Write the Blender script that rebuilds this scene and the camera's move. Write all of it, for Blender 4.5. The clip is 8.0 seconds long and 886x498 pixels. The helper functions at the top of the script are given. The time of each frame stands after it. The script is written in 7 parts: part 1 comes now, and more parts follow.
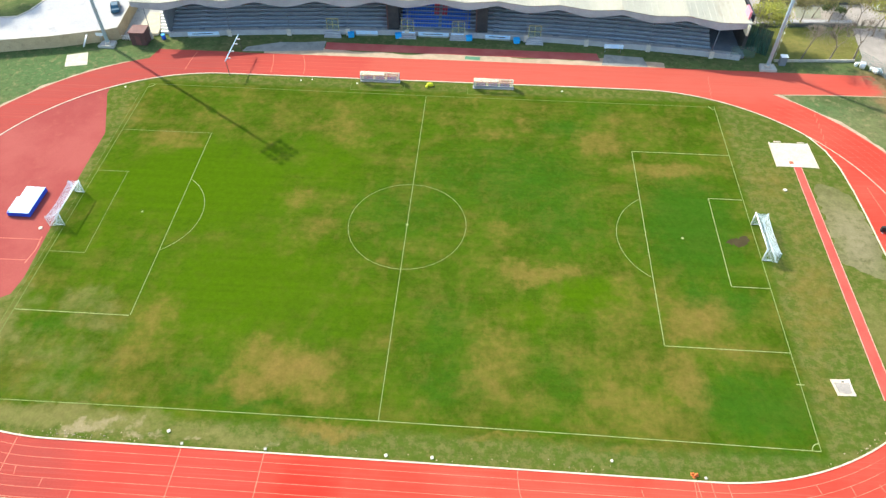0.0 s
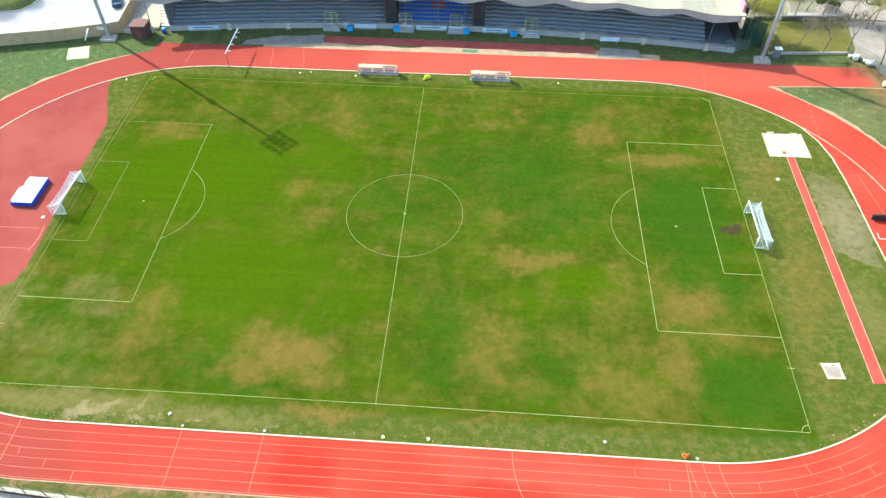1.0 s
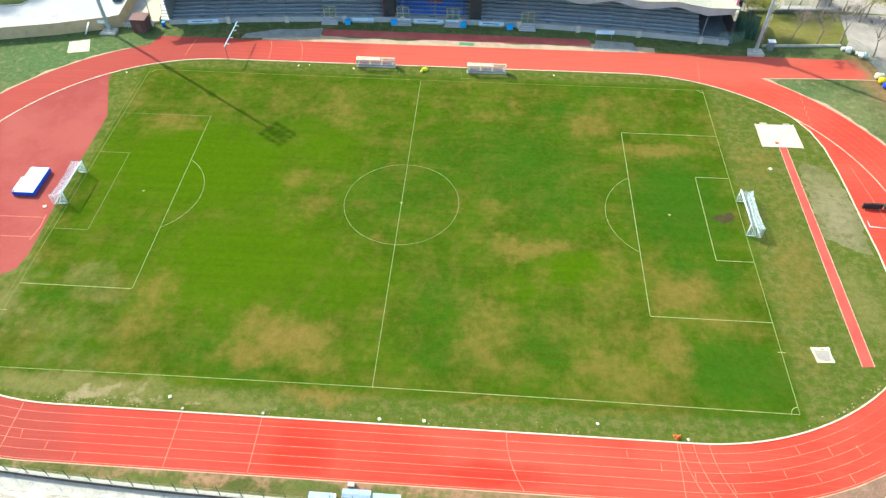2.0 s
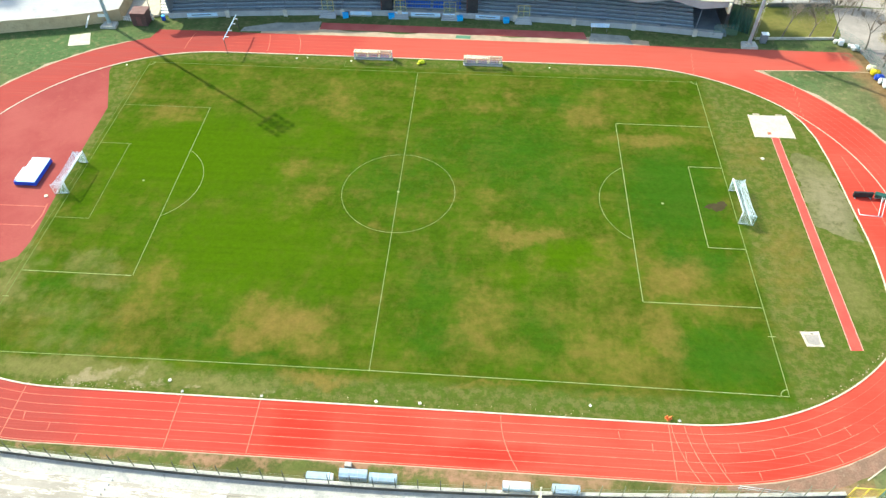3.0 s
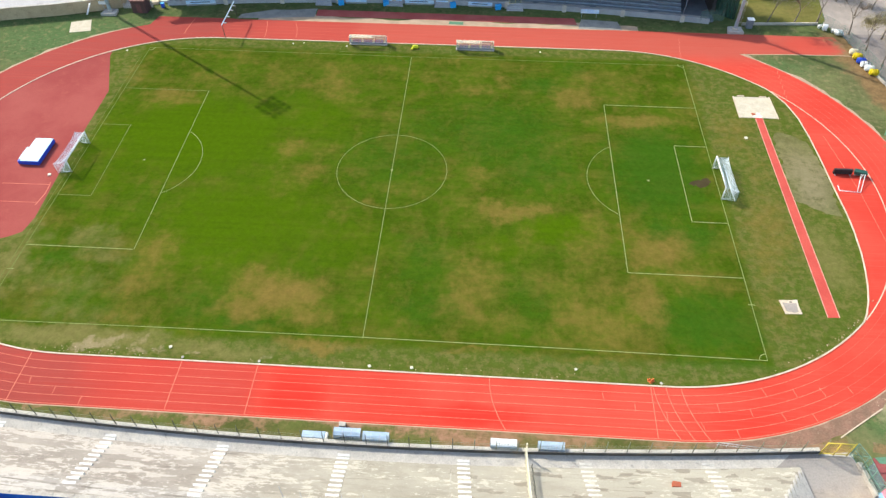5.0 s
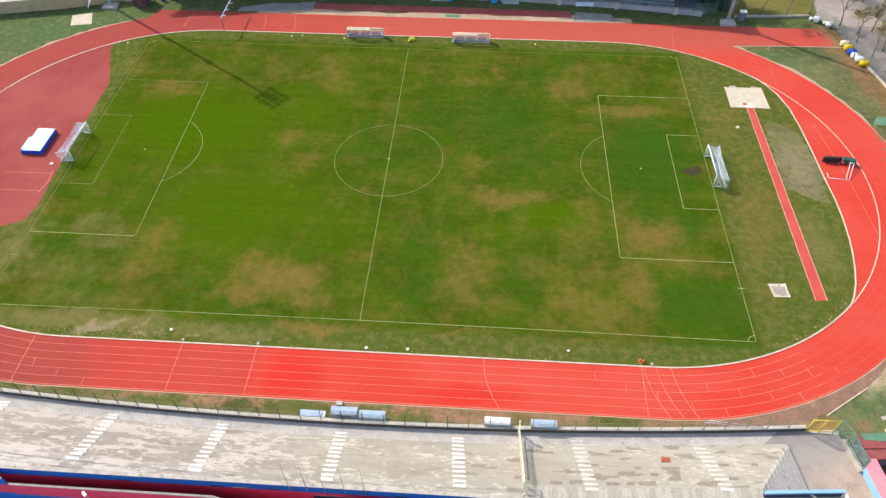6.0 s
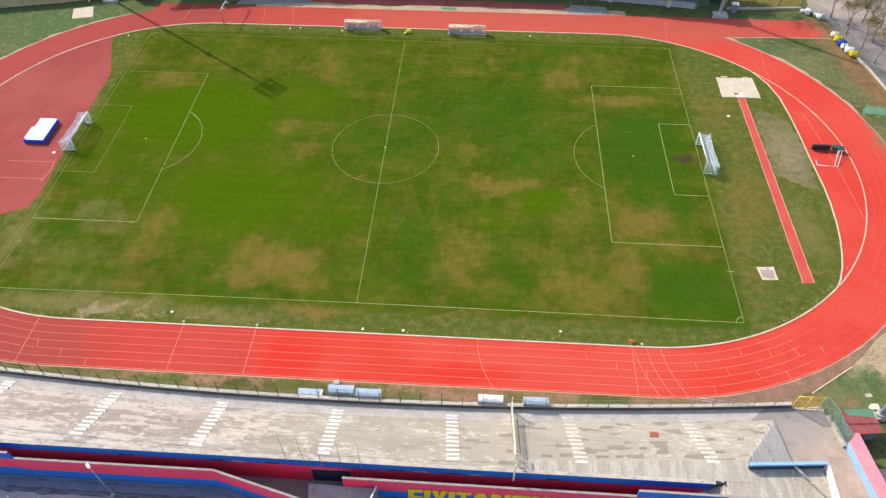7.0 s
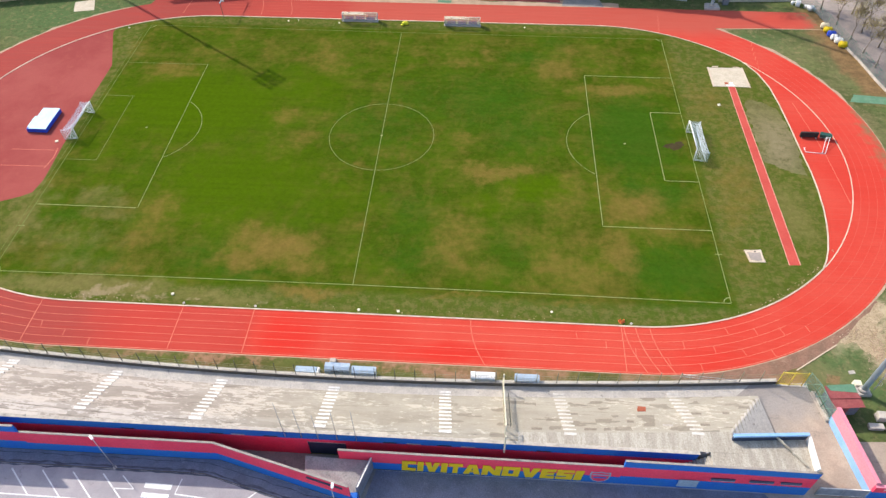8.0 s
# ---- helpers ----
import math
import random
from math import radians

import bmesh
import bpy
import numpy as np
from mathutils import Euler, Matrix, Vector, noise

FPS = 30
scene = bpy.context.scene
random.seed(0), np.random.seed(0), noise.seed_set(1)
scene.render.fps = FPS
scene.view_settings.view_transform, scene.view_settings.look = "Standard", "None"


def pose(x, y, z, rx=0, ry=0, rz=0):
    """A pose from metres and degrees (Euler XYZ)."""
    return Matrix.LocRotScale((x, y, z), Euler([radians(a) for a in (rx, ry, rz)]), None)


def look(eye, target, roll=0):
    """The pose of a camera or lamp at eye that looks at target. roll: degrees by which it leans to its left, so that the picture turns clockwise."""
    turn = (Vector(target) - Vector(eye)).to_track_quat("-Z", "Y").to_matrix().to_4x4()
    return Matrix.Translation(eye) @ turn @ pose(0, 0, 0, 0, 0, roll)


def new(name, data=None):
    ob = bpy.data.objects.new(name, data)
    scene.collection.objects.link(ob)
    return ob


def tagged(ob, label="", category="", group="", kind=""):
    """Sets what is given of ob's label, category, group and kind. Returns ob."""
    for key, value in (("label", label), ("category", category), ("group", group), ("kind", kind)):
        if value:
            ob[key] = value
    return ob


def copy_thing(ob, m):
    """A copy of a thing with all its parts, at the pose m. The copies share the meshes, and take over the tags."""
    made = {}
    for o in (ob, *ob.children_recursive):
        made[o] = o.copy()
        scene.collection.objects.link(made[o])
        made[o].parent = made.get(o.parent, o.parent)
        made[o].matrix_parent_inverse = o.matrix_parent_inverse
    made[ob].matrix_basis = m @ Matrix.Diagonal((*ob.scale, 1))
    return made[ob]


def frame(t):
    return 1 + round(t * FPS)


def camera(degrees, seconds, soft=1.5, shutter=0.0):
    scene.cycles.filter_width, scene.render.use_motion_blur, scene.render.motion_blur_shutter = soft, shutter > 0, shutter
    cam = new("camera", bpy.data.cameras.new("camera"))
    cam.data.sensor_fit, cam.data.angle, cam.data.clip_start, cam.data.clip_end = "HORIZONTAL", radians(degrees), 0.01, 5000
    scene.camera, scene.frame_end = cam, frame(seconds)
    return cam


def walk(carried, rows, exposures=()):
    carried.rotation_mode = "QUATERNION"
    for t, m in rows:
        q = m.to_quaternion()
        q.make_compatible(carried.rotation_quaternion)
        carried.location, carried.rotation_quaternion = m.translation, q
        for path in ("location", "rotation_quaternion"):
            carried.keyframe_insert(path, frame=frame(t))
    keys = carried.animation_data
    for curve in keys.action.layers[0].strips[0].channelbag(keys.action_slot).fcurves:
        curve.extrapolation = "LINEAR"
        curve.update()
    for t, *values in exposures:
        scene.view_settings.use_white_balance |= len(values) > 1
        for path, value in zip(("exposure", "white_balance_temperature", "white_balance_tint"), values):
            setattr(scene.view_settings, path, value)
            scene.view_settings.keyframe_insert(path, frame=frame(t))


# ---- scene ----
cam = camera(64.42, 8.0, 1.4)
EXPOSURE = 1.50
ROWS = [
    (0.0, 11.164, -75.780, 78.320, 4.077, -47.707, 0.135),
    (0.5, 11.532, -76.906, 78.312, 4.072, -47.733, 0.186),
    (1.0, 11.903, -78.029, 78.271, 4.063, -47.748, 0.221),
    (1.5, 12.272, -79.154, 78.210, 4.050, -47.757, 0.244),
    (3.0, 13.352, -82.610, 77.996, 3.980, -47.770, 0.266),
    (3.5, 13.702, -83.809, 77.939, 3.946, -47.775, 0.267),
    (4.0, 14.050, -85.040, 77.895, 3.909, -47.781, 0.268),
    (4.5, 14.401, -86.309, 77.868, 3.868, -47.790, 0.271),
    (6.0, 15.533, -90.399, 77.879, 3.743, -47.821, 0.310),
    (6.5, 15.966, -91.874, 77.905, 3.707, -47.829, 0.336),
    (7.0, 16.443, -93.412, 77.932, 3.678, -47.832, 0.369),
    (7.5, 16.979, -95.019, 77.954, 3.658, -47.827, 0.412),
    (8.0, 17.587, -96.700, 77.960, 3.652, -47.811, 0.462),
]
walk(cam, [(t, pose(x, y, z, 90 + pitch, roll, yaw)) for t, x, y, z, yaw, pitch, roll in ROWS],
     [(t, EXPOSURE + e, k, tint) for t, e, k, tint in ((0, 0.03, 6480, 0), (1.0, 0.04, 6480, -3), (3.0, 0.06, 6480, -6), (3.6, -0.05, 6500, -3), (4.2, -0.20, 6550, 2), (4.7, -0.30, 6580, 4), (5.2, -0.40, 6650, 6), (5.8, -0.49, 6700, 10), (6.5, -0.57, 6720, 13), (8.0, -0.54, 6720, 13))])

# ---- light ----
SUN = Vector((-0.809 * math.cos(radians(36)), 0.588 * math.cos(radians(36)), math.sin(radians(36))))
world = bpy.data.worlds.new("sky")
scene.world = world
world.use_nodes = True
sky = world.node_tree.nodes.new("ShaderNodeTexSky")
sky.sky_type, sky.sun_disc = "NISHITA", False
sky.sun_elevation, sky.sun_rotation = radians(36), math.atan2(SUN.x, SUN.y)
sky.dust_density, sky.air_density = 1.6, 1.0
world.node_tree.links.new(sky.outputs["Color"], world.node_tree.nodes["Background"].inputs["Color"])
world.node_tree.nodes["Background"].inputs["Strength"].default_value = 0.15
sun = new("sun", bpy.data.lights.new("sun", "SUN"))
sun.data.energy, sun.data.angle, sun.data.color = 2.55, radians(0.45), (1.0, 0.95, 0.86)
sun.matrix_world = look(SUN * 200, (0, 0, 0))


# ---- materials ----
class Nodes:
    """A short way to wire a material."""

    def __init__(self, name):
        self.m = bpy.data.materials.new(name)
        self.m.use_nodes = True
        self.t = self.m.node_tree
        self.bsdf = self.t.nodes["Principled BSDF"]
        self.pos = self.add("ShaderNodeNewGeometry").outputs["Position"]

    def add(self, kind):
        return self.t.nodes.new(kind)

    def put(self, socket, value):
        if isinstance(value, bpy.types.NodeSocket):
            self.t.links.new(value, socket)
        elif isinstance(value, (tuple, list)) and len(value) == 3 and socket.type == "RGBA":
            socket.default_value = (*value, 1)
        else:
            socket.default_value = value

    def math(self, op, a, b=0.0, clamp=False):
        n = self.add("ShaderNodeMath")
        n.operation, n.use_clamp = op, clamp
        self.put(n.inputs[0], a)
        self.put(n.inputs[1], b)
        return n.outputs[0]

    def vec(self, op, a, b):
        n = self.add("ShaderNodeVectorMath")
        n.operation = op
        self.put(n.inputs[0], a)
        self.put(n.inputs[1], b)
        return n.outputs["Value" if op == "LENGTH" else "Vector"]

    def noise(self, scale, detail=4.0, rough=0.6, stretch=None, vec=None):
        v = vec or self.pos
        if stretch:
            v = self.vec("MULTIPLY", v, stretch)
        n = self.add("ShaderNodeTexNoise")
        n.inputs["Scale"].default_value, n.inputs["Detail"].default_value, n.inputs["Roughness"].default_value = scale, detail, rough
        self.t.links.new(v, n.inputs["Vector"])
        return n.outputs["Fac"]

    def add_cloud(self, scale):
        n = self.add("ShaderNodeTexNoise")
        n.inputs["Scale"].default_value, n.inputs["Detail"].default_value = scale, 5
        self.t.links.new(self.pos, n.inputs["Vector"])
        return n.outputs["Color"]

    def ramp(self, value, lo, hi, a=0.0, b=1.0):
        n = self.add("ShaderNodeMapRange")
        n.interpolation_type = "SMOOTHSTEP"
        for key, v in (("Value", value), ("From Min", lo), ("From Max", hi), ("To Min", a), ("To Max", b)):
            self.put(n.inputs[key], v)
        return n.outputs["Result"]

    def mix(self, fac, a, b, mode="MIX"):
        n = self.add("ShaderNodeMix")
        n.data_type, n.blend_type = "RGBA", mode
        self.put(n.inputs[0], fac)
        self.put(n.inputs[6], a)
        self.put(n.inputs[7], b)
        return n.outputs[2]

    def bump(self, height, strength, distance):
        n = self.add("ShaderNodeBump")
        n.inputs["Strength"].default_value, n.inputs["Distance"].default_value = strength, distance
        self.put(n.inputs["Height"], height)
        self.t.links.new(n.outputs["Normal"], self.bsdf.inputs["Normal"])

    def done(self, colour, rough=0.8, metal=0.0, gloss=0.3):
        self.bsdf.inputs["Specular IOR Level"].default_value = gloss
        self.put(self.bsdf.inputs["Base Color"], colour)
        self.put(self.bsdf.inputs["Roughness"], rough)
        self.put(self.bsdf.inputs["Metallic"], metal)
        return self.m


def mottled(name, a, b, coarse=0.5, fine=6.0, rough=0.8, metal=0.0, bump=0.02, lo=0.35, hi=0.65, stain=None, stretch=None, vary=0.12):
    """A worn surface: two colours in coarse clouds, fine grain in brightness, perhaps stains of a third colour."""
    n = Nodes(name)
    c = n.mix(n.ramp(n.noise(coarse, 5.0, 0.65, stretch), lo, hi), a, b)
    if stain:
        c = n.mix(n.ramp(n.noise(coarse * 2.7, 6.0, 0.7, stretch), 0.55, 0.72), c, stain)
    grain = n.noise(fine, 3.0, 0.6)
    c = n.mix(1.0, c, n.mix(n.ramp(grain, 0.25, 0.75), (1 - vary,) * 3, (1 + vary,) * 3), "MULTIPLY")
    n.bump(grain, 0.4, bump)
    return n.done(c, rough, metal)


def turf(name, blobs, base, lush, dry, bare, stripes=True, wild=0.0, earth=None):
    """Grass: lush, dry and bare spots of given place, size and kind, broken up by noise at several scales."""
    n = Nodes(name)
    wob = n.add("ShaderNodeTexNoise")
    wob.inputs["Scale"].default_value, wob.inputs["Detail"].default_value, wob.inputs["Roughness"].default_value = 0.16, 6, 0.7
    n.t.links.new(n.pos, wob.inputs["Vector"])
    shift = n.vec("MULTIPLY", n.vec("SUBTRACT", wob.outputs["Color"], (0.5, 0.5, 0.5)), (11.0, 11.0, 0.0))
    moved = n.vec("ADD", n.pos, shift)
    field = {"dry": None, "lush": None, "bare": None}
    for kind, x, y, rx, ry, amount in blobs:
        d = n.vec("LENGTH", n.vec("MULTIPLY", n.vec("SUBTRACT", moved, (x, y, 0.0)), (1 / rx, 1 / ry, 0.0)), (0, 0, 0))
        f = n.ramp(d, 1.45, 0.15, 0.0, amount)
        field[kind] = f if field[kind] is None else n.math("MAXIMUM", field[kind], f)
    clumps = n.noise(0.45, 6.0, 0.72)
    patch = n.noise(0.09, 5.0, 0.62)
    grain = n.noise(3.2, 4.0, 0.7)
    c = n.mix(n.ramp(patch, 0.38, 0.60), [v * 0.86 for v in base], [v * 1.2 for v in base])
    c = n.mix(n.math("MULTIPLY", n.ramp(n.noise(0.13, 6.0, 0.7, (0.8, 1.3, 1)), 0.48, 0.66), 0.26), c, dry)
    if field["lush"]:
        c = n.mix(field["lush"], c, lush)
    if stripes:
        c = n.mix(n.ramp(n.noise(0.5, 3.0, 0.5, (0.06, 1.0, 1)), 0.42, 0.62, 0.0, 0.20), c, [v * 0.62 for v in base])
    if wild:
        c = n.mix(n.ramp(n.noise(0.7, 6.0, 0.75), 0.50, 0.64, 0.0, wild), c, dry)
        c = n.mix(n.ramp(n.noise(1.1, 6.0, 0.75, None, n.vec("ADD", n.pos, (40.0, 9.0, 0.0))), 0.52, 0.66, 0.0, wild), c, [v * 0.55 for v in base])
    if field["dry"]:
        c = n.mix(n.math("MULTIPLY", field["dry"], n.ramp(clumps, 0.26, 0.66, 0.5, 1.0)), c, dry)
    if field["bare"]:
        c = n.mix(n.math("MULTIPLY", field["bare"], n.ramp(clumps, 0.3, 0.52)), c, bare)
    if earth:
        axes = n.add("ShaderNodeSeparateXYZ")
        n.t.links.new(n.vec("ADD", n.pos, n.vec("MULTIPLY", n.vec("SUBTRACT", n.add_cloud(0.35), (0.5, 0.5, 0.5)), (7.0, 5.0, 0.0))), axes.inputs[0])
        across = n.math("ADD", axes.outputs[0], n.math("MULTIPLY", axes.outputs[1], 0.17))
        near = n.math("MULTIPLY", n.ramp(across, 88.8, 92.6), n.ramp(axes.outputs[1], 12.0, 18.0))
        near = n.math("MULTIPLY", near, n.ramp(axes.outputs[1], 49.0, 45.0))
        c = n.mix(near, c, n.mix(n.ramp(n.noise(0.5, 5.0, 0.7), 0.36, 0.64), earth, [v * 0.72 for v in earth]))
    c = n.mix(1.0, c, n.mix(n.ramp(n.noise(0.9, 5.0, 0.75), 0.3, 0.7), (0.88, 0.89, 0.88), (1.11, 1.10, 1.12)), "MULTIPLY")
    c = n.mix(1.0, c, n.mix(n.ramp(grain, 0.25, 0.75), (0.92, 0.92, 0.92), (1.08, 1.08, 1.08)), "MULTIPLY")
    n.bump(grain, 0.5, 0.03)
    return n.done(c, 1.0, 0.0, 0.04)


# where the pitch is worn, pale, dark or fresh: x, y, half length, half width, amount
DRY_WEST = (
    (-43.4, 18.2, 5.0, 2.5, 0.75), (-36.3, 23.1, 3.7, 4.1, 0.35), (-24.5, 25.6, 3.0, 4.1, 0.4), (-13.3, 23.6, 4.8, 4.0, 0.6), (-18.5, 5.3, 2.1, 1.8, 0.6),
    (-13.2, -1.5, 2.4, 2.8, 0.45), (-17.7, -4.4, 2.7, 3.3, 0.32), (-7.3, -11.0, 2.3, 1.7, 0.35), (-12.7, -27.0, 4.9, 3.4, 0.95), (-17.3, -25.0, 3.4, 2.3, 0.75),
    (-16.7, -29.9, 4.0, 2.3, 0.8), (-8.3, -31.2, 3.4, 1.9, 0.75), (-33.1, -21.0, 3.0, 4.8, 0.65), (-34.0, -26.1, 3.4, 3.0, 0.55), (-33.8, -31.8, 4.6, 2.8, 0.5),
    (-26.3, -27.1, 1.4, 1.2, 0.45), (-14.2, 29.1, 35.9, 2.3, 0.3),
)
DRY_EAST = (
    (4.6, 26.5, 3.2, 2.2, 0.5), (13.2, 24.0, 3.4, 2.1, 0.5), (17.9, 27.3, 1.7, 2.7, 0.5), (31.3, 22.0, 4.3, 3.4, 0.7), (34.4, 29.3, 3.4, 3.3, 0.45),
    (26.6, 7.4, 1.9, 3.7, 0.35), (14.0, 0.3, 2.2, 2.2, 0.55), (19.7, -8.1, 5.4, 1.7, 0.8), (25.2, -7.2, 1.9, 1.7, 0.65), (22.2, -13.6, 1.3, 2.3, 0.45),
    (32.7, -11.2, 2.2, 4.5, 0.55), (31.0, -16.6, 3.8, 4.2, 0.5), (16.2, -17.3, 2.3, 1.1, 0.45), (5.1, -14.7, 2.7, 3.4, 0.35), (42.3, 16.0, 7.4, 1.9, 0.75),
    (40.3, 24.2, 6.2, 3.9, 0.35), (53.2, 25.0, 3.5, 3.9, 0.4), (18.4, 30.1, 13.0, 1.9, 0.35),
)
DRY_SOUTH = (
    (14.7, -22.7, 4.1, 3.5, 0.6), (12.9, -27.5, 3.2, 3.3, 0.62), (18.0, -30.4, 3.2, 2.4, 0.45), (29.4, -28.8, 4.7, 3.4, 0.65), (33.7, -30.3, 4.6, 3.7, 0.66),
    (38.8, -25.3, 2.5, 4.9, 0.72), (32.8, -23.6, 4.1, 2.8, 0.5), (41.7, -15.9, 5.1, 3.8, 0.82), (38.9, -12.5, 2.7, 2.8, 0.55), (45.7, -20.7, 4.9, 1.7, 0.55),
    (42.8, -19.4, 8.0, 1.1, 0.5), (3.6, -31.2, 4.5, 1.8, 0.25), (25.4, -22.5, 4.0, 3.6, 0.35),
)
PALE = (
    (-44.0, -17.8, 3.6, 2.7, 0.6), (-41.4, -21.0, 4.3, 2.8, 0.5), (-43.7, -26.5, 7.6, 3.3, 0.45), (-51.4, -26.0, 2.6, 3.1, 0.6), (-52.0, -19.5, 3.4, 1.7, 0.5),
    (-41.4, -31.8, 8.5, 2.2, 0.45), (-53.5, 23.8, 3.2, 3.9, 0.4),
)
DEEP = (
    (-0.3, 2.8, 8.7, 7.8, 0.5), (18.5, 11.4, 10.8, 9.3, 0.7), (43.9, 2.8, 7.4, 10.5, 1.0), (24.1, 3.0, 6.5, 7.0, 0.65), (7.2, -19.0, 4.3, 6.5, 0.55),
    (7.9, -28.1, 4.8, 4.4, 0.55), (21.8, -26.2, 4.0, 5.8, 0.5), (47.0, -28.4, 8.3, 4.9, 0.85), (42.8, -11.1, 2.2, 2.1, 0.9), (47.5, -13.1, 3.5, 3.5, 0.8),
    (25.8, 26.0, 4.4, 3.2, 0.7), (-24.0, -29.2, 4.1, 3.6, 0.5), (31.9, 31.0, 3.4, 2.6, 0.65), (-39.6, -30.4, 4.8, 2.7, 0.5), (-47.5, -22.5, 3.5, 2.1, 0.6),
    (-16.4, -32.8, 4.9, 0.9, 0.7), (5.8, 10.6, 5.9, 9.3, 0.5),
)
LUSH = (
    (-35.3, 7.3, 16.7, 10.3, 1.0), (-22.0, -12.9, 13.9, 10.4, 0.85), (-5.7, -16.5, 7.1, 6.8, 0.6), (27.1, -12.3, 5.3, 2.8, 0.95), (18.7, -16.3, 3.5, 3.1, 0.65),
    (-15.1, 13.3, 8.5, 8.1, 0.65), (-43.2, -14.3, 6.5, 3.2, 0.5), (36.2, -28.1, 1.5, 1.7, 0.6), (-37.9, -28.6, 1.7, 1.0, 0.4), (-0.4, 22.6, 6.5, 6.3, 0.35),
    (-0.4, -30.1, 3.8, 2.3, 0.4), (-45.8, -4.2, 5.5, 5.7, 0.6), (36.3, -13.3, 1.7, 4.6, 0.4),
)
DRY_EDGE = (
    (59.6, -8.9, 3.8, 7.4, 0.6), (57.2, -15.8, 3.3, 4.5, 0.6), (58.5, 13.9, 3.9, 6.4, 0.5), (-6.2, -36.2, 5.1, 1.0, 0.9), (15.8, -34.9, 9.0, 0.45, 0.5),
    (-52.0, 25.8, 2.7, 4.9, 0.45), (56.5, -26.0, 2.5, 5.0, 0.4), (60.5, 4.0, 2.5, 6.0, 0.4), (30.0, -35.6, 6.0, 0.7, 0.5),
)
PALE_EDGE = (
    (-41.1, -35.9, 9.0, 1.6, 0.95), (-33.6, -36.6, 7.5, 1.6, 0.9), (-55.8, -11.4, 1.6, 8.0, 0.75), (-53.6, -24.0, 2.2, 8.0, 0.7), (66.5, -16.0, 3.0, 6.0, 0.75), (-19.0, -36.9, 7.0, 1.2, 0.75), (-56.5, 6.0, 1.2, 12.0, 0.6),
)
DEEP_EDGE = ((46.5, -36.2, 8.5, 1.4, 0.9), (56.2, -31.3, 2.2, 1.4, 0.7), (28.0, -37.0, 12.0, 1.0, 0.7), (-15.0, -36.6, 4.0, 1.4, 0.8), (-10.0, 36.0, 40.0, 1.2, 0.4), (57.0, 27.0, 4.0, 5.0, 0.5))
LUSH_EDGE = ((-27.4, -35.5, 4.2, 1.4, 0.7), (65.7, -10.3, 2.6, 4.6, 0.6), (-57.5, 27.0, 4.0, 6.0, 0.6), (1.0, -37.6, 3.0, 0.8, 0.6), (-47.0, -37.0, 4.0, 0.9, 0.6))
BARE_SPOTS = ((51.2, 0.2, 1.6, 0.9, 1.0), (49.8, 0.0, 1.6, 0.4, 0.8))
CLOD_SPOTS = ((-36.2, -37.5, 2.4, 0.7, 1.0), (-32.5, -36.9, 3.4, 0.9, 0.7), (-28.5, -37.9, 4.0, 0.35, 0.7), (-13.0, -37.7, 2.0, 0.3, 0.5), (-22.0, -37.8, 2.0, 0.4, 0.6))
CLODS = (0.27, 0.21, 0.115)
GRASS, FRESH, SHADY = (0.0455, 0.079, 0.0048), (0.055, 0.101, 0.0030), (0.0315, 0.0830, 0.0062)
STRAW, FADED, SOIL = (0.180, 0.120, 0.030), (0.157, 0.138, 0.044), (0.058, 0.045, 0.022)


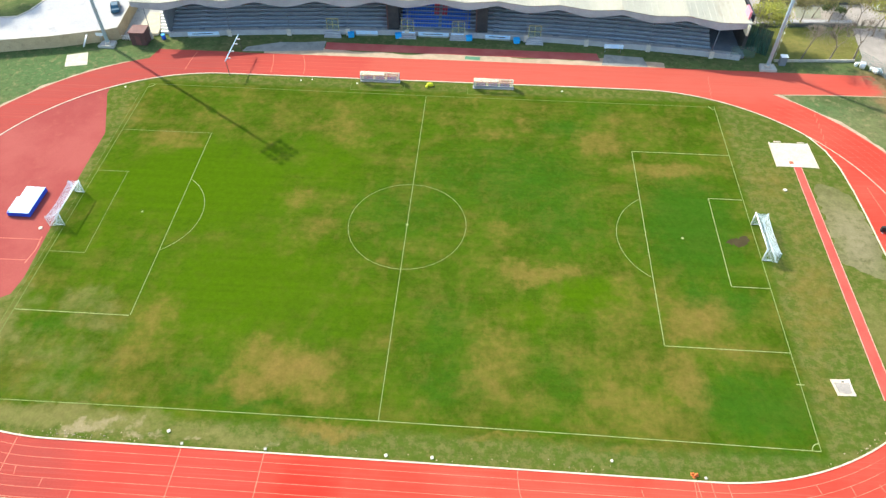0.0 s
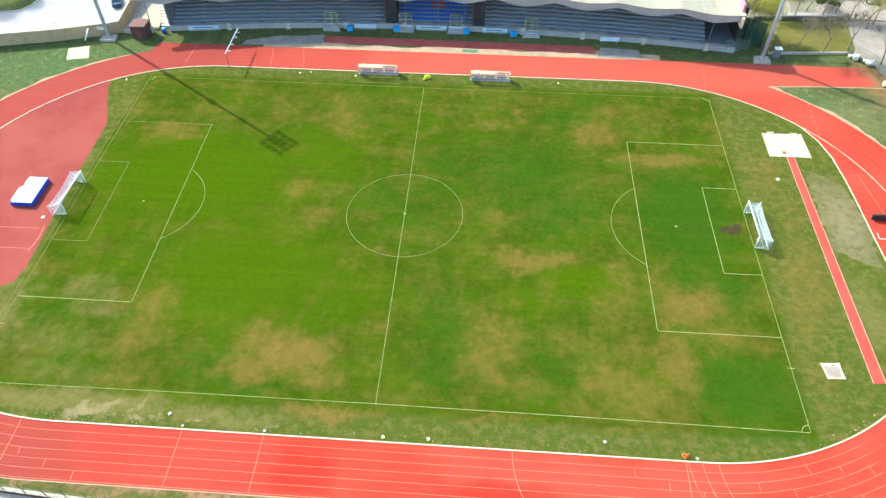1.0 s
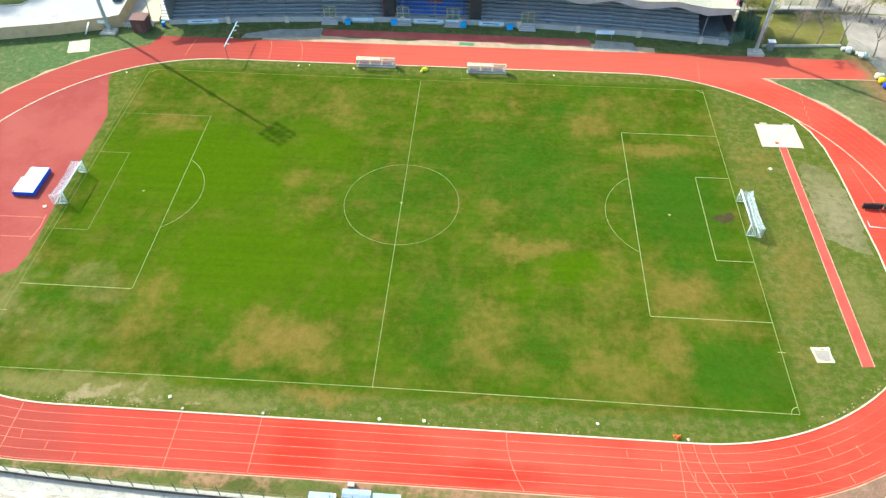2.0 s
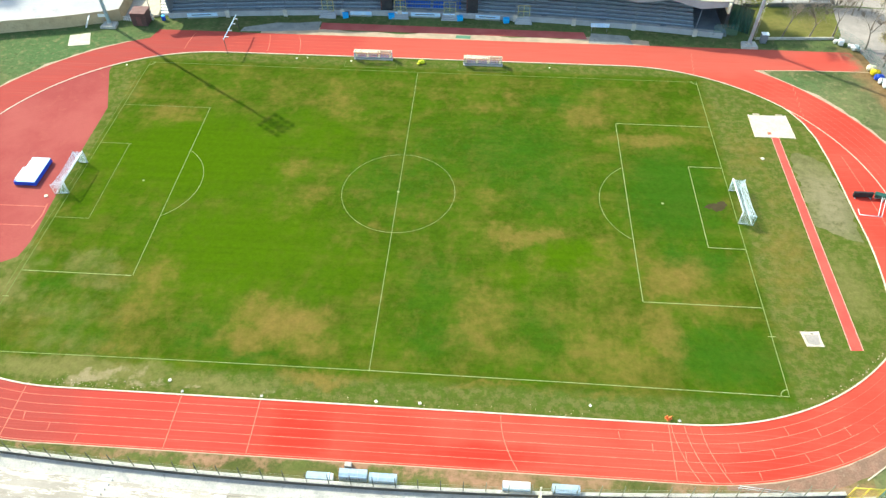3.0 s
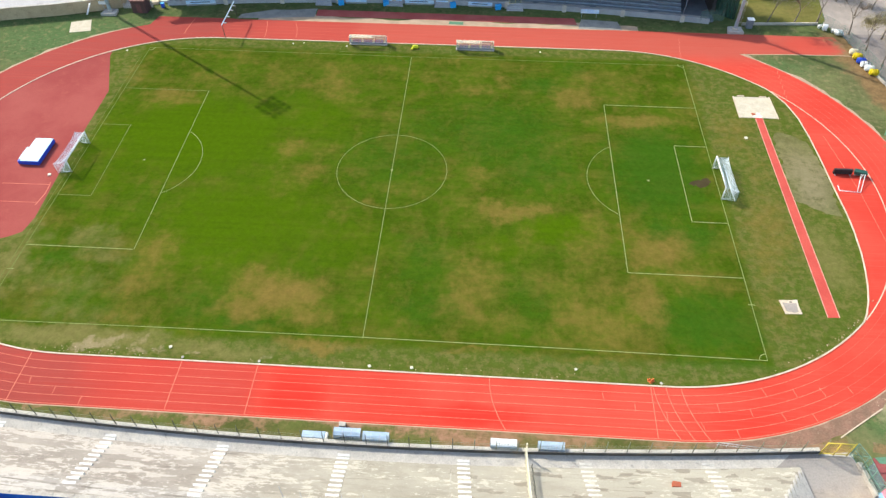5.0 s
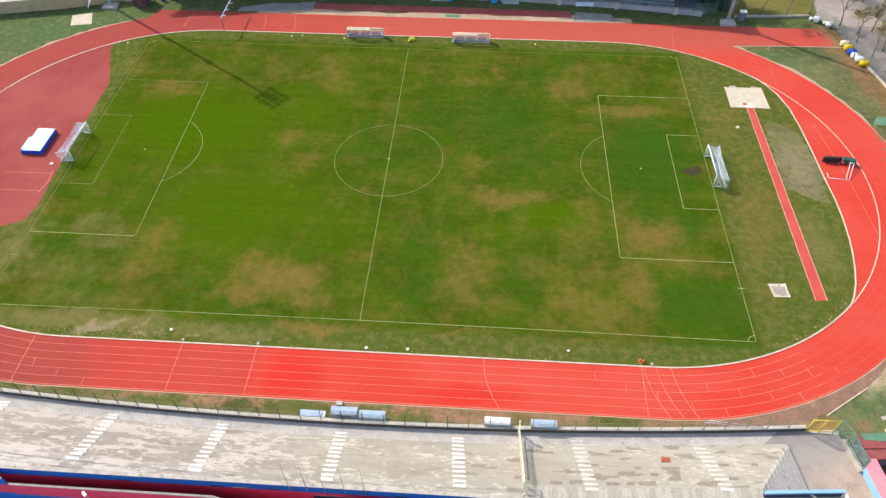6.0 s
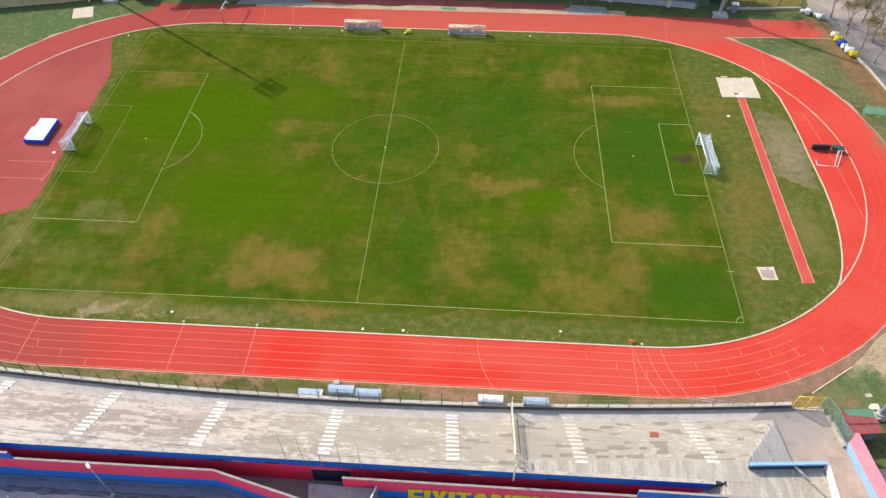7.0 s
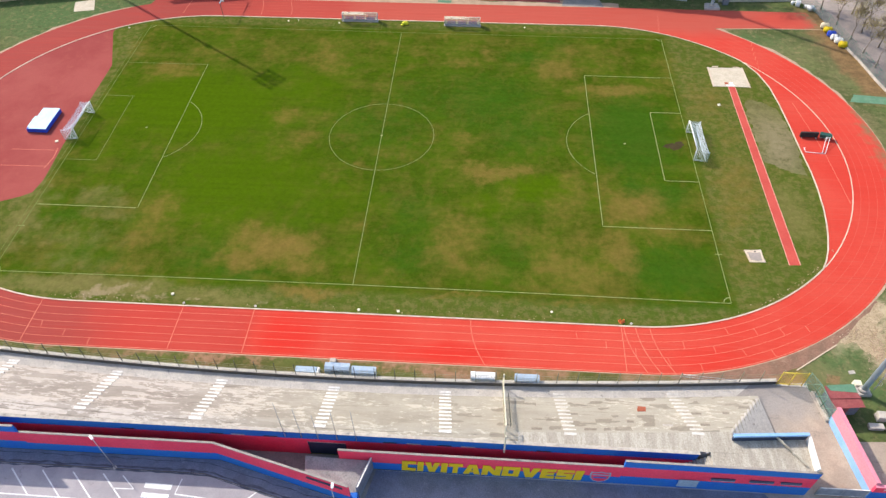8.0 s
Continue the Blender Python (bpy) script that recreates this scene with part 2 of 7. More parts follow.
def football_turf(name):
    """Mown grass: soft washes of worn, pale, dark and fresh turf, ragged at two scales, rougher outside the pitch."""
    n = Nodes(name)

    def warp(scale, far, shift):
        w = n.add("ShaderNodeTexNoise")
        w.inputs["Scale"].default_value, w.inputs["Detail"].default_value, w.inputs["Roughness"].default_value = scale, 4, 0.65
        n.t.links.new(n.vec("ADD", n.pos, shift), w.inputs["Vector"])
        return n.vec("MULTIPLY", n.vec("SUBTRACT", w.outputs["Color"], (0.5, 0.5, 0.5)), (far, far, 0.0))

    moved = n.vec("ADD", n.vec("ADD", n.pos, warp(0.16, 7.0, (0, 0, 0))), warp(0.75, 2.4, (31.0, 7.0, 0)))

    def wash(spots, shift, ragged, lo, hi):
        field = None
        for x, y, rx, ry, amount in spots:
            d = n.vec("LENGTH", n.vec("MULTIPLY", n.vec("SUBTRACT", moved, (x, y, 0.0)), (1 / rx, 1 / ry, 0.0)), (0, 0, 0))
            f = n.ramp(d, 2.0, 0.15, 0.0, amount)
            field = f if field is None else n.math("MAXIMUM", field, f)
        clumps = n.noise(0.55, 4.0, 0.62, None, n.vec("ADD", n.pos, shift))
        return n.ramp(n.math("ADD", field, n.math("MULTIPLY", n.math("SUBTRACT", clumps, 0.5), ragged)), lo, hi)

    c = n.mix(n.ramp(n.noise(0.12, 4.0, 0.62), 0.36, 0.62), [v * 0.90 for v in GRASS], [v * 1.14 for v in GRASS])
    c = n.mix(n.ramp(n.noise(0.16, 5.0, 0.66, (0.8, 1.3, 1), n.vec("ADD", n.pos, (5.0, 60.0, 0))), 0.46, 0.68, 0.0, 0.30), c, STRAW)
    c = n.mix(n.ramp(n.noise(0.42, 5.0, 0.66, (1.0, 0.7, 1), n.vec("ADD", n.pos, (75.0, 20.0, 0))), 0.46, 0.70, 0.0, 0.34), c, STRAW)
    c = n.mix(n.math("MULTIPLY", wash(DEEP + DEEP_EDGE, (11.0, 0, 0), 0.9, 0.12, 0.95), 0.85), c, SHADY)
    c = n.mix(wash(LUSH + LUSH_EDGE, (0, 17.0, 0), 0.8, 0.10, 0.95), c, FRESH)
    axes = n.add("ShaderNodeSeparateXYZ")
    n.t.links.new(n.vec("ABSOLUTE", n.vec("ADD", n.pos, warp(0.5, 1.4, (0, 3.0, 0))), (0, 0, 0)), axes.inputs[0])
    margin = n.ramp(n.math("MAXIMUM", n.math("SUBTRACT", axes.outputs[0], HALF_L), n.math("SUBTRACT", axes.outputs[1], HALF_W + 0.4)), -0.2, 1.6)
    rough = n.mix(n.ramp(n.noise(0.8, 5.0, 0.7), 0.42, 0.62), (0.076, 0.101, 0.017), (0.140, 0.127, 0.039))
    c = n.mix(n.math("MULTIPLY", margin, 0.78), c, rough)
    c = n.mix(n.ramp(n.noise(0.6, 3.0, 0.5, (0.05, 1.6, 1)), 0.42, 0.64, 0.0, 0.15), c, [v * 0.60 for v in GRASS])
    c = n.mix(n.math("MULTIPLY", wash(PALE + PALE_EDGE, (0, 0, 23.0), 1.0, 0.12, 1.0), 0.85), c, FADED)
    c = n.mix(n.math("MULTIPLY", wash(DRY_WEST + DRY_EAST + DRY_SOUTH + DRY_EDGE, (3.0, 41.0, 0), 1.0, 0.08, 1.12), 0.86), c, STRAW)
    c = n.mix(n.math("MULTIPLY", wash(CLOD_SPOTS, (19.0, 1.0, 0), 1.9, 0.35, 0.95), 0.8), c, CLODS)
    c = n.mix(wash(BARE_SPOTS, (9.0, 1.0, 0), 0.5, 0.35, 0.55), c, SOIL)
    c = n.mix(1.0, c, n.mix(n.ramp(n.noise(1.1, 4.0, 0.7), 0.3, 0.7), (0.90, 0.91, 0.90), (1.10, 1.09, 1.10)), "MULTIPLY")
    grain = n.noise(3.2, 4.0, 0.7)
    c = n.mix(1.0, c, n.mix(n.ramp(grain, 0.25, 0.75), (0.94, 0.94, 0.94), (1.06, 1.06, 1.06)), "MULTIPLY")
    n.bump(grain, 0.5, 0.03)
    return n.done(c, 1.0, 0.0, 0.0)


CL, CR, CY, R0 = -39.5, 39.8, -0.2, 38.75
LANE, HALF_L, HALF_W = 1.22, 53.2, 34.17
m_pitch = football_turf("pitch_turf")
m_meadow = turf("rough_grass", (
    ("dry", 79, 30, 8, 5, 0.35), ("dry", 86, 30, 5, 14, 0.35), ("dry", 84, 6, 4, 6, 0.8), ("bare", 69.5, -38.5, 6, 3.0, 1.0), ("bare", 73, -35, 4, 2.4, 1.0),
    ("bare", 71.5, -42.5, 3, 2.2, 0.9), ("dry", 63, -45, 4, 2.5, 0.5), ("lush", 65, -43, 4, 3, 0.9), ("lush", 69, -47, 4, 3, 0.8), ("lush", 72, 33, 6, 4, 0.8), ("lush", -70, 36, 26, 12, 1.0)),
    (0.084, 0.108, 0.036), (0.078, 0.126, 0.044), (0.21, 0.17, 0.085), (0.44, 0.35, 0.22), False, 0.6, (0.215, 0.135, 0.062))
m_dirt = mottled("brown_trodden_earth", (0.215, 0.135, 0.062), (0.115, 0.105, 0.040), 0.35, 4, 0.95, stain=(0.26, 0.185, 0.11), vary=0.2, lo=0.40, hi=0.62)
m_soil = mottled("pale_rubble_soil", (0.42, 0.32, 0.20), (0.32, 0.24, 0.14), 0.9, 4, 0.95, stain=(0.20, 0.18, 0.08), vary=0.25)
m_earth = mottled("reddish_bare_earth", (0.25, 0.135, 0.09), (0.19, 0.115, 0.075), 0.5, 5, 0.95, stain=(0.33, 0.22, 0.15), vary=0.2)
m_verge = turf("verge_grass", (
    ("dry", 20, -46.4, 40, 1.4, 0.9), ("bare", 5, -46.6, 26, 0.9, 1.0), ("bare", 16, -47.4, 6, 1.6, 0.9), ("bare", 34, -46.0, 24, 0.8, 0.8), ("bare", 52, -46, 10, 2.5, 1.0), ("bare", -20, -46.6, 14, 0.9, 0.9), ("bare", -38, -45.9, 10, 0.6, 0.8)),
    (0.085, 0.095, 0.025), (0.06, 0.12, 0.02), (0.21, 0.14, 0.065), (0.29, 0.16, 0.095), False, 0.4)


def rubber(name, a, b, dark, extra=(), fades=False):
    """Red synthetic track: faded and saturated clouds, scuffs along the lanes, granules."""
    n = Nodes(name)
    wob = n.vec("MULTIPLY", n.vec("SUBTRACT", n.pos, (0, 0, 0)), (1, 1, 0))
    c = n.mix(n.ramp(n.noise(0.06, 5.0, 0.6), 0.36, 0.64), a, b)
    if fades:
        axes = n.add("ShaderNodeSeparateXYZ")
        n.t.links.new(n.vec("ADD", n.pos, n.vec("MULTIPLY", n.vec("SUBTRACT", n.add_cloud(0.12), (0.5, 0.5, 0.5)), (22.0, 6.0, 0.0))), axes.inputs[0])
        c = n.mix(n.ramp(axes.outputs[1], 33.0, 40.0, 0.0, 0.85), c, (0.412, 0.088, 0.060))
        c = n.mix(n.ramp(axes.outputs[0], -9.0, -17.0, 0.0, 0.6), c, (0.385, 0.050, 0.038))
        c = n.mix(n.ramp(axes.outputs[0], -26.0, -46.0, 0.0, 0.9), c, (0.285, 0.054, 0.043))
        tip = n.add("ShaderNodeSeparateXYZ")
        n.t.links.new(n.vec("ADD", n.pos, n.vec("MULTIPLY", n.vec("SUBTRACT", n.add_cloud(0.5), (0.5, 0.5, 0.5)), (8.0, 0.0, 0.0))), tip.inputs[0])
        c = n.mix(n.ramp(tip.outputs[0], 83.2, 86.6), c, (0.205, 0.140, 0.070))
    for x, y, rx, ry, amount in extra:
        d = n.vec("LENGTH", n.vec("MULTIPLY", n.vec("SUBTRACT", wob, (x, y, 0.0)), (1 / rx, 1 / ry, 0.0)), (0, 0, 0))
        d = n.math("ADD", d, n.math("MULTIPLY", n.math("SUBTRACT", n.noise(0.25, 4.0), 0.5), 1.2))
        c = n.mix(n.ramp(d, 1.2, 0.3, 0.0, amount), c, dark)
    c = n.mix(n.ramp(n.noise(0.8, 5.0, 0.7, (0.10, 1.6, 1) if fades else (0.5, 0.5, 1)), 0.44, 0.74, 0.0, 0.32), c, [v * 0.80 for v in a])
    c = n.mix(n.ramp(n.noise(1.0, 4.0, 0.7, (0.05, 3.0, 1) if fades else (0.4, 0.4, 1)), 0.5, 0.72, 0.0, 0.20), c, (0.48, 0.14, 0.10))
    grain = n.noise(5.0, 4.0, 0.7)
    c = n.mix(1.0, c, n.mix(n.ramp(grain, 0.25, 0.75), (0.92, 0.92, 0.92), (1.08, 1.08, 1.08)), "MULTIPLY")
    n.bump(grain, 0.3, 0.01)
    return n.done(c, 0.95, 0.0, 0.08)


m_track = rubber("red_track", (0.52, 0.046, 0.029), (0.54, 0.067, 0.043), (0.55, 0.030, 0.019), ((15, -44.5, 9, 2, 0.9), (-7.5, -43, 5, 4, 0.9), (48, -44, 6, 3, 0.5), (79, 42.5, 6, 4, 0.3)), True)
m_track_old = rubber("faded_red_apron", (0.265, 0.050, 0.044), (0.32, 0.075, 0.062), (0.24, 0.044, 0.038))
m_far_strip = mottled("worn_red_strip", (0.30, 0.055, 0.05), (0.36, 0.09, 0.075), 0.2, 5)
m_runway = mottled("runway_rubber", (0.44, 0.056, 0.040), (0.50, 0.075, 0.052), 0.3, 6)


def paint(name, ground, strength=0.85, colour=(0.80, 0.80, 0.76)):
    """White marking worn down to what lies under it."""
    n = Nodes(name)
    worn = n.ramp(n.noise(0.9, 5.0, 0.75), 0.3, 0.6, strength * 0.45, strength)
    return n.done(n.mix(worn, ground, colour), 0.9, 0.0, 0.1)


m_chalk = paint("pitch_chalk", (0.06, 0.10, 0.01), 0.36, (0.66, 0.68, 0.30))
m_chalk_mid = paint("worn_chalk", (0.06, 0.10, 0.01), 0.26, (0.66, 0.68, 0.30))
m_chalk_faint = paint("faint_chalk", (0.07, 0.10, 0.01), 0.13, (0.66, 0.68, 0.30))
m_lane = paint("lane_paint", (0.50, 0.06, 0.045), 0.37, (0.78, 0.46, 0.28))
m_lane_faint = paint("faint_lane_paint", (0.50, 0.06, 0.045), 0.10, (0.78, 0.46, 0.28))
m_edge = paint("runway_edge_paint", (0.45, 0.06, 0.045), 0.60, (0.80, 0.52, 0.38))
m_kerb = mottled("kerb_white", (0.63, 0.51, 0.38), (0.50, 0.39, 0.27), 0.8, 8, stain=(0.45, 0.34, 0.26))
m_sandy = mottled("bare_sand_edge", (0.46, 0.325, 0.22), (0.35, 0.255, 0.165), 0.5, 4, 0.95)
m_sand = mottled("pit_sand", (0.56, 0.485, 0.365), (0.48, 0.41, 0.305), 0.6, 7, 0.95)
m_concrete = mottled("weathered_concrete", (0.46, 0.42, 0.37), (0.37, 0.34, 0.31), 0.35, 5, 0.9, stain=(0.26, 0.24, 0.21), vary=0.16)


def flaking(name, mid, pale, brown):
    """Old terrace concrete: sharp-edged pale patches and brown worn places along the rows, a broken dark line at the
    back of each tread, bays of different age.
    """
    n = Nodes(name)
    ax = n.add("ShaderNodeSeparateXYZ")
    n.t.links.new(n.pos, ax.inputs[0])
    along_x = ax.outputs[0]
    row = n.math("DIVIDE", n.math("ADD", n.math("SUBTRACT", ax.outputs[1], n.math("MULTIPLY", n.math("MULTIPLY", along_x, along_x), 0.00085)), 51.45), 0.78)

    def cells(length, per_row, shift, loose):
        p = n.add("ShaderNodeCombineXYZ")
        n.put(p.inputs[0], n.math("ADD", n.math("DIVIDE", along_x, length), shift))
        n.put(p.inputs[1], n.math("MULTIPLY", row, per_row))
        wob = n.vec("MULTIPLY", n.vec("SUBTRACT", n.add_cloud(3.2), (0.5, 0.5, 0.5)), (0.35, 0.25, 0.0))
        v = n.add("ShaderNodeTexVoronoi")
        v.distance = "CHEBYCHEV"
        v.inputs["Scale"].default_value, v.inputs["Randomness"].default_value = 1.0, loose
        n.t.links.new(n.vec("ADD", p.outputs[0], wob), v.inputs["Vector"])
        c = n.add("ShaderNodeSeparateColor")
        n.t.links.new(v.outputs["Color"], c.inputs[0])
        return c.outputs

    bay = n.add("ShaderNodeTexWhiteNoise")
    bay.noise_dimensions = "1D"
    n.put(bay.inputs["W"], n.math("FLOOR", n.math("DIVIDE", n.math("ADD", along_x, 0.2), 14.2)))
    tone = n.add("ShaderNodeTexWhiteNoise")
    tone.noise_dimensions = "1D"
    n.put(tone.inputs["W"], n.math("FLOOR", row))
    west = n.ramp(along_x, 6.0, -22.0)
    c = n.mix(bay.outputs["Value"], [v * 0.93 for v in mid], [v * 1.05 for v in mid])
    c = n.mix(n.ramp(tone.outputs["Value"], 0.0, 1.0, 0.0, 0.16), c, brown)
    c = n.mix(n.ramp(n.noise(0.13, 4.0, 0.6, (0.8, 1.6, 1.0)), 0.38, 0.64, 0.0, 0.42), c, pale)
    c = n.mix(n.ramp(n.noise(0.5, 5.0, 0.7, (0.5, 1.5, 1.0), n.vec("ADD", n.pos, (7.0, 50.0, 0.0))), 0.46, 0.66, 0.0, 0.24), c, brown)
    east = n.ramp(along_x, 8.0, 22.0)
    c = n.mix(n.math("MULTIPLY", east, 0.28), c, [v * 0.97 for v in pale])
    crowd = n.math("ADD", n.noise(0.16, 4.0, 0.6, (0.7, 1.6, 1.0)), n.math("MULTIPLY", west, 0.13))
    chips = n.noise(1.7, 6.0, 0.74, (0.42, 1.6, 1.0), n.vec("ADD", n.pos, (0.0, 0.0, 4.0)))
    c = n.mix(n.ramp(n.math("ADD", chips, n.math("MULTIPLY", crowd, 0.62)), 0.90, 0.93, 0.0, 0.85), c, [v * 1.12 for v in pale])
    worn = n.noise(2.0, 6.0, 0.74, (0.35, 1.9, 1.0), n.vec("ADD", n.pos, (13.0, 3.0, 9.0)))
    c = n.mix(n.ramp(n.math("SUBTRACT", worn, n.math("MULTIPLY", crowd, 0.25)), 0.50, 0.56, 0.0, 0.40), c, brown)
    c = n.mix(n.ramp(n.noise(1.0, 5.0, 0.7, (0.10, 3.4, 1.0), n.vec("ADD", n.pos, (0.0, 21.0, 2.0))), 0.60, 0.66, 0.0, 0.55), c, [v * 0.80 for v in brown])
    big = cells(1.7, 1.3, 0.0, 0.9)
    c = n.mix(n.math("MULTIPLY", n.ramp(big[2], 0.89, 0.90, 0.0, 0.62), n.ramp(along_x, 8.0, 20.0, 0.25, 1.0)), c, brown)
    long = cells(3.6, 1.0, 5.0, 0.7)
    c = n.mix(n.math("MULTIPLY", n.ramp(long[0], 0.80, 0.81, 0.0, 0.70), west), c, [v * 1.10 for v in pale])
    c = n.mix(1.0, c, n.mix(west, (1.0, 1.0, 1.0), (0.975, 0.945, 1.015)), "MULTIPLY")
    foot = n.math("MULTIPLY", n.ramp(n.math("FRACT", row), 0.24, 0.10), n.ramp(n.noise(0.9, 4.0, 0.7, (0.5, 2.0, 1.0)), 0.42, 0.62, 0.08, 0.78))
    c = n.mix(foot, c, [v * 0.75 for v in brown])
    grain = n.noise(7.0, 4.0, 0.7)
    c = n.mix(1.0, c, n.mix(n.ramp(grain, 0.25, 0.75), (0.93, 0.93, 0.93), (1.07, 1.07, 1.07)), "MULTIPLY")
    n.bump(grain, 0.5, 0.03)
    return n.done(c, 0.95, 0.0, 0.2)


m_terrace = flaking("flaking_terrace_concrete", (0.365, 0.327, 0.256), (0.500, 0.456, 0.365), (0.212, 0.178, 0.135))
m_terrace_b = mottled("stained_terrace_concrete", (0.36, 0.32, 0.255), (0.45, 0.41, 0.335), 0.7, 6, 0.9, stain=(0.25, 0.215, 0.165), stretch=(2.0, 0.3, 1.0), vary=0.2, lo=0.42, hi=0.58)
m_walk = mottled("walkway_concrete", (0.56, 0.515, 0.45), (0.46, 0.42, 0.365), 0.45, 5, 0.9, stain=(0.29, 0.265, 0.24), vary=0.12)
m_step_white = mottled("white_painted_step", (0.80, 0.78, 0.73), (0.66, 0.63, 0.57), 1.2, 8, 0.8)


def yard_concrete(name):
    """Tan concrete, greyer towards the track, with random dark stains."""
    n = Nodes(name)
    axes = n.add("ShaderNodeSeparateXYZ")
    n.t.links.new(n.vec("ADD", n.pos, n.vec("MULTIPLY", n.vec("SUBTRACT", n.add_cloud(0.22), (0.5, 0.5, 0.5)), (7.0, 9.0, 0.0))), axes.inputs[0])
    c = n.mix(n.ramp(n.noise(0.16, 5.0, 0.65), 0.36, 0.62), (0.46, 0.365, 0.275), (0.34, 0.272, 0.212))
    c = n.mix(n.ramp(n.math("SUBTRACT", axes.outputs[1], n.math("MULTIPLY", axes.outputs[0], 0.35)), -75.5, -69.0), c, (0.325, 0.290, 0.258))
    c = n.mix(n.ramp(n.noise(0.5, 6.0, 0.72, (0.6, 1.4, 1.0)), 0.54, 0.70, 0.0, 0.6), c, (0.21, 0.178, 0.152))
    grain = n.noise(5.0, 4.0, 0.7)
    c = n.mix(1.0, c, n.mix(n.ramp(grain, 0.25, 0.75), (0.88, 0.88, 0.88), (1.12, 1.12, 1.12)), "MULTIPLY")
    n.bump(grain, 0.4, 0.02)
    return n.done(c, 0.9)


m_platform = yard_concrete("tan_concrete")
m_asphalt = mottled("asphalt", (0.40, 0.37, 0.375), (0.32, 0.30, 0.31), 0.25, 9, 0.9, stain=(0.26, 0.245, 0.255), vary=0.12)
# darker copy of the asphalt, the outer wall's shade put into it
m_asphalt_shade = mottled("asphalt_shade", (0.175, 0.195, 0.25), (0.135, 0.15, 0.19), 0.4, 7, 0.9, stain=(0.23, 0.245, 0.285), vary=0.2)
m_blue_shade = mottled("dark_blue_shade", (0.032, 0.046, 0.085), (0.042, 0.056, 0.095), 1.0, 6, 0.9)
m_white_road = mottled("pale_dusty_paving", (0.42, 0.395, 0.385), (0.37, 0.345, 0.335), 0.12, 5, 0.9, stain=(0.31, 0.285, 0.27))
m_grey_yard = mottled("grey_brown_paving", (0.37, 0.31, 0.265), (0.27, 0.23, 0.20), 0.2, 5, 0.9, stain=(0.36, 0.295, 0.255))
m_dark_yard = mottled("worn_brown_asphalt", (0.27, 0.225, 0.20), (0.19, 0.165, 0.15), 0.25, 5, 0.9, stain=(0.30, 0.24, 0.20), vary=0.2)
m_dull_paving = mottled("dull_grey_paving", (0.27, 0.26, 0.235), (0.20, 0.195, 0.18), 0.3, 5, 0.9, stain=(0.15, 0.15, 0.13))
m_moss_shade = mottled("mossy_shaded_concrete", (0.09, 0.09, 0.085), (0.13, 0.12, 0.10), 0.6, 6, 0.9)
m_road_paint = mottled("road_paint", (0.80, 0.80, 0.78), (0.66, 0.66, 0.64), 1.0, 8)
m_blue_wall = mottled("blue_wall_paint", (0.010, 0.13, 0.52), (0.015, 0.15, 0.46), 0.3, 4, 0.7, stain=(0.03, 0.18, 0.48), vary=0.08)
m_red_wall = mottled("crimson_wall_paint", (0.80, 0.050, 0.105), (0.82, 0.066, 0.125), 0.3, 4, 0.7, stain=(0.74, 0.07, 0.12), vary=0.08)
m_pink_wall = mottled("faded_pink_wall_paint", (0.72, 0.22, 0.28), (0.66, 0.25, 0.30), 0.4, 5, 0.8, vary=0.08)
m_sky_wall = mottled("faded_sky_blue_paint", (0.22, 0.42, 0.70), (0.26, 0.45, 0.68), 0.4, 5, 0.8, vary=0.08)
m_grey_blue = mottled("grey_blue_paint", (0.24, 0.34, 0.46), (0.30, 0.38, 0.46), 0.6, 5, 0.7)
m_yellow = mottled("yellow_paint", (0.80, 0.56, 0.01), (0.74, 0.50, 0.02), 0.8, 8, 0.6, vary=0.06)
m_gate = mottled("yellow_steel", (0.68, 0.52, 0.06), (0.60, 0.46, 0.08), 1.0, 8, 0.5)
m_step_worn = mottled("worn_white_step", (0.64, 0.605, 0.54), (0.53, 0.495, 0.43), 1.2, 8, 0.85)
m_cool_slab = mottled("cool_grey_concrete", (0.35, 0.345, 0.33), (0.27, 0.27, 0.262), 0.5, 6, 0.9, stain=(0.20, 0.20, 0.20), vary=0.16)
m_repair = mottled("brown_cement_repair", (0.29, 0.25, 0.195), (0.23, 0.195, 0.15), 0.8, 6, 0.95)
m_gate_dull = mottled("dull_yellow_steel", (0.50, 0.42, 0.15), (0.42, 0.35, 0.14), 1.0, 8, 0.6)
m_gate_sheet = mottled("dull_galvanised_sheet", (0.27, 0.29, 0.33), (0.20, 0.22, 0.26), 0.8, 5, 0.6, stain=(0.34, 0.34, 0.36))
m_coping = mottled("wall_coping", (0.50, 0.45, 0.38), (0.38, 0.34, 0.29), 0.9, 7, 0.9, stain=(0.34, 0.30, 0.26))
m_wall_cap = mottled("dull_wall_cap", (0.36, 0.32, 0.28), (0.28, 0.25, 0.22), 0.9, 7, 0.9, stain=(0.22, 0.195, 0.17))
m_ochre = mottled("ochre_render", (0.50, 0.38, 0.235), (0.42, 0.31, 0.185), 0.25, 5, 0.9, stain=(0.32, 0.235, 0.14))
m_steel = mottled("galvanised_steel", (0.46, 0.47, 0.48), (0.36, 0.37, 0.38), 0.8, 8, 0.45, 0.6, 0.005)
m_mast = mottled("mast_grey_paint", (0.42, 0.55, 0.65), (0.38, 0.47, 0.55), 0.5, 8, 0.5, 0.0, 0.005)
m_fence = mottled("dark_green_steel", (0.055, 0.065, 0.05), (0.09, 0.095, 0.075), 1.5, 9, 0.6)
m_pale_post = mottled("pale_olive_steel", (0.24, 0.25, 0.16), (0.19, 0.20, 0.14), 1.5, 9, 0.6)
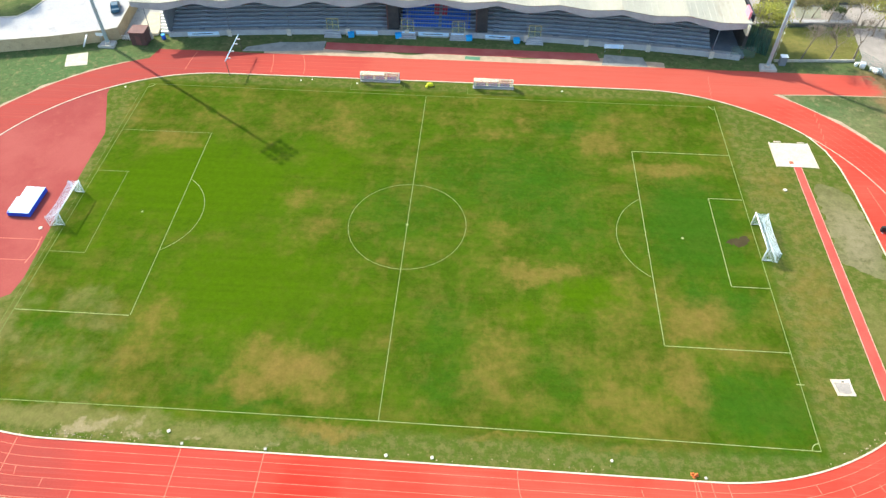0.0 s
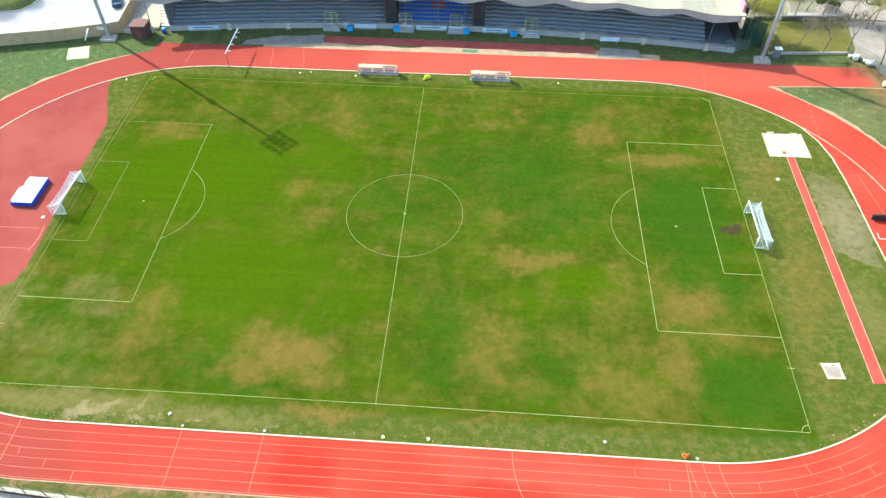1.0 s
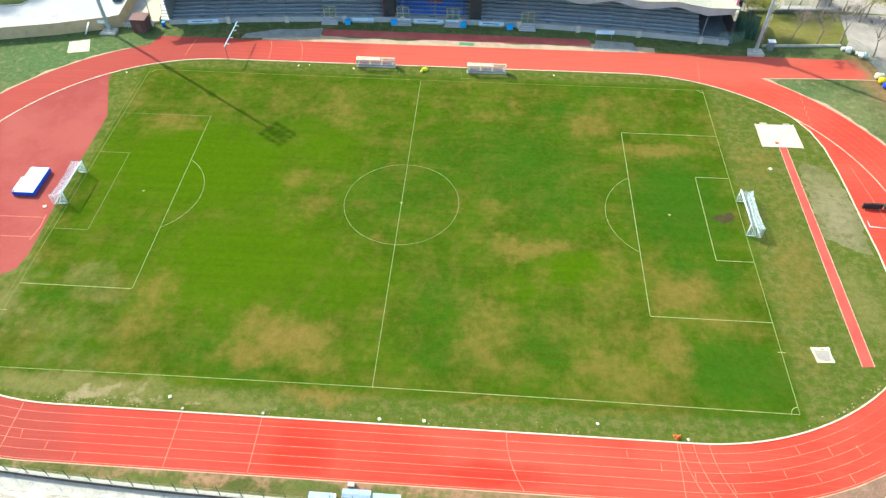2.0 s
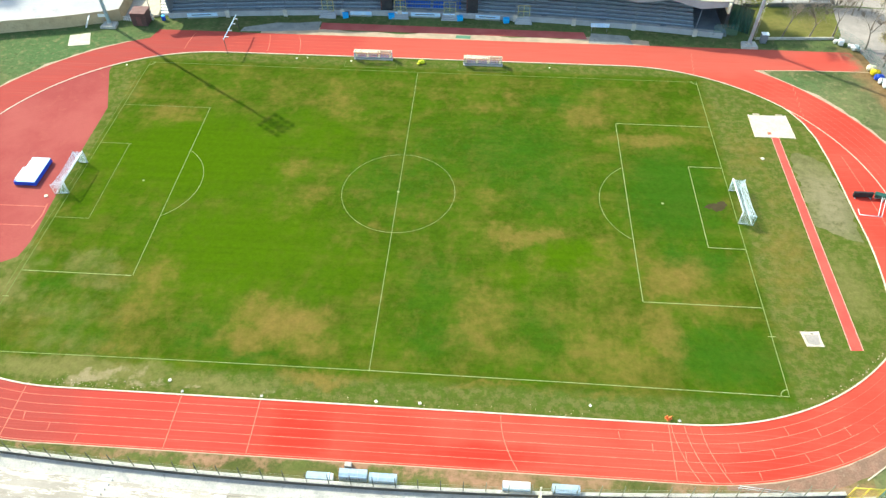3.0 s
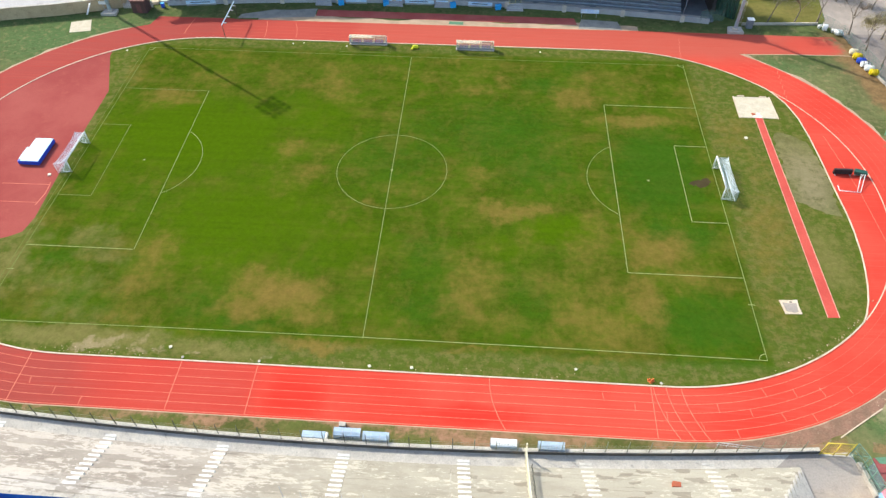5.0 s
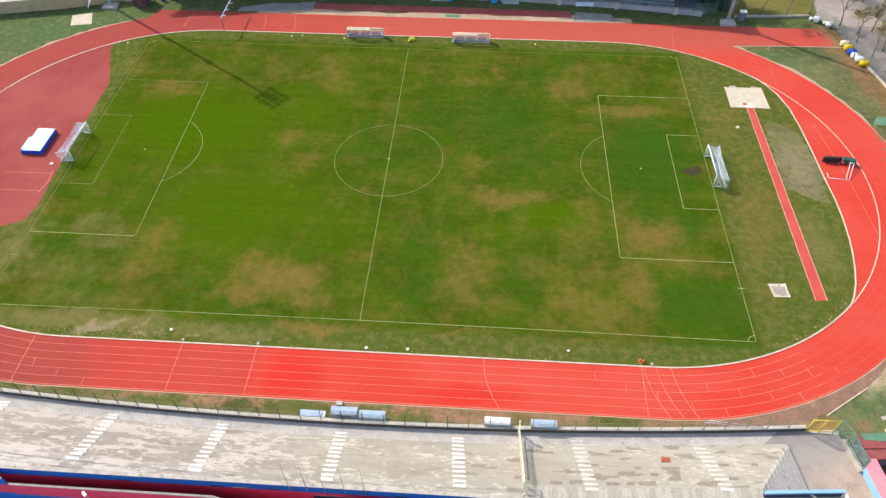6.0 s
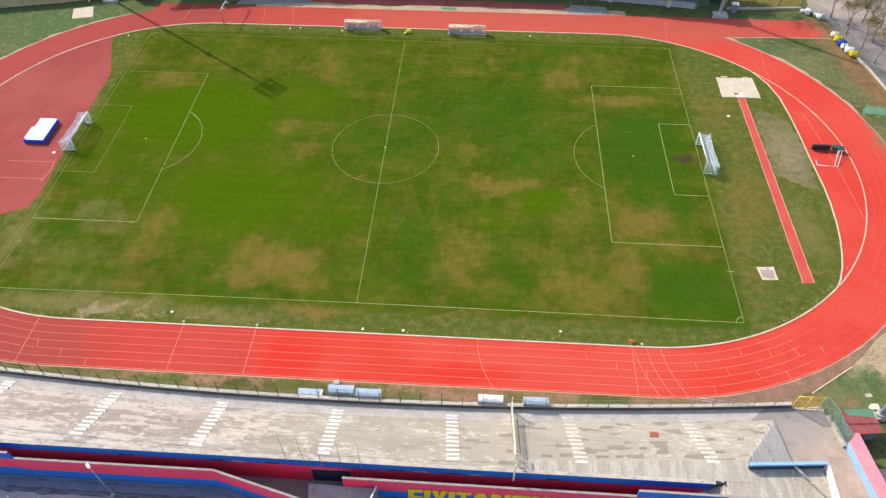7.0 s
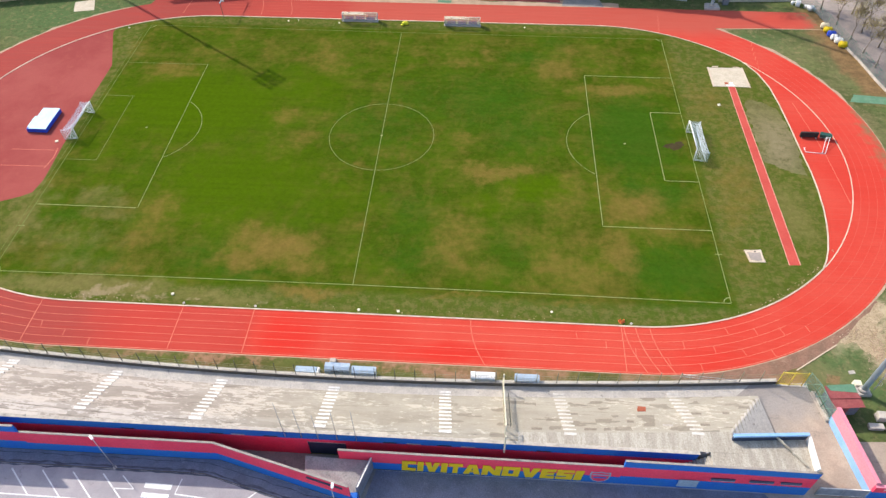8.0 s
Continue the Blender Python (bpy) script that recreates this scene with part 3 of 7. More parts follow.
m_green_steel = mottled("green_mesh_steel", (0.10, 0.22, 0.17), (0.16, 0.26, 0.20), 1.5, 9, 0.6)
m_white = mottled("white_enamel", (0.80, 0.80, 0.78), (0.74, 0.74, 0.72), 1.0, 9, 0.4, vary=0.04)
m_net = mottled("white_net_cord", (0.74, 0.80, 0.84), (0.64, 0.72, 0.78), 1.0, 9, 0.9, vary=0.05)
m_mat_blue = mottled("blue_vinyl", (0.015, 0.06, 0.50), (0.02, 0.08, 0.42), 1.0, 8, 0.45)
m_mat_white = mottled("white_vinyl", (0.38, 0.62, 0.75), (0.33, 0.57, 0.70), 0.8, 8, 0.5)
m_teal = mottled("teal_car_paint", (0.02, 0.07, 0.12), (0.03, 0.09, 0.14), 1.0, 8, 0.3, vary=0.03)
m_hut_red = mottled("red_sheet_metal", (0.25, 0.058, 0.055), (0.30, 0.085, 0.076), 0.9, 7, 0.5)
m_hut_green = mottled("green_sheet_metal", (0.09, 0.20, 0.12), (0.12, 0.24, 0.15), 0.9, 7, 0.5)
m_brown_hut = mottled("brown_boards", (0.085, 0.045, 0.042), (0.11, 0.055, 0.05), 1.5, 7, 0.7)
m_rust = mottled("rusty_sheet", (0.13, 0.055, 0.050), (0.17, 0.070, 0.062), 0.9, 7, 0.7)
m_roof = mottled("cream_roof_sheet", (0.40, 0.365, 0.285), (0.355, 0.32, 0.245), 0.12, 4, 0.6, stain=(0.30, 0.255, 0.185), stretch=(1.5, 0.3, 1))
m_fascia = mottled("grey_fascia", (0.40, 0.40, 0.42), (0.33, 0.33, 0.35), 0.25, 5, 0.8)
m_bench_row = mottled("blue_grey_seat_row", (0.33, 0.395, 0.48), (0.40, 0.455, 0.53), 0.4, 5, 0.8, stain=(0.22, 0.27, 0.36))
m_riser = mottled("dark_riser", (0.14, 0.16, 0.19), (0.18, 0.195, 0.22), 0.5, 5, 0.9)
m_seat_blue = mottled("blue_plastic", (0.01, 0.09, 0.55), (0.015, 0.12, 0.48), 1.5, 9, 0.4)
m_seat_red = mottled("red_plastic", (0.45, 0.03, 0.06), (0.40, 0.04, 0.07), 1.5, 9, 0.4)
m_box_blue = mottled("light_blue_board", (0.03, 0.34, 0.78), (0.04, 0.38, 0.74), 1.0, 9, 0.5)
m_banner = mottled("pale_banner", (0.42, 0.62, 0.84), (0.60, 0.72, 0.84), 0.7, 5, 0.6)
m_ink = mottled("faded_ink", (0.06, 0.08, 0.13), (0.09, 0.11, 0.17), 1.5, 9, 0.7)
m_dark = mottled("dark_shade", (0.03, 0.03, 0.035), (0.05, 0.05, 0.05), 1.0, 6, 0.9)
m_bark = mottled("bark", (0.27, 0.215, 0.165), (0.19, 0.155, 0.12), 1.0, 9, 0.95)
m_leaf = mottled("spring_leaf", (0.36, 0.33, 0.04), (0.24, 0.25, 0.04), 0.7, 6, 0.7, vary=0.25)
m_bud = mottled("pale_bud", (0.30, 0.24, 0.08), (0.22, 0.18, 0.07), 0.9, 6, 0.8, vary=0.25)
m_shrub = mottled("dark_shrub_leaf", (0.05, 0.08, 0.02), (0.08, 0.10, 0.03), 0.9, 6, 0.8, vary=0.3)
m_board = mottled("black_board", (0.015, 0.018, 0.017), (0.03, 0.03, 0.03), 1.0, 8, 0.6)
m_board_green = mottled("dark_green_board", (0.012, 0.07, 0.05), (0.02, 0.08, 0.06), 1.0, 8, 0.6)
m_barrel_y = mottled("yellow_vinyl", (0.72, 0.55, 0.01), (0.66, 0.48, 0.02), 1.5, 9, 0.4)
m_orange = mottled("orange_plastic", (0.75, 0.20, 0.05), (0.65, 0.18, 0.06), 1.5, 9, 0.5)
m_lime = mottled("yellow_fabric", (0.68, 0.66, 0.03), (0.58, 0.55, 0.02), 1.5, 9, 0.6)
m_green_mat = mottled("green_carpet", (0.085, 0.20, 0.115), (0.12, 0.23, 0.14), 0.8, 8, 0.9)
m_brick_red = mottled("red_clay", (0.40, 0.11, 0.05), (0.34, 0.09, 0.05), 1.5, 9, 0.8)
m_cream = mottled("cream_panel", (0.74, 0.68, 0.50), (0.66, 0.60, 0.44), 0.8, 7, 0.7)
m_lens = mottled("lamp_glass", (0.5, 0.52, 0.55), (0.4, 0.42, 0.45), 1.0, 8, 0.15, 0.4)


def clear(name, tint, alpha):
    """Scratched see-through plastic sheet."""
    n = Nodes(name)
    n.put(n.bsdf.inputs["Alpha"], n.ramp(n.noise(1.2, 4.0), 0.3, 0.7, alpha * 0.8, alpha))
    return n.done(tint, 0.25)


m_poly = clear("polycarbonate", (0.46, 0.58, 0.70), 0.80)
m_mesh = clear("wire_mesh", (0.16, 0.26, 0.22), 0.20)
m_cream_mesh = clear("cream_mesh", (0.74, 0.68, 0.50), 0.42)
m_seat_mauve = mottled("mauve_plastic", (0.36, 0.26, 0.34), (0.42, 0.34, 0.42), 1.5, 9, 0.5)


# ---- building blocks ----
def part(name, bm, material, parent=None, label=""):
    """Links a bmesh as one mesh object, under a thing where one is given."""
    me = bpy.data.meshes.new(name)
    bm.to_mesh(me)
    bm.free()
    me.materials.append(material)
    ob = new(name, me)
    ob.parent = parent
    return tagged(ob, label)


def setting(name, bm, material, label, category):
    return tagged(part(name, bm, material), label, category, kind="structure")


def thing(name, label, category, place=(0, 0, 0), turn=0.0, group=""):
    """An empty at a thing's base, to parent its parts."""
    ob = new(name)
    ob.empty_display_size = 0.2
    ob.matrix_basis = pose(*place, 0, 0, turn)
    return tagged(ob, label, category, group)


def box(bm, x0, x1, y0, y1, z0, z1, bevel=0.0):
    vs = [bm.verts.new(p) for p in ((x0, y0, z0), (x1, y0, z0), (x1, y1, z0), (x0, y1, z0), (x0, y0, z1), (x1, y0, z1), (x1, y1, z1), (x0, y1, z1))]
    fs = [bm.faces.new([vs[i] for i in q]) for q in ((3, 2, 1, 0), (4, 5, 6, 7), (0, 1, 5, 4), (1, 2, 6, 5), (2, 3, 7, 6), (3, 0, 4, 7))]
    if bevel:
        es = {e for f in fs for e in f.edges}
        bmesh.ops.bevel(bm, geom=list(es), offset=bevel, segments=1, affect="EDGES")
    return bm


def cube(x0, x1, y0, y1, z0, z1, bevel=0.0):
    return box(bmesh.new(), x0, x1, y0, y1, z0, z1, bevel)


def tube(bm, p, q, r0, r1=None, seg=8):
    """A tapered round bar from p to q."""
    p, q = Vector(p), Vector(q)
    r1 = r0 if r1 is None else r1
    m = (q - p).to_track_quat("Z", "Y").to_matrix()
    a = [m @ Vector((math.cos(2 * math.pi * i / seg), math.sin(2 * math.pi * i / seg), 0)) for i in range(seg)]
    lo, hi = [bm.verts.new(p + v * r0) for v in a], [bm.verts.new(q + v * r1) for v in a]
    for i in range(seg):
        bm.faces.new((lo[i], lo[(i + 1) % seg], hi[(i + 1) % seg], hi[i])).smooth = seg > 5
    bm.faces.new(lo[::-1])
    bm.faces.new(hi)
    return bm


def rod(p, q, r0, r1=None, seg=8):
    return tube(bmesh.new(), p, q, r0, r1, seg)


def slab(pts, z0, z1, bm=None):
    """A flat block over an outline given anticlockwise."""
    bm = bm or bmesh.new()
    lo, hi = [bm.verts.new((x, y, z0)) for x, y in pts], [bm.verts.new((x, y, z1)) for x, y in pts]
    n = len(pts)
    for i in range(n):
        bm.faces.new((lo[i], lo[(i + 1) % n], hi[(i + 1) % n], hi[i]))
    bm.faces.new(hi)
    bm.faces.new(lo[::-1])
    bmesh.ops.recalc_face_normals(bm, faces=bm.faces)
    return bm


def band(bm, inner, outer, z0, z1, closed=False):
    """A block between two lines of equal length."""
    n = len(inner)
    rings = [[bm.verts.new((x, y, z)) for x, y in line] for line, z in ((inner, z0), (outer, z0), (outer, z1), (inner, z1))]
    for i in range(n if closed else n - 1):
        j = (i + 1) % n
        for a, b in ((0, 1), (1, 2), (2, 3), (3, 0)):
            bm.faces.new((rings[a][i], rings[b][i], rings[b][j], rings[a][j]))
    if not closed:
        bm.faces.new([r[0] for r in rings])
        bm.faces.new([r[-1] for r in rings][::-1])
    bmesh.ops.recalc_face_normals(bm, faces=bm.faces)
    return bm


def offset(line, d):
    """The same line moved d to its left."""
    out = []
    for i, p in enumerate(line):
        a, b = Vector(line[max(i - 1, 0)]), Vector(line[min(i + 1, len(line) - 1)])
        t = (b - a).normalized()
        out.append((p[0] - t.y * d, p[1] + t.x * d))
    return out


def stripe(bm, line, width, z0, z1):
    return band(bm, offset(line, width / 2), offset(line, -width / 2), z0, z1)


def arc(cx, cy, r, a0, a1, n=32):
    return [(cx + r * math.cos(radians(a0 + (a1 - a0) * i / n)), cy + r * math.sin(radians(a0 + (a1 - a0) * i / n))) for i in range(n + 1)]


# ---- ground, pitch and track ----
def oval(r, n=48):
    return arc(CR, CY, r, -90, 90, n) + arc(CL, CY, r, 90, 270, n)


setting("ground", slab([(-2500, -2500), (2500, -2500), (2500, 2500), (-2500, 2500)], -0.5, 0.0), m_meadow, "rough half-dry grass round the sports ground", "ground")
setting("infield", slab(oval(R0), 0.0, 0.008), m_pitch, "patchy green grass inside the running track", "lawn")
setting("pitch", slab([(-HALF_L - 0.4, -HALF_W - 0.6), (HALF_L + 0.4, -HALF_W - 0.6), (HALF_L + 0.4, HALF_W + 0.6), (-HALF_L - 0.4, HALF_W + 0.6)], 0.008, 0.014), m_pitch,
        "green football turf with dry brown patches", "football pitch")

setting("apron_line", stripe(bmesh.new(), [(61.5, 38.25), (74.0, 39.05), (84.6, 39.25), (88.2, 39.2)], 0.22, 0.0, 0.019), m_sandy, "pale sandy edge of the run-out", "track edge")
# red surfaces: the oval itself lies a little above its aprons
setting("track_apron", slab([(-56.5, 42.5), (-39.0, 42.5), (-39.0, 46.2), (-55.5, 46.2)], 0.008, 0.016), m_track, "red rubber run-in at the end of the far straight", "running track")
setting("track_apron", slab([(39.0, 42.0), (52.0, 40.0), (60.0, 38.0), (65.0, 38.7), (74.0, 39.1), (87.0, 39.25), (86.4, 41.2), (86.6, 43.0), (85.9, 44.4), (85.4, 46.0), (39.0, 46.2)], 0.008, 0.016), m_track, "red rubber run-out at the end of the far straight", "running track")
WATER_KERB = [(68.3, 25.7), (69.9, 22.5), (71.0, 18.2), (71.5, 12.5), (71.7, 6.6), (71.8, 0.0), (72.0, -5.8), (71.9, -9.8), (71.5, -14.5), (71.0, -17.6), (70.4, -20.4), (69.6, -23.2), (68.6, -25.6)]
setting("track_apron", slab(arc(CR, CY, R0 + 0.1, -43.2, 44.0, 24) + WATER_KERB, 0.012, 0.0165), m_track, "red rubber fill inside the bend", "running track")
D_EDGE = [(-60.3, 31.8), (-60.2, 30.6), (-55.9, 19.0), (-55.6, 5.0), (-55.0, -7.0), (-54.5, -14.5), (-55.0, -17.6), (-56.6, -18.7), (-60.0, -20.3), (-66.0, -21.8), (-71.5, -22.4)]
setting("track_apron", slab(D_EDGE[::-1] + arc(CL, CY, R0 + 0.1, 122.5, 214.5, 30), 0.010, 0.0165), m_track_old, "faded dull red jumping apron inside the bend", "running track")
setting("running_track", band(bmesh.new(), oval(R0), oval(R0 + 7.5), 0.008, 0.022, True), m_track, "bright red rubber running track with six lanes", "running track")
EDGE = [arc(CL, CY, r, 116, 270, 120) + arc(CR, CY, r, -90, 56.5, 120) for r in (R0 + 7.5, R0 + 7.62)]
EDGE[1] = [(x, y) if i % 121 == 0 else tuple(Vector((x, y)) * (1 + 0.0015 * noise.noise(Vector((x, y, 0)) * 0.5) + 0.006 * max(0.0, noise.noise(Vector((x, y, 5)) * 0.12)) + (0.005 + 0.010 * max(-0.3, noise.noise(Vector((x, y, 9)) * 0.4)) if abs(x) > 45 and y > (-20 if x < 0 else 14) else 0.0))) for i, (x, y) in enumerate(EDGE[1])]
setting("track_edge", band(bmesh.new(), EDGE[0], EDGE[1], 0.0, 0.024), m_sandy, "pale sandy worn edge along the track", "track edge")

kerb = arc(CR, CY, R0, 44.5, 90, 20) + arc(CL, CY, R0, 90, 270, 60) + arc(CR, CY, R0, -90, -43.8, 20) + WATER_KERB[::-1]
kerb.append(kerb[0])
setting("kerb", stripe(bmesh.new(), kerb, 0.20, 0.0, 0.085), m_kerb, "worn white kerb round the infield", "kerb")

markings = tagged(thing("lane_markings", "thin pale worn lane lines on the red track", "track markings"), kind="structure")
for k in range(1, 7):
    r = R0 + LANE * k - 0.02
    w = 0.085 if k == 6 else 0.057
    part("lane_line", stripe(bmesh.new(), arc(CL, CY, r, 250, 270, 12) + arc(CR, CY, r, -90, -62, 16), w, 0.022, 0.026), m_lane, markings)
    part("lane_line", stripe(bmesh.new(), arc(CL, CY, r, 205, 250, 20), w, 0.022, 0.026), m_lane_faint, markings)
    part("lane_line", stripe(bmesh.new(), arc(CR, CY, r, -62, 55, 50), w, 0.022, 0.026), m_lane_faint, markings)
for k in range(1, 6):
    r = CY + R0 + LANE * k
    part("lane_line", stripe(bmesh.new(), [(39.8, r), (0.0, r), (-39.5, r)], 0.06, 0.022, 0.026), m_lane_faint, markings)
part("lane_line", stripe(bmesh.new(), arc(CR, CY, R0 + 0.05, -43, 43, 40), 0.16, 0.022, 0.027), m_kerb, markings, "white line across the mouth of the water jump")


def cross(x0, y0, x1, y1, bow=0.0, w=0.09, n=8):
    """A start or finish line over the lanes."""
    pts = [(x0 + (x1 - x0) * i / n + bow * 4 * (i / n) * (1 - i / n), y0 + (y1 - y0) * i / n) for i in range(n + 1)]
    part("start_line", stripe(bmesh.new(), pts, w, 0.026, 0.030), m_lane, markings)


YI, YO = CY - R0 - 0.1, CY - R0 - 7.3
for x in (-43.4, -23.1, -13.0, 37.5):
    cross(x, YI, x, YO)
cross(17.1, YI, 19.2, YO, -0.55)
for x, d in ((37.8, 2.4), (39.4, 2.5), (41.3, 2.5)):
    cross(x, YI, x + d, YO, -0.5)
MARKS = ((-41.8, -42.5, -41.6, -43.6), (-38.0, -43.8, -38.0, -44.9), (-34.1, -45.0, -34.1, -46.1), (31.3, -40.4, 31.5, -41.5), (35.2, -41.7, 35.2, -42.8), (45.4, -41.0, 45.5, -42.2), (49.3, -41.6, 49.5, -42.6),
         (53.0, -41.8, 53.4, -42.8), (56.8, -41.7, 57.2, -42.7), (47.1, -44.4, 47.3, -45.5), (43.0, -43.7, 43.3, -44.8), (51.4, -38.4, 51.8, -39.5), (55.3, -38.3, 55.6, -39.4), (58.7, -37.9, 59.2, -39.1),
         (62.3, -37.5, 62.7, -38.5), (39.0, -42.5, 39.0, -43.7))
for q in MARKS:
    cross(*q, w=0.075, n=2)
part("lane_line", stripe(bmesh.new(), [(74.0, 13.5), (74.9, 6.5), (75.7, -0.9), (76.1, -13.0)], 0.08, 0.017, 0.0205), m_lane, markings)
for k in range(6):
    x, r = 70.3 + 0.10 * k, R0 + k * LANE
    cross(x, CY + math.sqrt(r * r - (x - CR) ** 2), x + 0.45, CY + math.sqrt((r + LANE) ** 2 - (x + 0.45 - CR) ** 2), w=0.07, n=2)
    x = 53.0 + k * 0.12
    y = CY + math.sqrt((R0 + k * LANE) ** 2 - (x - CR) ** 2)
    cross(x, y, x + 0.4, y + LANE, w=0.07, n=2)
for x, d in ((-48.0, 0.5), (-31.0, -0.9), (-24.5, -1.3)):
    part("start_line", stripe(bmesh.new(), [(x + d * (i / 8) ** 2, 39.4 + 6.2 * i / 8) for i in range(9)], 0.09, 0.026, 0.030), m_lane, markings)
part("start_line", stripe(bmesh.new(), [(-63.5, -7.1), (-55.6, -7.0)], 0.09, 0.017, 0.021), m_lane, markings)
part("start_line", stripe(bmesh.new(), [(-63.5, -11.3), (-55.6, -11.2)], 0.09, 0.017, 0.021), m_lane, markings)
part("start_line", stripe(bmesh.new(), [(-55.6, -6.4), (-55.3, -9.0), (-55.7, -11.8)], 0.12, 0.0215, 0.025), m_lane, markings)

chalk = tagged(thing("pitch_markings", "thin worn white chalk lines on the grass", "pitch markings"), kind="structure")


def line(name, pts, mat=None, w=0.11, z=0.014):
    part(name, stripe(bmesh.new(), pts, w, z, z + 0.006), mat or m_chalk, chalk)


MID = HALF_W - 0.32
line("touchline", [(-HALF_L, -HALF_W), (-26.0, -HALF_W + 0.24), (0, -MID)], m_chalk_mid)
line("touchline", [(0.01, -MID), (26.0, -HALF_W + 0.24), (HALF_L, -HALF_W)], w=0.10)
line("touchline", [(-HALF_L, HALF_W), (0.0, MID)], m_chalk_faint)
line("touchline", [(0.1, MID), (HALF_L, HALF_W - 0.3)], m_chalk_faint)
line("halfway_line", [(0, -MID - 0.15), (0, MID - 0.07)], m_chalk_mid, w=0.10)
line("centre_circle", arc(0, 0, 9.15, 0, 360, 72), m_chalk_mid, w=0.08, z=0.0205)
part("centre_spot", slab(arc(0, 0, 0.22, 0, 350, 14), 0.0205, 0.0265), m_chalk, chalk)
for s in (-1, 1):
    soft = m_chalk_faint if s < 0 else m_chalk
    line("goal_line", [(s * HALF_L, -HALF_W + 0.07), (s * HALF_L, HALF_W - 0.07)], m_chalk_faint if s < 0 else m_chalk_mid)
    inner, far = s * (HALF_L - 16.5), s * (HALF_L - 0.08)
    for y in (-20.16, 20.16):
        line("penalty_area_line", [(inner, y), (far, y)], soft if y > 0 else m_chalk)
    line("penalty_area_line", [(inner + (0.15 if s < 0 else 0), -20.08), (inner - (0.3 if s < 0 else 0), 20.08)], m_chalk_mid if s < 0 else m_chalk, w=0.11)
    inner = s * (HALF_L - 5.5)
    for y in (-9.16, 9.16):
        line("goal_area_line", [(inner, y), (far, y)], soft)
    line("goal_area_line", [(inner, -9.08), (inner - (0.3 if s < 0 else 0), 9.08)], soft)
    part("penalty_spot", slab(arc(s * (HALF_L - 11), 0, 0.2, 0, 350, 14), 0.014, 0.020), m_chalk if s > 0 else m_chalk_mid, chalk)
    a = 55.2
    line("penalty_arc", arc(s * (HALF_L - 11), 0, 9.65 if s < 0 else 9.95, 180 - a, 180 + a, 24) if s > 0 else arc(s * (HALF_L - 11), 0, 9.65 if s < 0 else 9.95, -a, a, 24), m_chalk_mid, w=0.10)
    for y in (-1, 1):
        c = {(1, -1): (90, 180), (1, 1): (180, 270), (-1, -1): (0, 90), (-1, 1): (270, 360)}[(s, y)]
        line("corner_arc", arc(s * HALF_L, y * HALF_W, 1.0, *c, 10), z=0.0205)
    line("corner_mark", [(s * (HALF_L - 0.5), -25.0), (s * (HALF_L + 0.5), -25.0)], z=0.0205)
line("second_goal_line", [(-HALF_L - 0.8, -31.0), (-HALF_L - 0.8, 31.0)], m_chalk_faint, w=0.06, z=0.0085)
for x0, x1 in ((-14.6, -4.4), (7.7, 17.2)):
    line("bench_area_line", [(x0, 37.0), (x0, 34.9), (x1, 34.9), (x1, 37.0)], m_chalk_faint, z=0.0205)

# jumping pit, runway, slabs
m_worn = turf("thin_worn_grass", (("bare", 68.5, 1.0, 5, 8, 0.8), ("dry", 68.0, 6.0, 5, 9, 0.7)), (0.100, 0.104, 0.032), (0.08, 0.11, 0.02), (0.185, 0.155, 0.070), (0.215, 0.178, 0.098), False, 0.5)
pit = thing("sand_pit", "long jump pit filled with pale raked sand", "sand pit", (64.0, 21.0, 0))
part("sand", slab([(-3.2, -3.1), (3.3, -3.1), (3.2, 3.2), (-3.1, 3.1)], 0.0, 0.06), m_sand, pit)
for pts in ([(-3.45, -3.2), (-3.2, -3.2), (-3.1, 3.2), (-3.35, 3.2)], [(3.3, -3.2), (3.55, -3.2), (3.4, 3.3), (3.2, 3.3)], [(-2.4, 3.3), (-1.2, 3.3), (-1.2, 3.55), (-2.4, 3.55)], [(1.6, 3.3), (2.8, 3.3), (2.8, 3.5), (1.6, 3.5)]):
    part("kerb_board", slab(pts, 0.0, 0.10), m_kerb, pit)
setting("runway", slab([(63.1, -26.6), (64.7, -26.5), (64.65, 18.6), (63.4, 18.6)], 0.008, 0.020), m_runway, "narrow red rubber long jump runway", "runway")
for a, b in (((63.1, -26.6), (63.4, 17.8)), ((64.7, -26.5), (64.65, 17.8))):
    setting("runway_line", stripe(bmesh.new(), [a, b], 0.12, 0.020, 0.024), m_edge, "pale edge line of the runway", "track markings")
board = thing("takeoff_board", "white take-off board set in the runway", "take-off board", (63.9, 18.3, 0.02))
part("plank", cube(-0.75, 0.75, -0.25, 0.25, 0, 0.05), m_white, board)
part("plank", cube(-0.95, -0.35, 0.3, 0.95, 0, 0.09), m_brick_red, board, "red wooden plank")
part("plank", cube(0.0, 0.55, 0.3, 1.0, 0, 0.08), m_white, board)
shot = thing("throwing_slab", "grey concrete slab in a chipped cream frame", "concrete slab", (58.5, -25.05, 0))
part("frame", slab([(-1.05, -1.25), (1.3, -1.15), (1.15, 0.2), (1.2, 1.35), (0.2, 1.2), (-1.35, 1.15), (-1.2, 0.1)], 0, 0.05), m_kerb, shot, "chipped cream frame")
part("slab", slab([(-0.75, -0.8), (0.3, -1.0), (0.85, -0.8), (0.95, 0.75), (0.1, 0.62), (-1.0, 0.7), (-0.85, -0.2)], 0.05, 0.075), m_grey_yard, shot)
part("plug", slab([(0.0, 0.75), (0.35, 0.75), (0.35, 0.95), (0.0, 0.95)], 0.05, 0.08), m_moss_shade, shot, "dark iron plug")
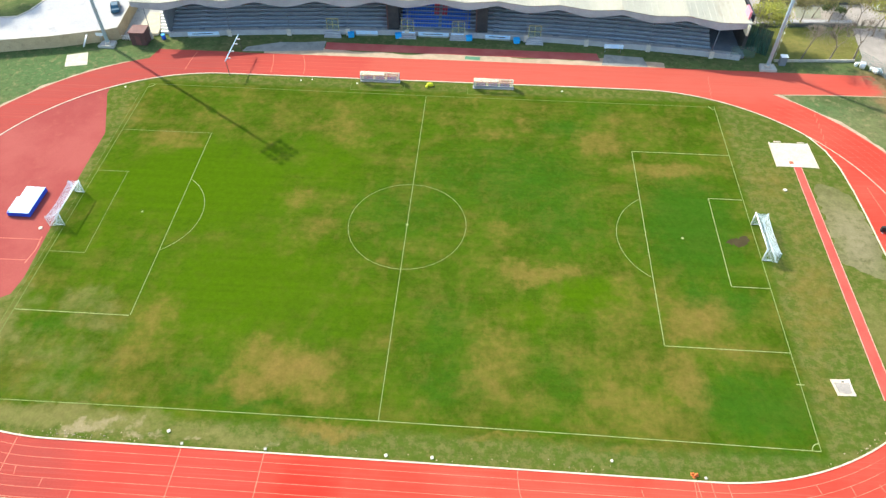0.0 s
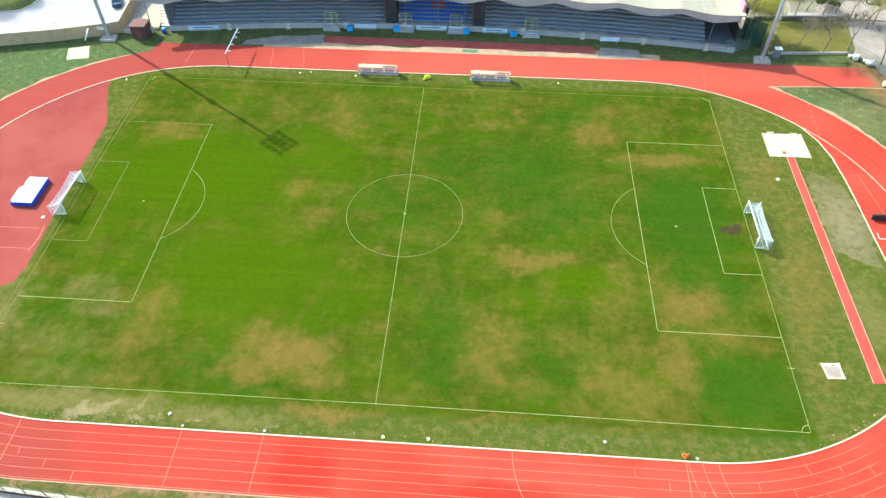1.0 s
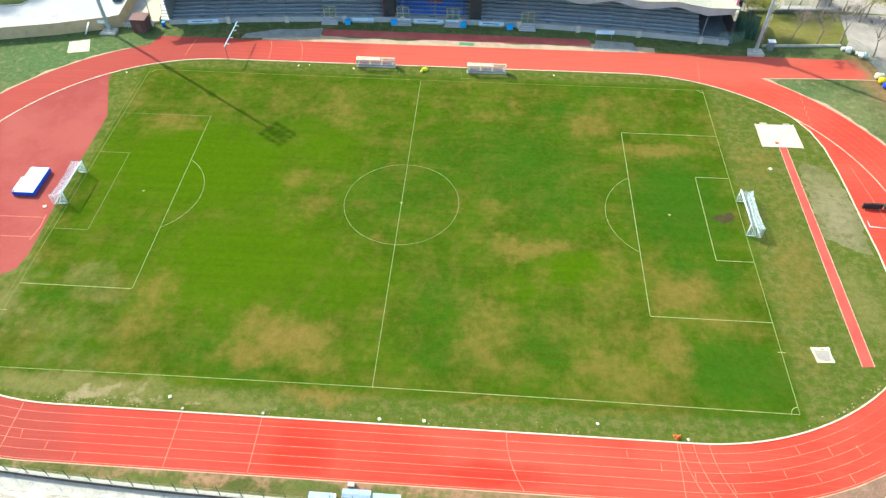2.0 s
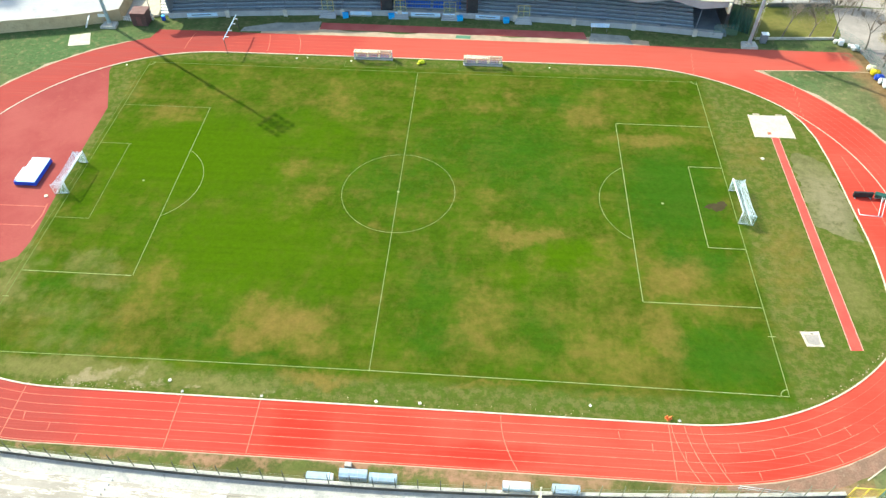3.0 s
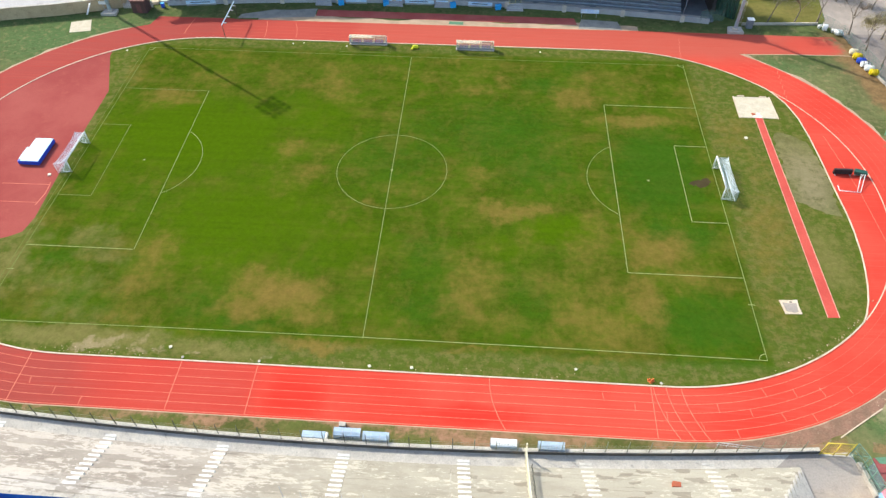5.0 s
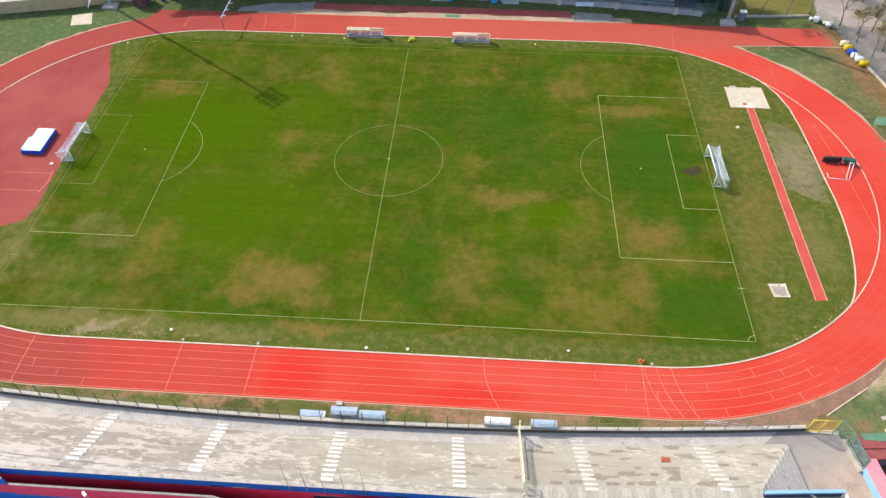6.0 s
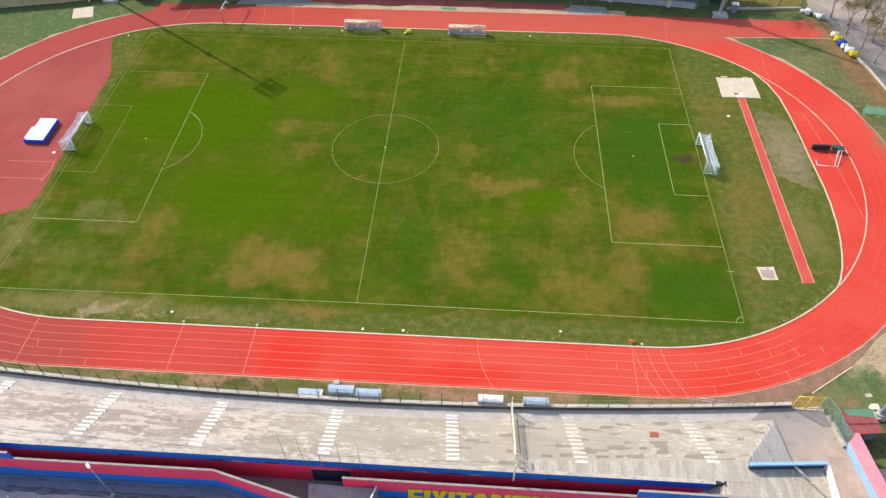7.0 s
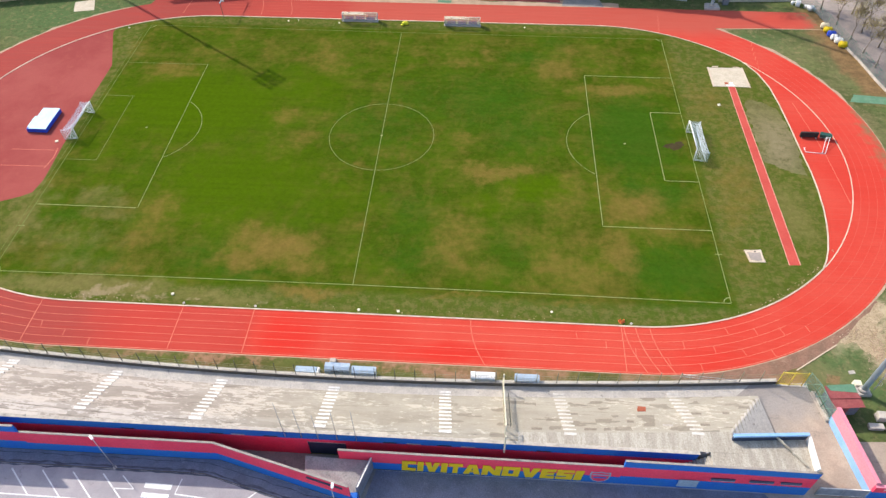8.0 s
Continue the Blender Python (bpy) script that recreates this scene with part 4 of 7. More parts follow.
jp = thing("landing_slab", "pale cream slab in the grass by the wall", "concrete slab", (-70.7, 41.3, 0))
part("slab", slab([(-1.4, -2.6), (2.8, -1.7), (1.2, 2.7), (-2.7, 1.4)], 0, 0.05), m_sand, jp)

# strips before the far stand
def stand_y(x):
    return 54.6 - 0.0013 * x * x


XS = [-58 + 2.0 * i for i in range(60)]
setting("verge", band(bmesh.new(), [(x, 45.5) for x in XS], [(x, stand_y(x) + 0.4) for x in XS], 0.0, 0.006), m_meadow, "dark green grass strip before the covered stand", "lawn")
wavy = [(x, 47.0 + 0.5 * math.sin(x * 0.21) + 0.35 * math.sin(x * 0.57 + 1) - max(0, abs(x) - 38) * 0.05) for x in [-34 + 2 * i for i in range(41)]]
setting("sand_strip", band(bmesh.new(), [(x, 45.6) for x, y in wavy], [(x, y + 1.1) for x, y in wavy], 0.0, 0.014), m_sandy, "pale sandy worn strip beside the track", "track edge")
setting("red_strip", slab([(-22.0, 48.3), (33.5, 47.8), (33.0, 50.4), (-22.0, 51.0)], 0.006, 0.018), m_far_strip, "dull red rubber strip in the shade of the stand", "running track")
setting("pavement", slab([(-33.0, 46.8), (-22.2, 47.9), (-22.2, 51.4), (-27.0, 50.6), (-31.5, 50.4), (-38.0, 48.2), (-38.5, 46.6)], 0.006, 0.019), m_dull_paving, "grey worn paving before the covered stand", "pavement")
setting("pavement", slab([(33.7, 46.4), (42.8, 46.2), (42.0, 49.6), (34.5, 50.2)], 0.006, 0.019), m_dull_paving, "grey worn paving before the covered stand", "pavement")
setting("green_mat", slab([(6.6, 46.6), (9.6, 46.5), (9.7, 47.6), (6.7, 47.7)], 0.014, 0.022), m_green_mat, "small green carpet by the track", "mat")
setting("green_mat", slab([(84.6, 14.3), (98.0, 13.2), (98.0, 15.4), (86.0, 16.6)], 0.0, 0.020), m_green_mat, "green carpet path towards the fence", "mat")

# verge between near straight and fence
def fence_y(x):
    return -49.6 + 0.00085 * x * x


XN = [-66 + 2.0 * i for i in range(64)]
setting("verge", band(bmesh.new(), [(x, fence_y(x)) for x in XN], [(x, -45.4 if x < 52 else -45.4 + (x - 52) * 0.35) for x in XN], 0.0, 0.012), m_verge, "thin grass and bare reddish earth beside the track", "lawn")
BEND = arc(CR, CY, R0 + 7.6, -86, -44, 42)
WIDE = [0.5 + 1.5 * math.sin(math.pi * min(1.0, i / 36)) + 0.35 * noise.noise(Vector((i * 0.45, 2, 0))) for i in range(43)]
setting("earth_strip", band(bmesh.new(), BEND, [(x + (x - CR) / (R0 + 7.6) * w, y + (y - CY) / (R0 + 7.6) * w) for (x, y), w in zip(BEND, WIDE)], 0.0, 0.017), m_earth, "bare reddish earth outside the bend", "ground")
setting("edging", stripe(bmesh.new(), [(59.3, -44.7), (62.5, -42.5), (65.6, -40.4)], 0.14, 0.0, 0.06), m_kerb, "thin pale edging stone outside the bend", "kerb")


# ---- goals, mats, benches ----
def net(bm, f, nu, nv, r):
    """Cords over the sheet f(u, v)."""
    pts = [[Vector(f(i / nu, j / nv)) for j in range(nv + 1)] for i in range(nu + 1)]
    for i in range(nu + 1):
        for j in range(nv + 1):
            if j < nv:
                tube(bm, pts[i][j], pts[i][j + 1], r, r, 3)
            if i < nu:
                tube(bm, pts[i][j], pts[i + 1][j], r, r, 3)


goal = thing("football_goal", "white football goal with sagging net on the goal line", "goal", (HALF_L + 0.05, 0, 0.02), group="goals of the pitch")
for s in (-1, 1):
    part("post", rod((0, s * 3.72, 0), (0, s * 3.72, 2.5), 0.09, seg=10), m_white, goal)
    part("stay", rod((0.05, s * 3.72, 2.45), (1.35, s * 3.72, 0.06), 0.04, seg=6), m_white, goal)
    part("base_bar", rod((0.05, s * 3.72, 0.05), (1.35, s * 3.72, 0.05), 0.05, seg=6), m_white, goal)
    part("net_pole", rod((2.1, s * 4.15, 0), (2.1, s * 4.15, 2.1), 0.05, seg=6), m_green_steel if s < 0 else m_white, goal)
part("crossbar", rod((0, -3.8, 2.5), (0, 3.8, 2.5), 0.09, seg=10), m_white, goal)
bm = bmesh.new()
net(bm, lambda u, v: (2.05 * v, (7.4 + 0.7 * v) * (u - 0.5), 2.45 - 0.45 * v - 0.75 * math.sin(math.pi * v * 0.85) * (0.35 + 0.65 * math.sin(math.pi * u))), 34, 11, 0.014)
net(bm, lambda u, v: (2.05 - 0.5 * math.sin(math.pi * v), 8.1 * (u - 0.5), 1.55 * (1 - v) + (0.45 * abs(2 * u - 1) ** 3) * (1 - v)), 34, 8, 0.017)
for s in (-1, 1):
    net(bm, lambda u, v, s=s: (2.05 * u, s * (3.72 + 0.33 * u), (2.4 - 0.4 * u) * (1 - v)), 10, 11, 0.016)
part("net", bm, m_net, goal, "white cord net")
copy_thing(goal, pose(-HALF_L - 0.05, 0, 0.02, 0, 0, 180))

mat = thing("high_jump_mat", "thick blue landing mat with white top sheet", "crash mat", (-60.9, 0.6, 0.017))
part("cushion", cube(-1.55, 1.65, -3.1, 3.0, 0.03, 0.80, 0.06), m_mat_blue, mat, "blue vinyl cushion")
part("top_sheet", cube(-1.52, 1.62, -3.07, 2.97, 0.80, 0.86, 0.025), m_mat_white, mat, "white top sheet")
part("cushion", cube(-2.0, -1.56, -3.1, 0.6, 0.03, 0.78, 0.06), m_mat_blue, mat, "blue vinyl cushion")
part("top_sheet", cube(-1.98, -1.56, -2.6, 0.5, 0.78, 0.84, 0.02), m_mat_white, mat, "white top sheet")


def far_bench(x0, x1, y, label):
    t = thing("team_shelter", label, "dugout", ((x0 + x1) / 2, y, 0.014), group="shelters beside the far touchline")
    w = (x1 - x0) / 2
    for s in (-w, -w / 3, w / 3, w):
        part("rib", tube(tube(rod((s, 0.75, 0), (s, 0.8, 1.55), 0.035, seg=6), (s, 0.8, 1.55), (s, 0.4, 1.95), 0.035, seg=6), (s, 0.4, 1.95), (s, -0.55, 1.9), 0.035, seg=6), m_cream, t)
    for z, yy in ((1.9, -0.55), (1.95, 0.4), (0.5, 0.76)):
        part("rail", rod((-w, yy, z), (w, yy, z), 0.045, seg=6), m_cream, t)
    part("roof_sheet", slab([(-w, -0.6), (w * 0.3, -0.6), (w * 0.25, 0.1), (w, 0.05), (w, 0.42), (-w, 0.42)], 1.95, 1.98), m_cream_mesh, t, "torn cream plastic roof sheet")
    part("back_sheet", cube(-w, w, 0.81, 0.83, 0.25, 1.6), m_cream_mesh, t, "milky cream back sheet")
    for s in (-w, w):
        part("side_sheet", cube(s - 0.01, s + 0.01, -0.4, 0.75, 0.25, 1.85), m_poly, t, "milky plastic side sheet")
    part("plinth", cube(-w - 0.15, w + 0.15, -0.15, 0.95, 0, 0.10, 0.02), m_concrete, t, "concrete plinth")
    n = int(2 * w / 0.55)
    for i in range(n):
        x = -w + 0.28 + i * (2 * w - 0.1) / n
        b = box(cube(x - 0.21, x + 0.21, 0.15, 0.58, 0.40, 0.46, 0.015), x - 0.21, x + 0.21, 0.56, 0.62, 0.46, 0.86, 0.015)
        part("seat", b, m_seat_mauve if i % 4 else m_cream, t)
    part("seat_beam", cube(-w, w, 0.3, 0.4, 0.1, 0.40), m_steel, t)
    return t


far_bench(-12.9, -5.5, 37.7, "white framed team shelter with milky plastic sheets")
b = far_bench(8.8, 16.2, 36.9, "white framed team shelter with half its roof sheet gone")
bag = thing("yellow_bag", "bright yellow slumped kit bag on the grass", "bag", (0.5, 37.1, 0.01))
bm = bmesh.new()
bmesh.ops.create_icosphere(bm, subdivisions=3, radius=0.7)
for v in bm.verts:
    v.co = Vector((v.co.x * 0.95, v.co.y * 0.62, max(v.co.z * 0.52, -0.28) + 0.28)) * (1 + 0.18 * noise.noise(v.co * 1.7))
part("bag", bm, m_lime, bag)
bm = bmesh.new()
bmesh.ops.create_icosphere(bm, subdivisions=2, radius=0.3)
for v in bm.verts:
    v.co = Vector((v.co.x - 0.65, v.co.y - 0.55, max(v.co.z * 0.7, -0.18) + 0.18))
part("pouch", bm, m_lime, bag)


def marker(x, y, s=0.38, mat=m_cream, label="small pale marker block on the grass"):
    t = thing("marker_block", label, "marker", (x, y, 0.01), random.uniform(0, 40))
    part("block", cube(-s * 0.62, s * 0.62, -s * 0.62, s * 0.62, 0, s * 0.40, 0.02), mat, t)


for x, y, s in ((-25.3, -37.0, 0.32), (1.5, -38.3, 0.3), (7.0, -38.2, 0.3), (-24.5, 37.2, 0.24), (-22.4, 37.6, 0.2), (25.5, 37.0, 0.24), (-57.5, 32.8, 0.24),
                (-13.5, 36.9, 0.28), (-56.6, -4.7, 0.4)):
    marker(x, y, s)
for x, y, s in ((60.5, 12.0, 0.4), (28.2, -37.1, 0.26)):
    marker(x, y, s, m_cream, "small cream marker block on the grass")
for x, y in ((-23.2, -38.5), (-13.0, -38.5), (38.9, -38.5)):
    marker(x, y, 0.26, m_coping, "weathered stone marker block on the grass")
cone = thing("training_cone", "stacked orange plastic cones beside the kerb", "cone", (37.6, -38.4, 0.01))
for i, (x, y) in enumerate(((0, 0), (0.28, 0.22), (-0.2, 0.26))):
    part("cone", tube(cube(x - 0.2, x + 0.2, y - 0.2, y + 0.2, 0, 0.04), (x, y, 0.04), (x, y, 0.55), 0.16, 0.04, 10), m_orange, cone)
# water jump barrier and folded frame
wj = thing("water_jump_barrier", "black and dark green barrier boards on the red apron", "barrier", (74.6, 3.6, 0.017))
part("board", cube(-2.0, 1.0, -0.25, 0.15, 0.10, 1.05, 0.03), m_board, wj)
for x in (-1.7, 0.7):
    part("foot", cube(x - 0.06, x + 0.06, -0.6, 0.5, 0, 0.12, 0.01), m_steel, wj)
b = part("board", cube(-0.95, 0.95, -0.55, 0.35, 0.35, 0.95, 0.03), m_board_green, wj, "dark green board")
b.matrix_basis = pose(2.25, -0.2, 0, 0, 0, -18)
part("foot", cube(1.4, 3.1, -0.3, -0.1, 0, 0.40, 0.01), m_steel, wj)
fr = thing("hurdle_frame", "low white tube frame on the red apron", "frame", (74.9, 0.9, 0.017))
P = [(-2.4, -1.5, 0.05), (0.8, -1.8, 0.05), (2.3, 1.6, 0.9), (1.7, 1.7, 0.9)]
part("bar", rod(P[0], P[1], 0.05, seg=6), m_white, fr)
part("bar", rod(P[1], P[2], 0.05, seg=6), m_white, fr)
part("bar", rod((0.3, -1.75, 0.05), P[3], 0.05, seg=6), m_white, fr)
part("bar", rod((-2.4, -1.5, 0.05), (-2.3, -0.3, 0.05), 0.05, seg=6), m_white, fr)
part("leg", rod((2.0, 1.65, 0.9), (2.0, 1.65, 0), 0.05, seg=6), m_white, fr)

# gantry over the far straight
g = thing("gantry", "slim pale gantry with lamp boxes over the track", "gantry", (-38.7, 38.0, 0.0))
part("leg", rod((0, 0, 0), (0, -0.2, 3.35), 0.07, 0.06), m_fence, g, "dark steel leg")
part("leg", rod((0, 9.0, 0), (0, 8.9, 3.35), 0.07, 0.06), m_fence, g, "dark steel leg")
part("beam", cube(-0.08, 0.08, -0.4, 9.1, 3.35, 3.52, 0.02), m_mast, g)
for y in (0.6, 3.0, 5.6, 7.4):
    part("lamp_box", cube(0.12, 0.75, y - 0.12, y + 0.12, 3.32, 3.5, 0.02), m_steel, g)
part("brace", rod((0, 7.2, 3.4), (1.0, 7.2, 0), 0.03, seg=6), m_fence, g)


# ---- floodlight masts ----
def mast(x, y, height, label, ladder, facing, foot_size=1.0):
    t = thing("floodlight_mast", label, "floodlight mast", (x, y, 0), facing, "masts round the ground")
    foot = part("footing", slab([(-1.7, -1.2), (1.6, -1.2), (1.4, 1.0), (-1.3, 1.0)], 0, 0.5), m_concrete, t, "concrete footing")
    foot.matrix_basis = pose(0, 0, 0, 0, 0, -facing) @ Matrix.Diagonal((foot_size, foot_size, 1, 1))
    part("collar", rod((0, 0, 0.5), (0, 0, 0.9), 0.62, 0.5, 12), m_concrete, t, "concrete collar")
    part("pole", rod((0, 0, 0.9), (0, 0, height), 0.36, 0.20, 12), m_mast, t)
    if ladder:
        bm = bmesh.new()
        for s in (-0.22, 0.22):
            tube(bm, (s, -0.85, 1.5), (s, -0.55, height), 0.03, 0.03, 4)
        for i in range(int(height / 0.5) - 3):
            z = 1.8 + i * 0.5
            tube(bm, (-0.22, -0.85 + 0.3 * z / height, z), (0.22, -0.85 + 0.3 * z / height, z), 0.02, 0.02, 4)
        part("ladder", bm, m_steel, t)
        for i in range(int(height / 1.5)):
            z = 3 + i * 1.5
            b = bmesh.new()
            pts = [(0.42 * math.cos(a), -0.72 - 0.5 * math.sin(a) + 0.3 * z / height, z) for a in [math.pi * k / 6 for k in range(7)]]
            for p, q in zip(pts, pts[1:]):
                tube(b, p, q, 0.025, 0.025, 4)
            part("ladder_hoop", b, m_steel, t)
    for z in (14.6, 24.2):
        part("platform", rod((0.1, 0, z), (0.1, 0, z + 0.1), 0.62, 0.62, 12), m_steel, t)
        part("guard_ring", rod((0.1, 0, z + 0.85), (0.1, 0, z + 0.9), 0.6, 0.6, 12), m_steel, t)
    head = part("lamp_frame", cube(-2.3, 2.3, 0.25, 0.37, height - 3.5, height - 3.35), m_steel, t)
    for i in range(4):
        z = height - 3.3 + i * 1.05
        part("bar", cube(-2.3, 2.3, 0.28, 0.38, z, z + 0.08), m_steel, head)
        for k in range(4):
            xx = -1.75 + k * 1.17
            lamp = part("floodlight", cube(xx - 0.38, xx + 0.38, 0.40, 0.75, z - 0.12, z + 0.46, 0.05), m_mast, head)
            lamp.data.materials.append(m_lens)
    for xx in (-2.2, -0.75, 0.75, 2.2):
        part("bar", cube(xx - 0.04, xx + 0.04, 0.28, 0.36, height - 3.5, height + 0.5), m_steel, head)
    return t


def face(x, y):
    return math.degrees(math.atan2(-y, -x)) - 90


mast(-66.4, 46.9, 39.6, "tall tapered grey floodlight mast on a concrete footing", False, face(-66.0, 45.9))
mast(65.8, 47.3, 38.6, "tall grey floodlight mast with caged ladder", True, face(65.8, 47.3))
mast(66.5, -47.5, 38.6, "tall grey floodlight mast with caged ladder beside a hut", True, face(66.5, -47.5), 0.55)


def ragged(pts, step=0.5, amp=0.5):
    """The outline cut into short steps and frayed."""
    out = []
    for (x0, y0), (x1, y1) in zip(pts, pts[1:] + pts[:1]):
        k = max(1, int(math.hypot(x1 - x0, y1 - y0) / step))
        for i in range(k):
            p = Vector((x0 + (x1 - x0) * i / k, y0 + (y1 - y0) * i / k, 3.0))
            out.append((p.x + amp * noise.noise(p * 0.9), p.y + amp * noise.noise(p * 0.9 + Vector((9, 4, 0)))))
    return out


setting("worn_ground", slab(ragged([(65.2, 13.6), (64.9, 4.0), (64.75, -2.4), (65.6, -4.3), (67.2, -5.3), (68.9, -6.0), (70.4, -6.3), (71.4, -6.6), (71.5, 0.0), (71.3, 6.0), (70.9, 12.0), (69.6, 12.6), (67.6, 14.0)], 0.3, 0.8), 0.008, 0.0115), m_worn, "grey-beige worn ground between runway and kerb", "ground")
setting("bare_earth", slab(ragged([(65.8, -39.9), (67.9, -40.2), (68.9, -41.2), (70.2, -43.0), (72.4, -42.4), (71.0, -39.6), (72.6, -36.0), (74.5, -32.6), (72.0, -33.0), (69.4, -35.9), (67.2, -38.2)], 0.4, 0.9), 0.0, 0.007), m_soil, "pale rubble soil in the rough grass", "ground")
setting("bare_earth", slab(ragged([(62.7, -46.2), (64.2, -46.4), (64.5, -45.4), (63.0, -45.1)], 0.3, 0.4), 0.0, 0.007), m_dirt, "small bare brown patch in the grass", "ground")

# clods and stones along the kerb
rng = random.Random(5)
bm = bmesh.new()
for k in range(130):
    if k < 40:
        a = radians(rng.gauss(-52, 7))
        x, y = CR + (R0 - 0.3 - abs(rng.gauss(0, 0.35))) * math.cos(a), CY + (R0 - 0.3 - abs(rng.gauss(0, 0.35))) * math.sin(a)
    else:
        x, y = rng.choice((rng.gauss(-36, 4), rng.gauss(-34, 4), rng.uniform(-15, 30))), CY - R0 + 0.3 + abs(rng.gauss(0, 0.6))
    r = rng.uniform(0.03, 0.10)
    tube(bm, (x, y, 0.0), (x + rng.uniform(-0.04, 0.04), y, r), r, r * rng.uniform(0.4, 0.7), 5)
tagged(part("clods", bm, m_soil), "scattered earth clods along the kerb", "earth clods", kind="stuff")

bm = bmesh.new()
for k in range(700):
    a = rng.gauss(0, 1)
    x, y = (rng.gauss(69.5, 2.2), rng.gauss(-38.3, 1.0)) if k < 260 else (rng.gauss(71.8, 1.2), rng.gauss(-41.5, 1.6))
    if math.hypot(x - CR, y - CY) < R0 + 8.2:
        continue
    r = rng.uniform(0.03, 0.13)
    tube(bm, (x, y, 0.0), (x + rng.uniform(-0.08, 0.08), y, r * 0.6), r, r * rng.uniform(0.4, 0.8), 6)
tagged(part("rubble", bm, m_sandy), "scattered pale rubble in the rough grass", "rubble", kind="stuff")


# ---- covered stand on the far side ----
far = thing("covered_stand", "long curved concrete stand under a scalloped cream roof", "grandstand", (0, 0, 0))
XF = [-55.0 + 116.0 * i / 119 for i in range(120)]


def curve_band(bm, d0, d1, z0, z1, xs=XF):
    return band(bm, [(x, stand_y(x) + d0) for x in xs], [(x, stand_y(x) + d1) for x in xs], z0, z1)


part("front_wall", curve_band(bmesh.new(), 0.0, 0.3, 0, 1.15), m_fascia, far, "grey concrete front wall")
part("walkway", curve_band(bmesh.new(), 0.3, 1.7, 0, 0.75), m_concrete, far, "grey concrete walkway")
ROWS_FAR = 11
XROW = [-54.6 + 110.1 * i / 111 for i in range(112)]
for i in range(ROWS_FAR):
    d, z = 1.7 + 0.84 * i, 1.15 + 0.46 * i
    # the shade between the rows is put into the tiers' dark colour
    row = part("tier", curve_band(bmesh.new(), d, d + 0.84, 0, z, XROW), m_riser, far, "concrete tier with riser shade put in its colour")
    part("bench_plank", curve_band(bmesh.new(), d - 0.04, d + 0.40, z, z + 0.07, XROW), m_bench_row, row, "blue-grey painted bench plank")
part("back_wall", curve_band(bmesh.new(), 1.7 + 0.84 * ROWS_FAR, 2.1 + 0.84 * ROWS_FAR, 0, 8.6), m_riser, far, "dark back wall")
for k in range(9):
    x = -48.6 + 12.25 * k
    b = bmesh.new()
    for i in range(ROWS_FAR):
        d, z = 1.7 + 0.84 * i, 1.15 + 0.46 * i
        y = stand_y(x)
        box(b, x - 0.6, x + 0.6, y + d - 0.40, y + d - 0.05, z - 0.46, z - 0.22)
    tagged(part("aisle_steps", b, m_riser, far, "worn concrete aisle steps"), "worn concrete aisle steps", kind="stuff")

bm = bmesh.new()
y = stand_y(-54.8)
prof = ((y + 0.4, 0), (y + 11.2, 0), (y + 11.2, 8.3), (y + 1.6, 5.9), (y + 0.4, 5.7))
ends = [[bm.verts.new((x, a, z)) for a, z in prof] for x in (-54.95, -54.65)]
for i in range(5):
    bm.faces.new((ends[0][i], ends[0][(i + 1) % 5], ends[1][(i + 1) % 5], ends[1][i]))
bm.faces.new(ends[0])
bm.faces.new(ends[1][::-1])
bmesh.ops.recalc_face_normals(bm, faces=bm.faces)
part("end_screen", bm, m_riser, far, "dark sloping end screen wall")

VALLEY0, BAY = -42.5, 12.25


def tri(x):
    u = ((x - VALLEY0) / BAY) % 1.0
    return 1 - abs(2 * u - 1)


XR = [-60.5 + 0.5 * i for i in range(244)]


def eave(x):
    return stand_y(x) + 0.35 - 0.00012 * x * x


def low(x):
    return 5.99 + 1.25 * tri(x) ** 1.15


def high(x):
    return 7.69 + 0.62 * tri(x) ** 1.3


bm = bmesh.new()
prof = []
for x in XR:
    y = eave(x)
    prof.append([bm.verts.new(p) for p in ((x, y, low(x)), (x, y - 0.12, high(x)), (x, y + 0.3, high(x)), (x, y + 0.3, low(x) + 0.02))])
for a, b in zip(prof, prof[1:]):
    for i in range(4):
        bm.faces.new((a[i], a[(i + 1) % 4], b[(i + 1) % 4], b[i]))
bm.faces.new(prof[0])
bm.faces.new(prof[-1][::-1])
bmesh.ops.recalc_face_normals(bm, faces=bm.faces)
part("fascia", bm, m_fascia, far, "grey scalloped concrete fascia")
bm = bmesh.new()
prof = []
for x in XR:
    y, h = eave(x), high(x)
    prof.append([bm.verts.new(p) for p in ((x, y - 0.25, h + 0.004), (x, y - 0.25, h + 0.12), (x, y + 6, h + 0.50), (x, y + 15, h + 0.9), (x, y + 15, h + 0.7), (x, y + 6, h + 0.3))])
for a, b in zip(prof, prof[1:]):
    for i in range(6):
        bm.faces.new((a[i], a[(i + 1) % 6], b[(i + 1) % 6], b[i]))
bm.faces.new(prof[0])
bm.faces.new(prof[-1][::-1])
bmesh.ops.recalc_face_normals(bm, faces=bm.faces)
roof = part("roof", bm, m_roof, far, "cream corrugated roof with stains")
for i in range(100):
    x = -60.0 + i * 1.21
    y, h = eave(x), high(x)
    b = bmesh.new()
    for p, q in (((x, y - 0.25, h + 0.12), (x, y + 6, h + 0.50)), ((x, y + 6, h + 0.50), (x, y + 15, h + 0.9))):
        tube(b, p, q, 0.035, 0.035, 4)
    part("seam", b, m_coping, roof)
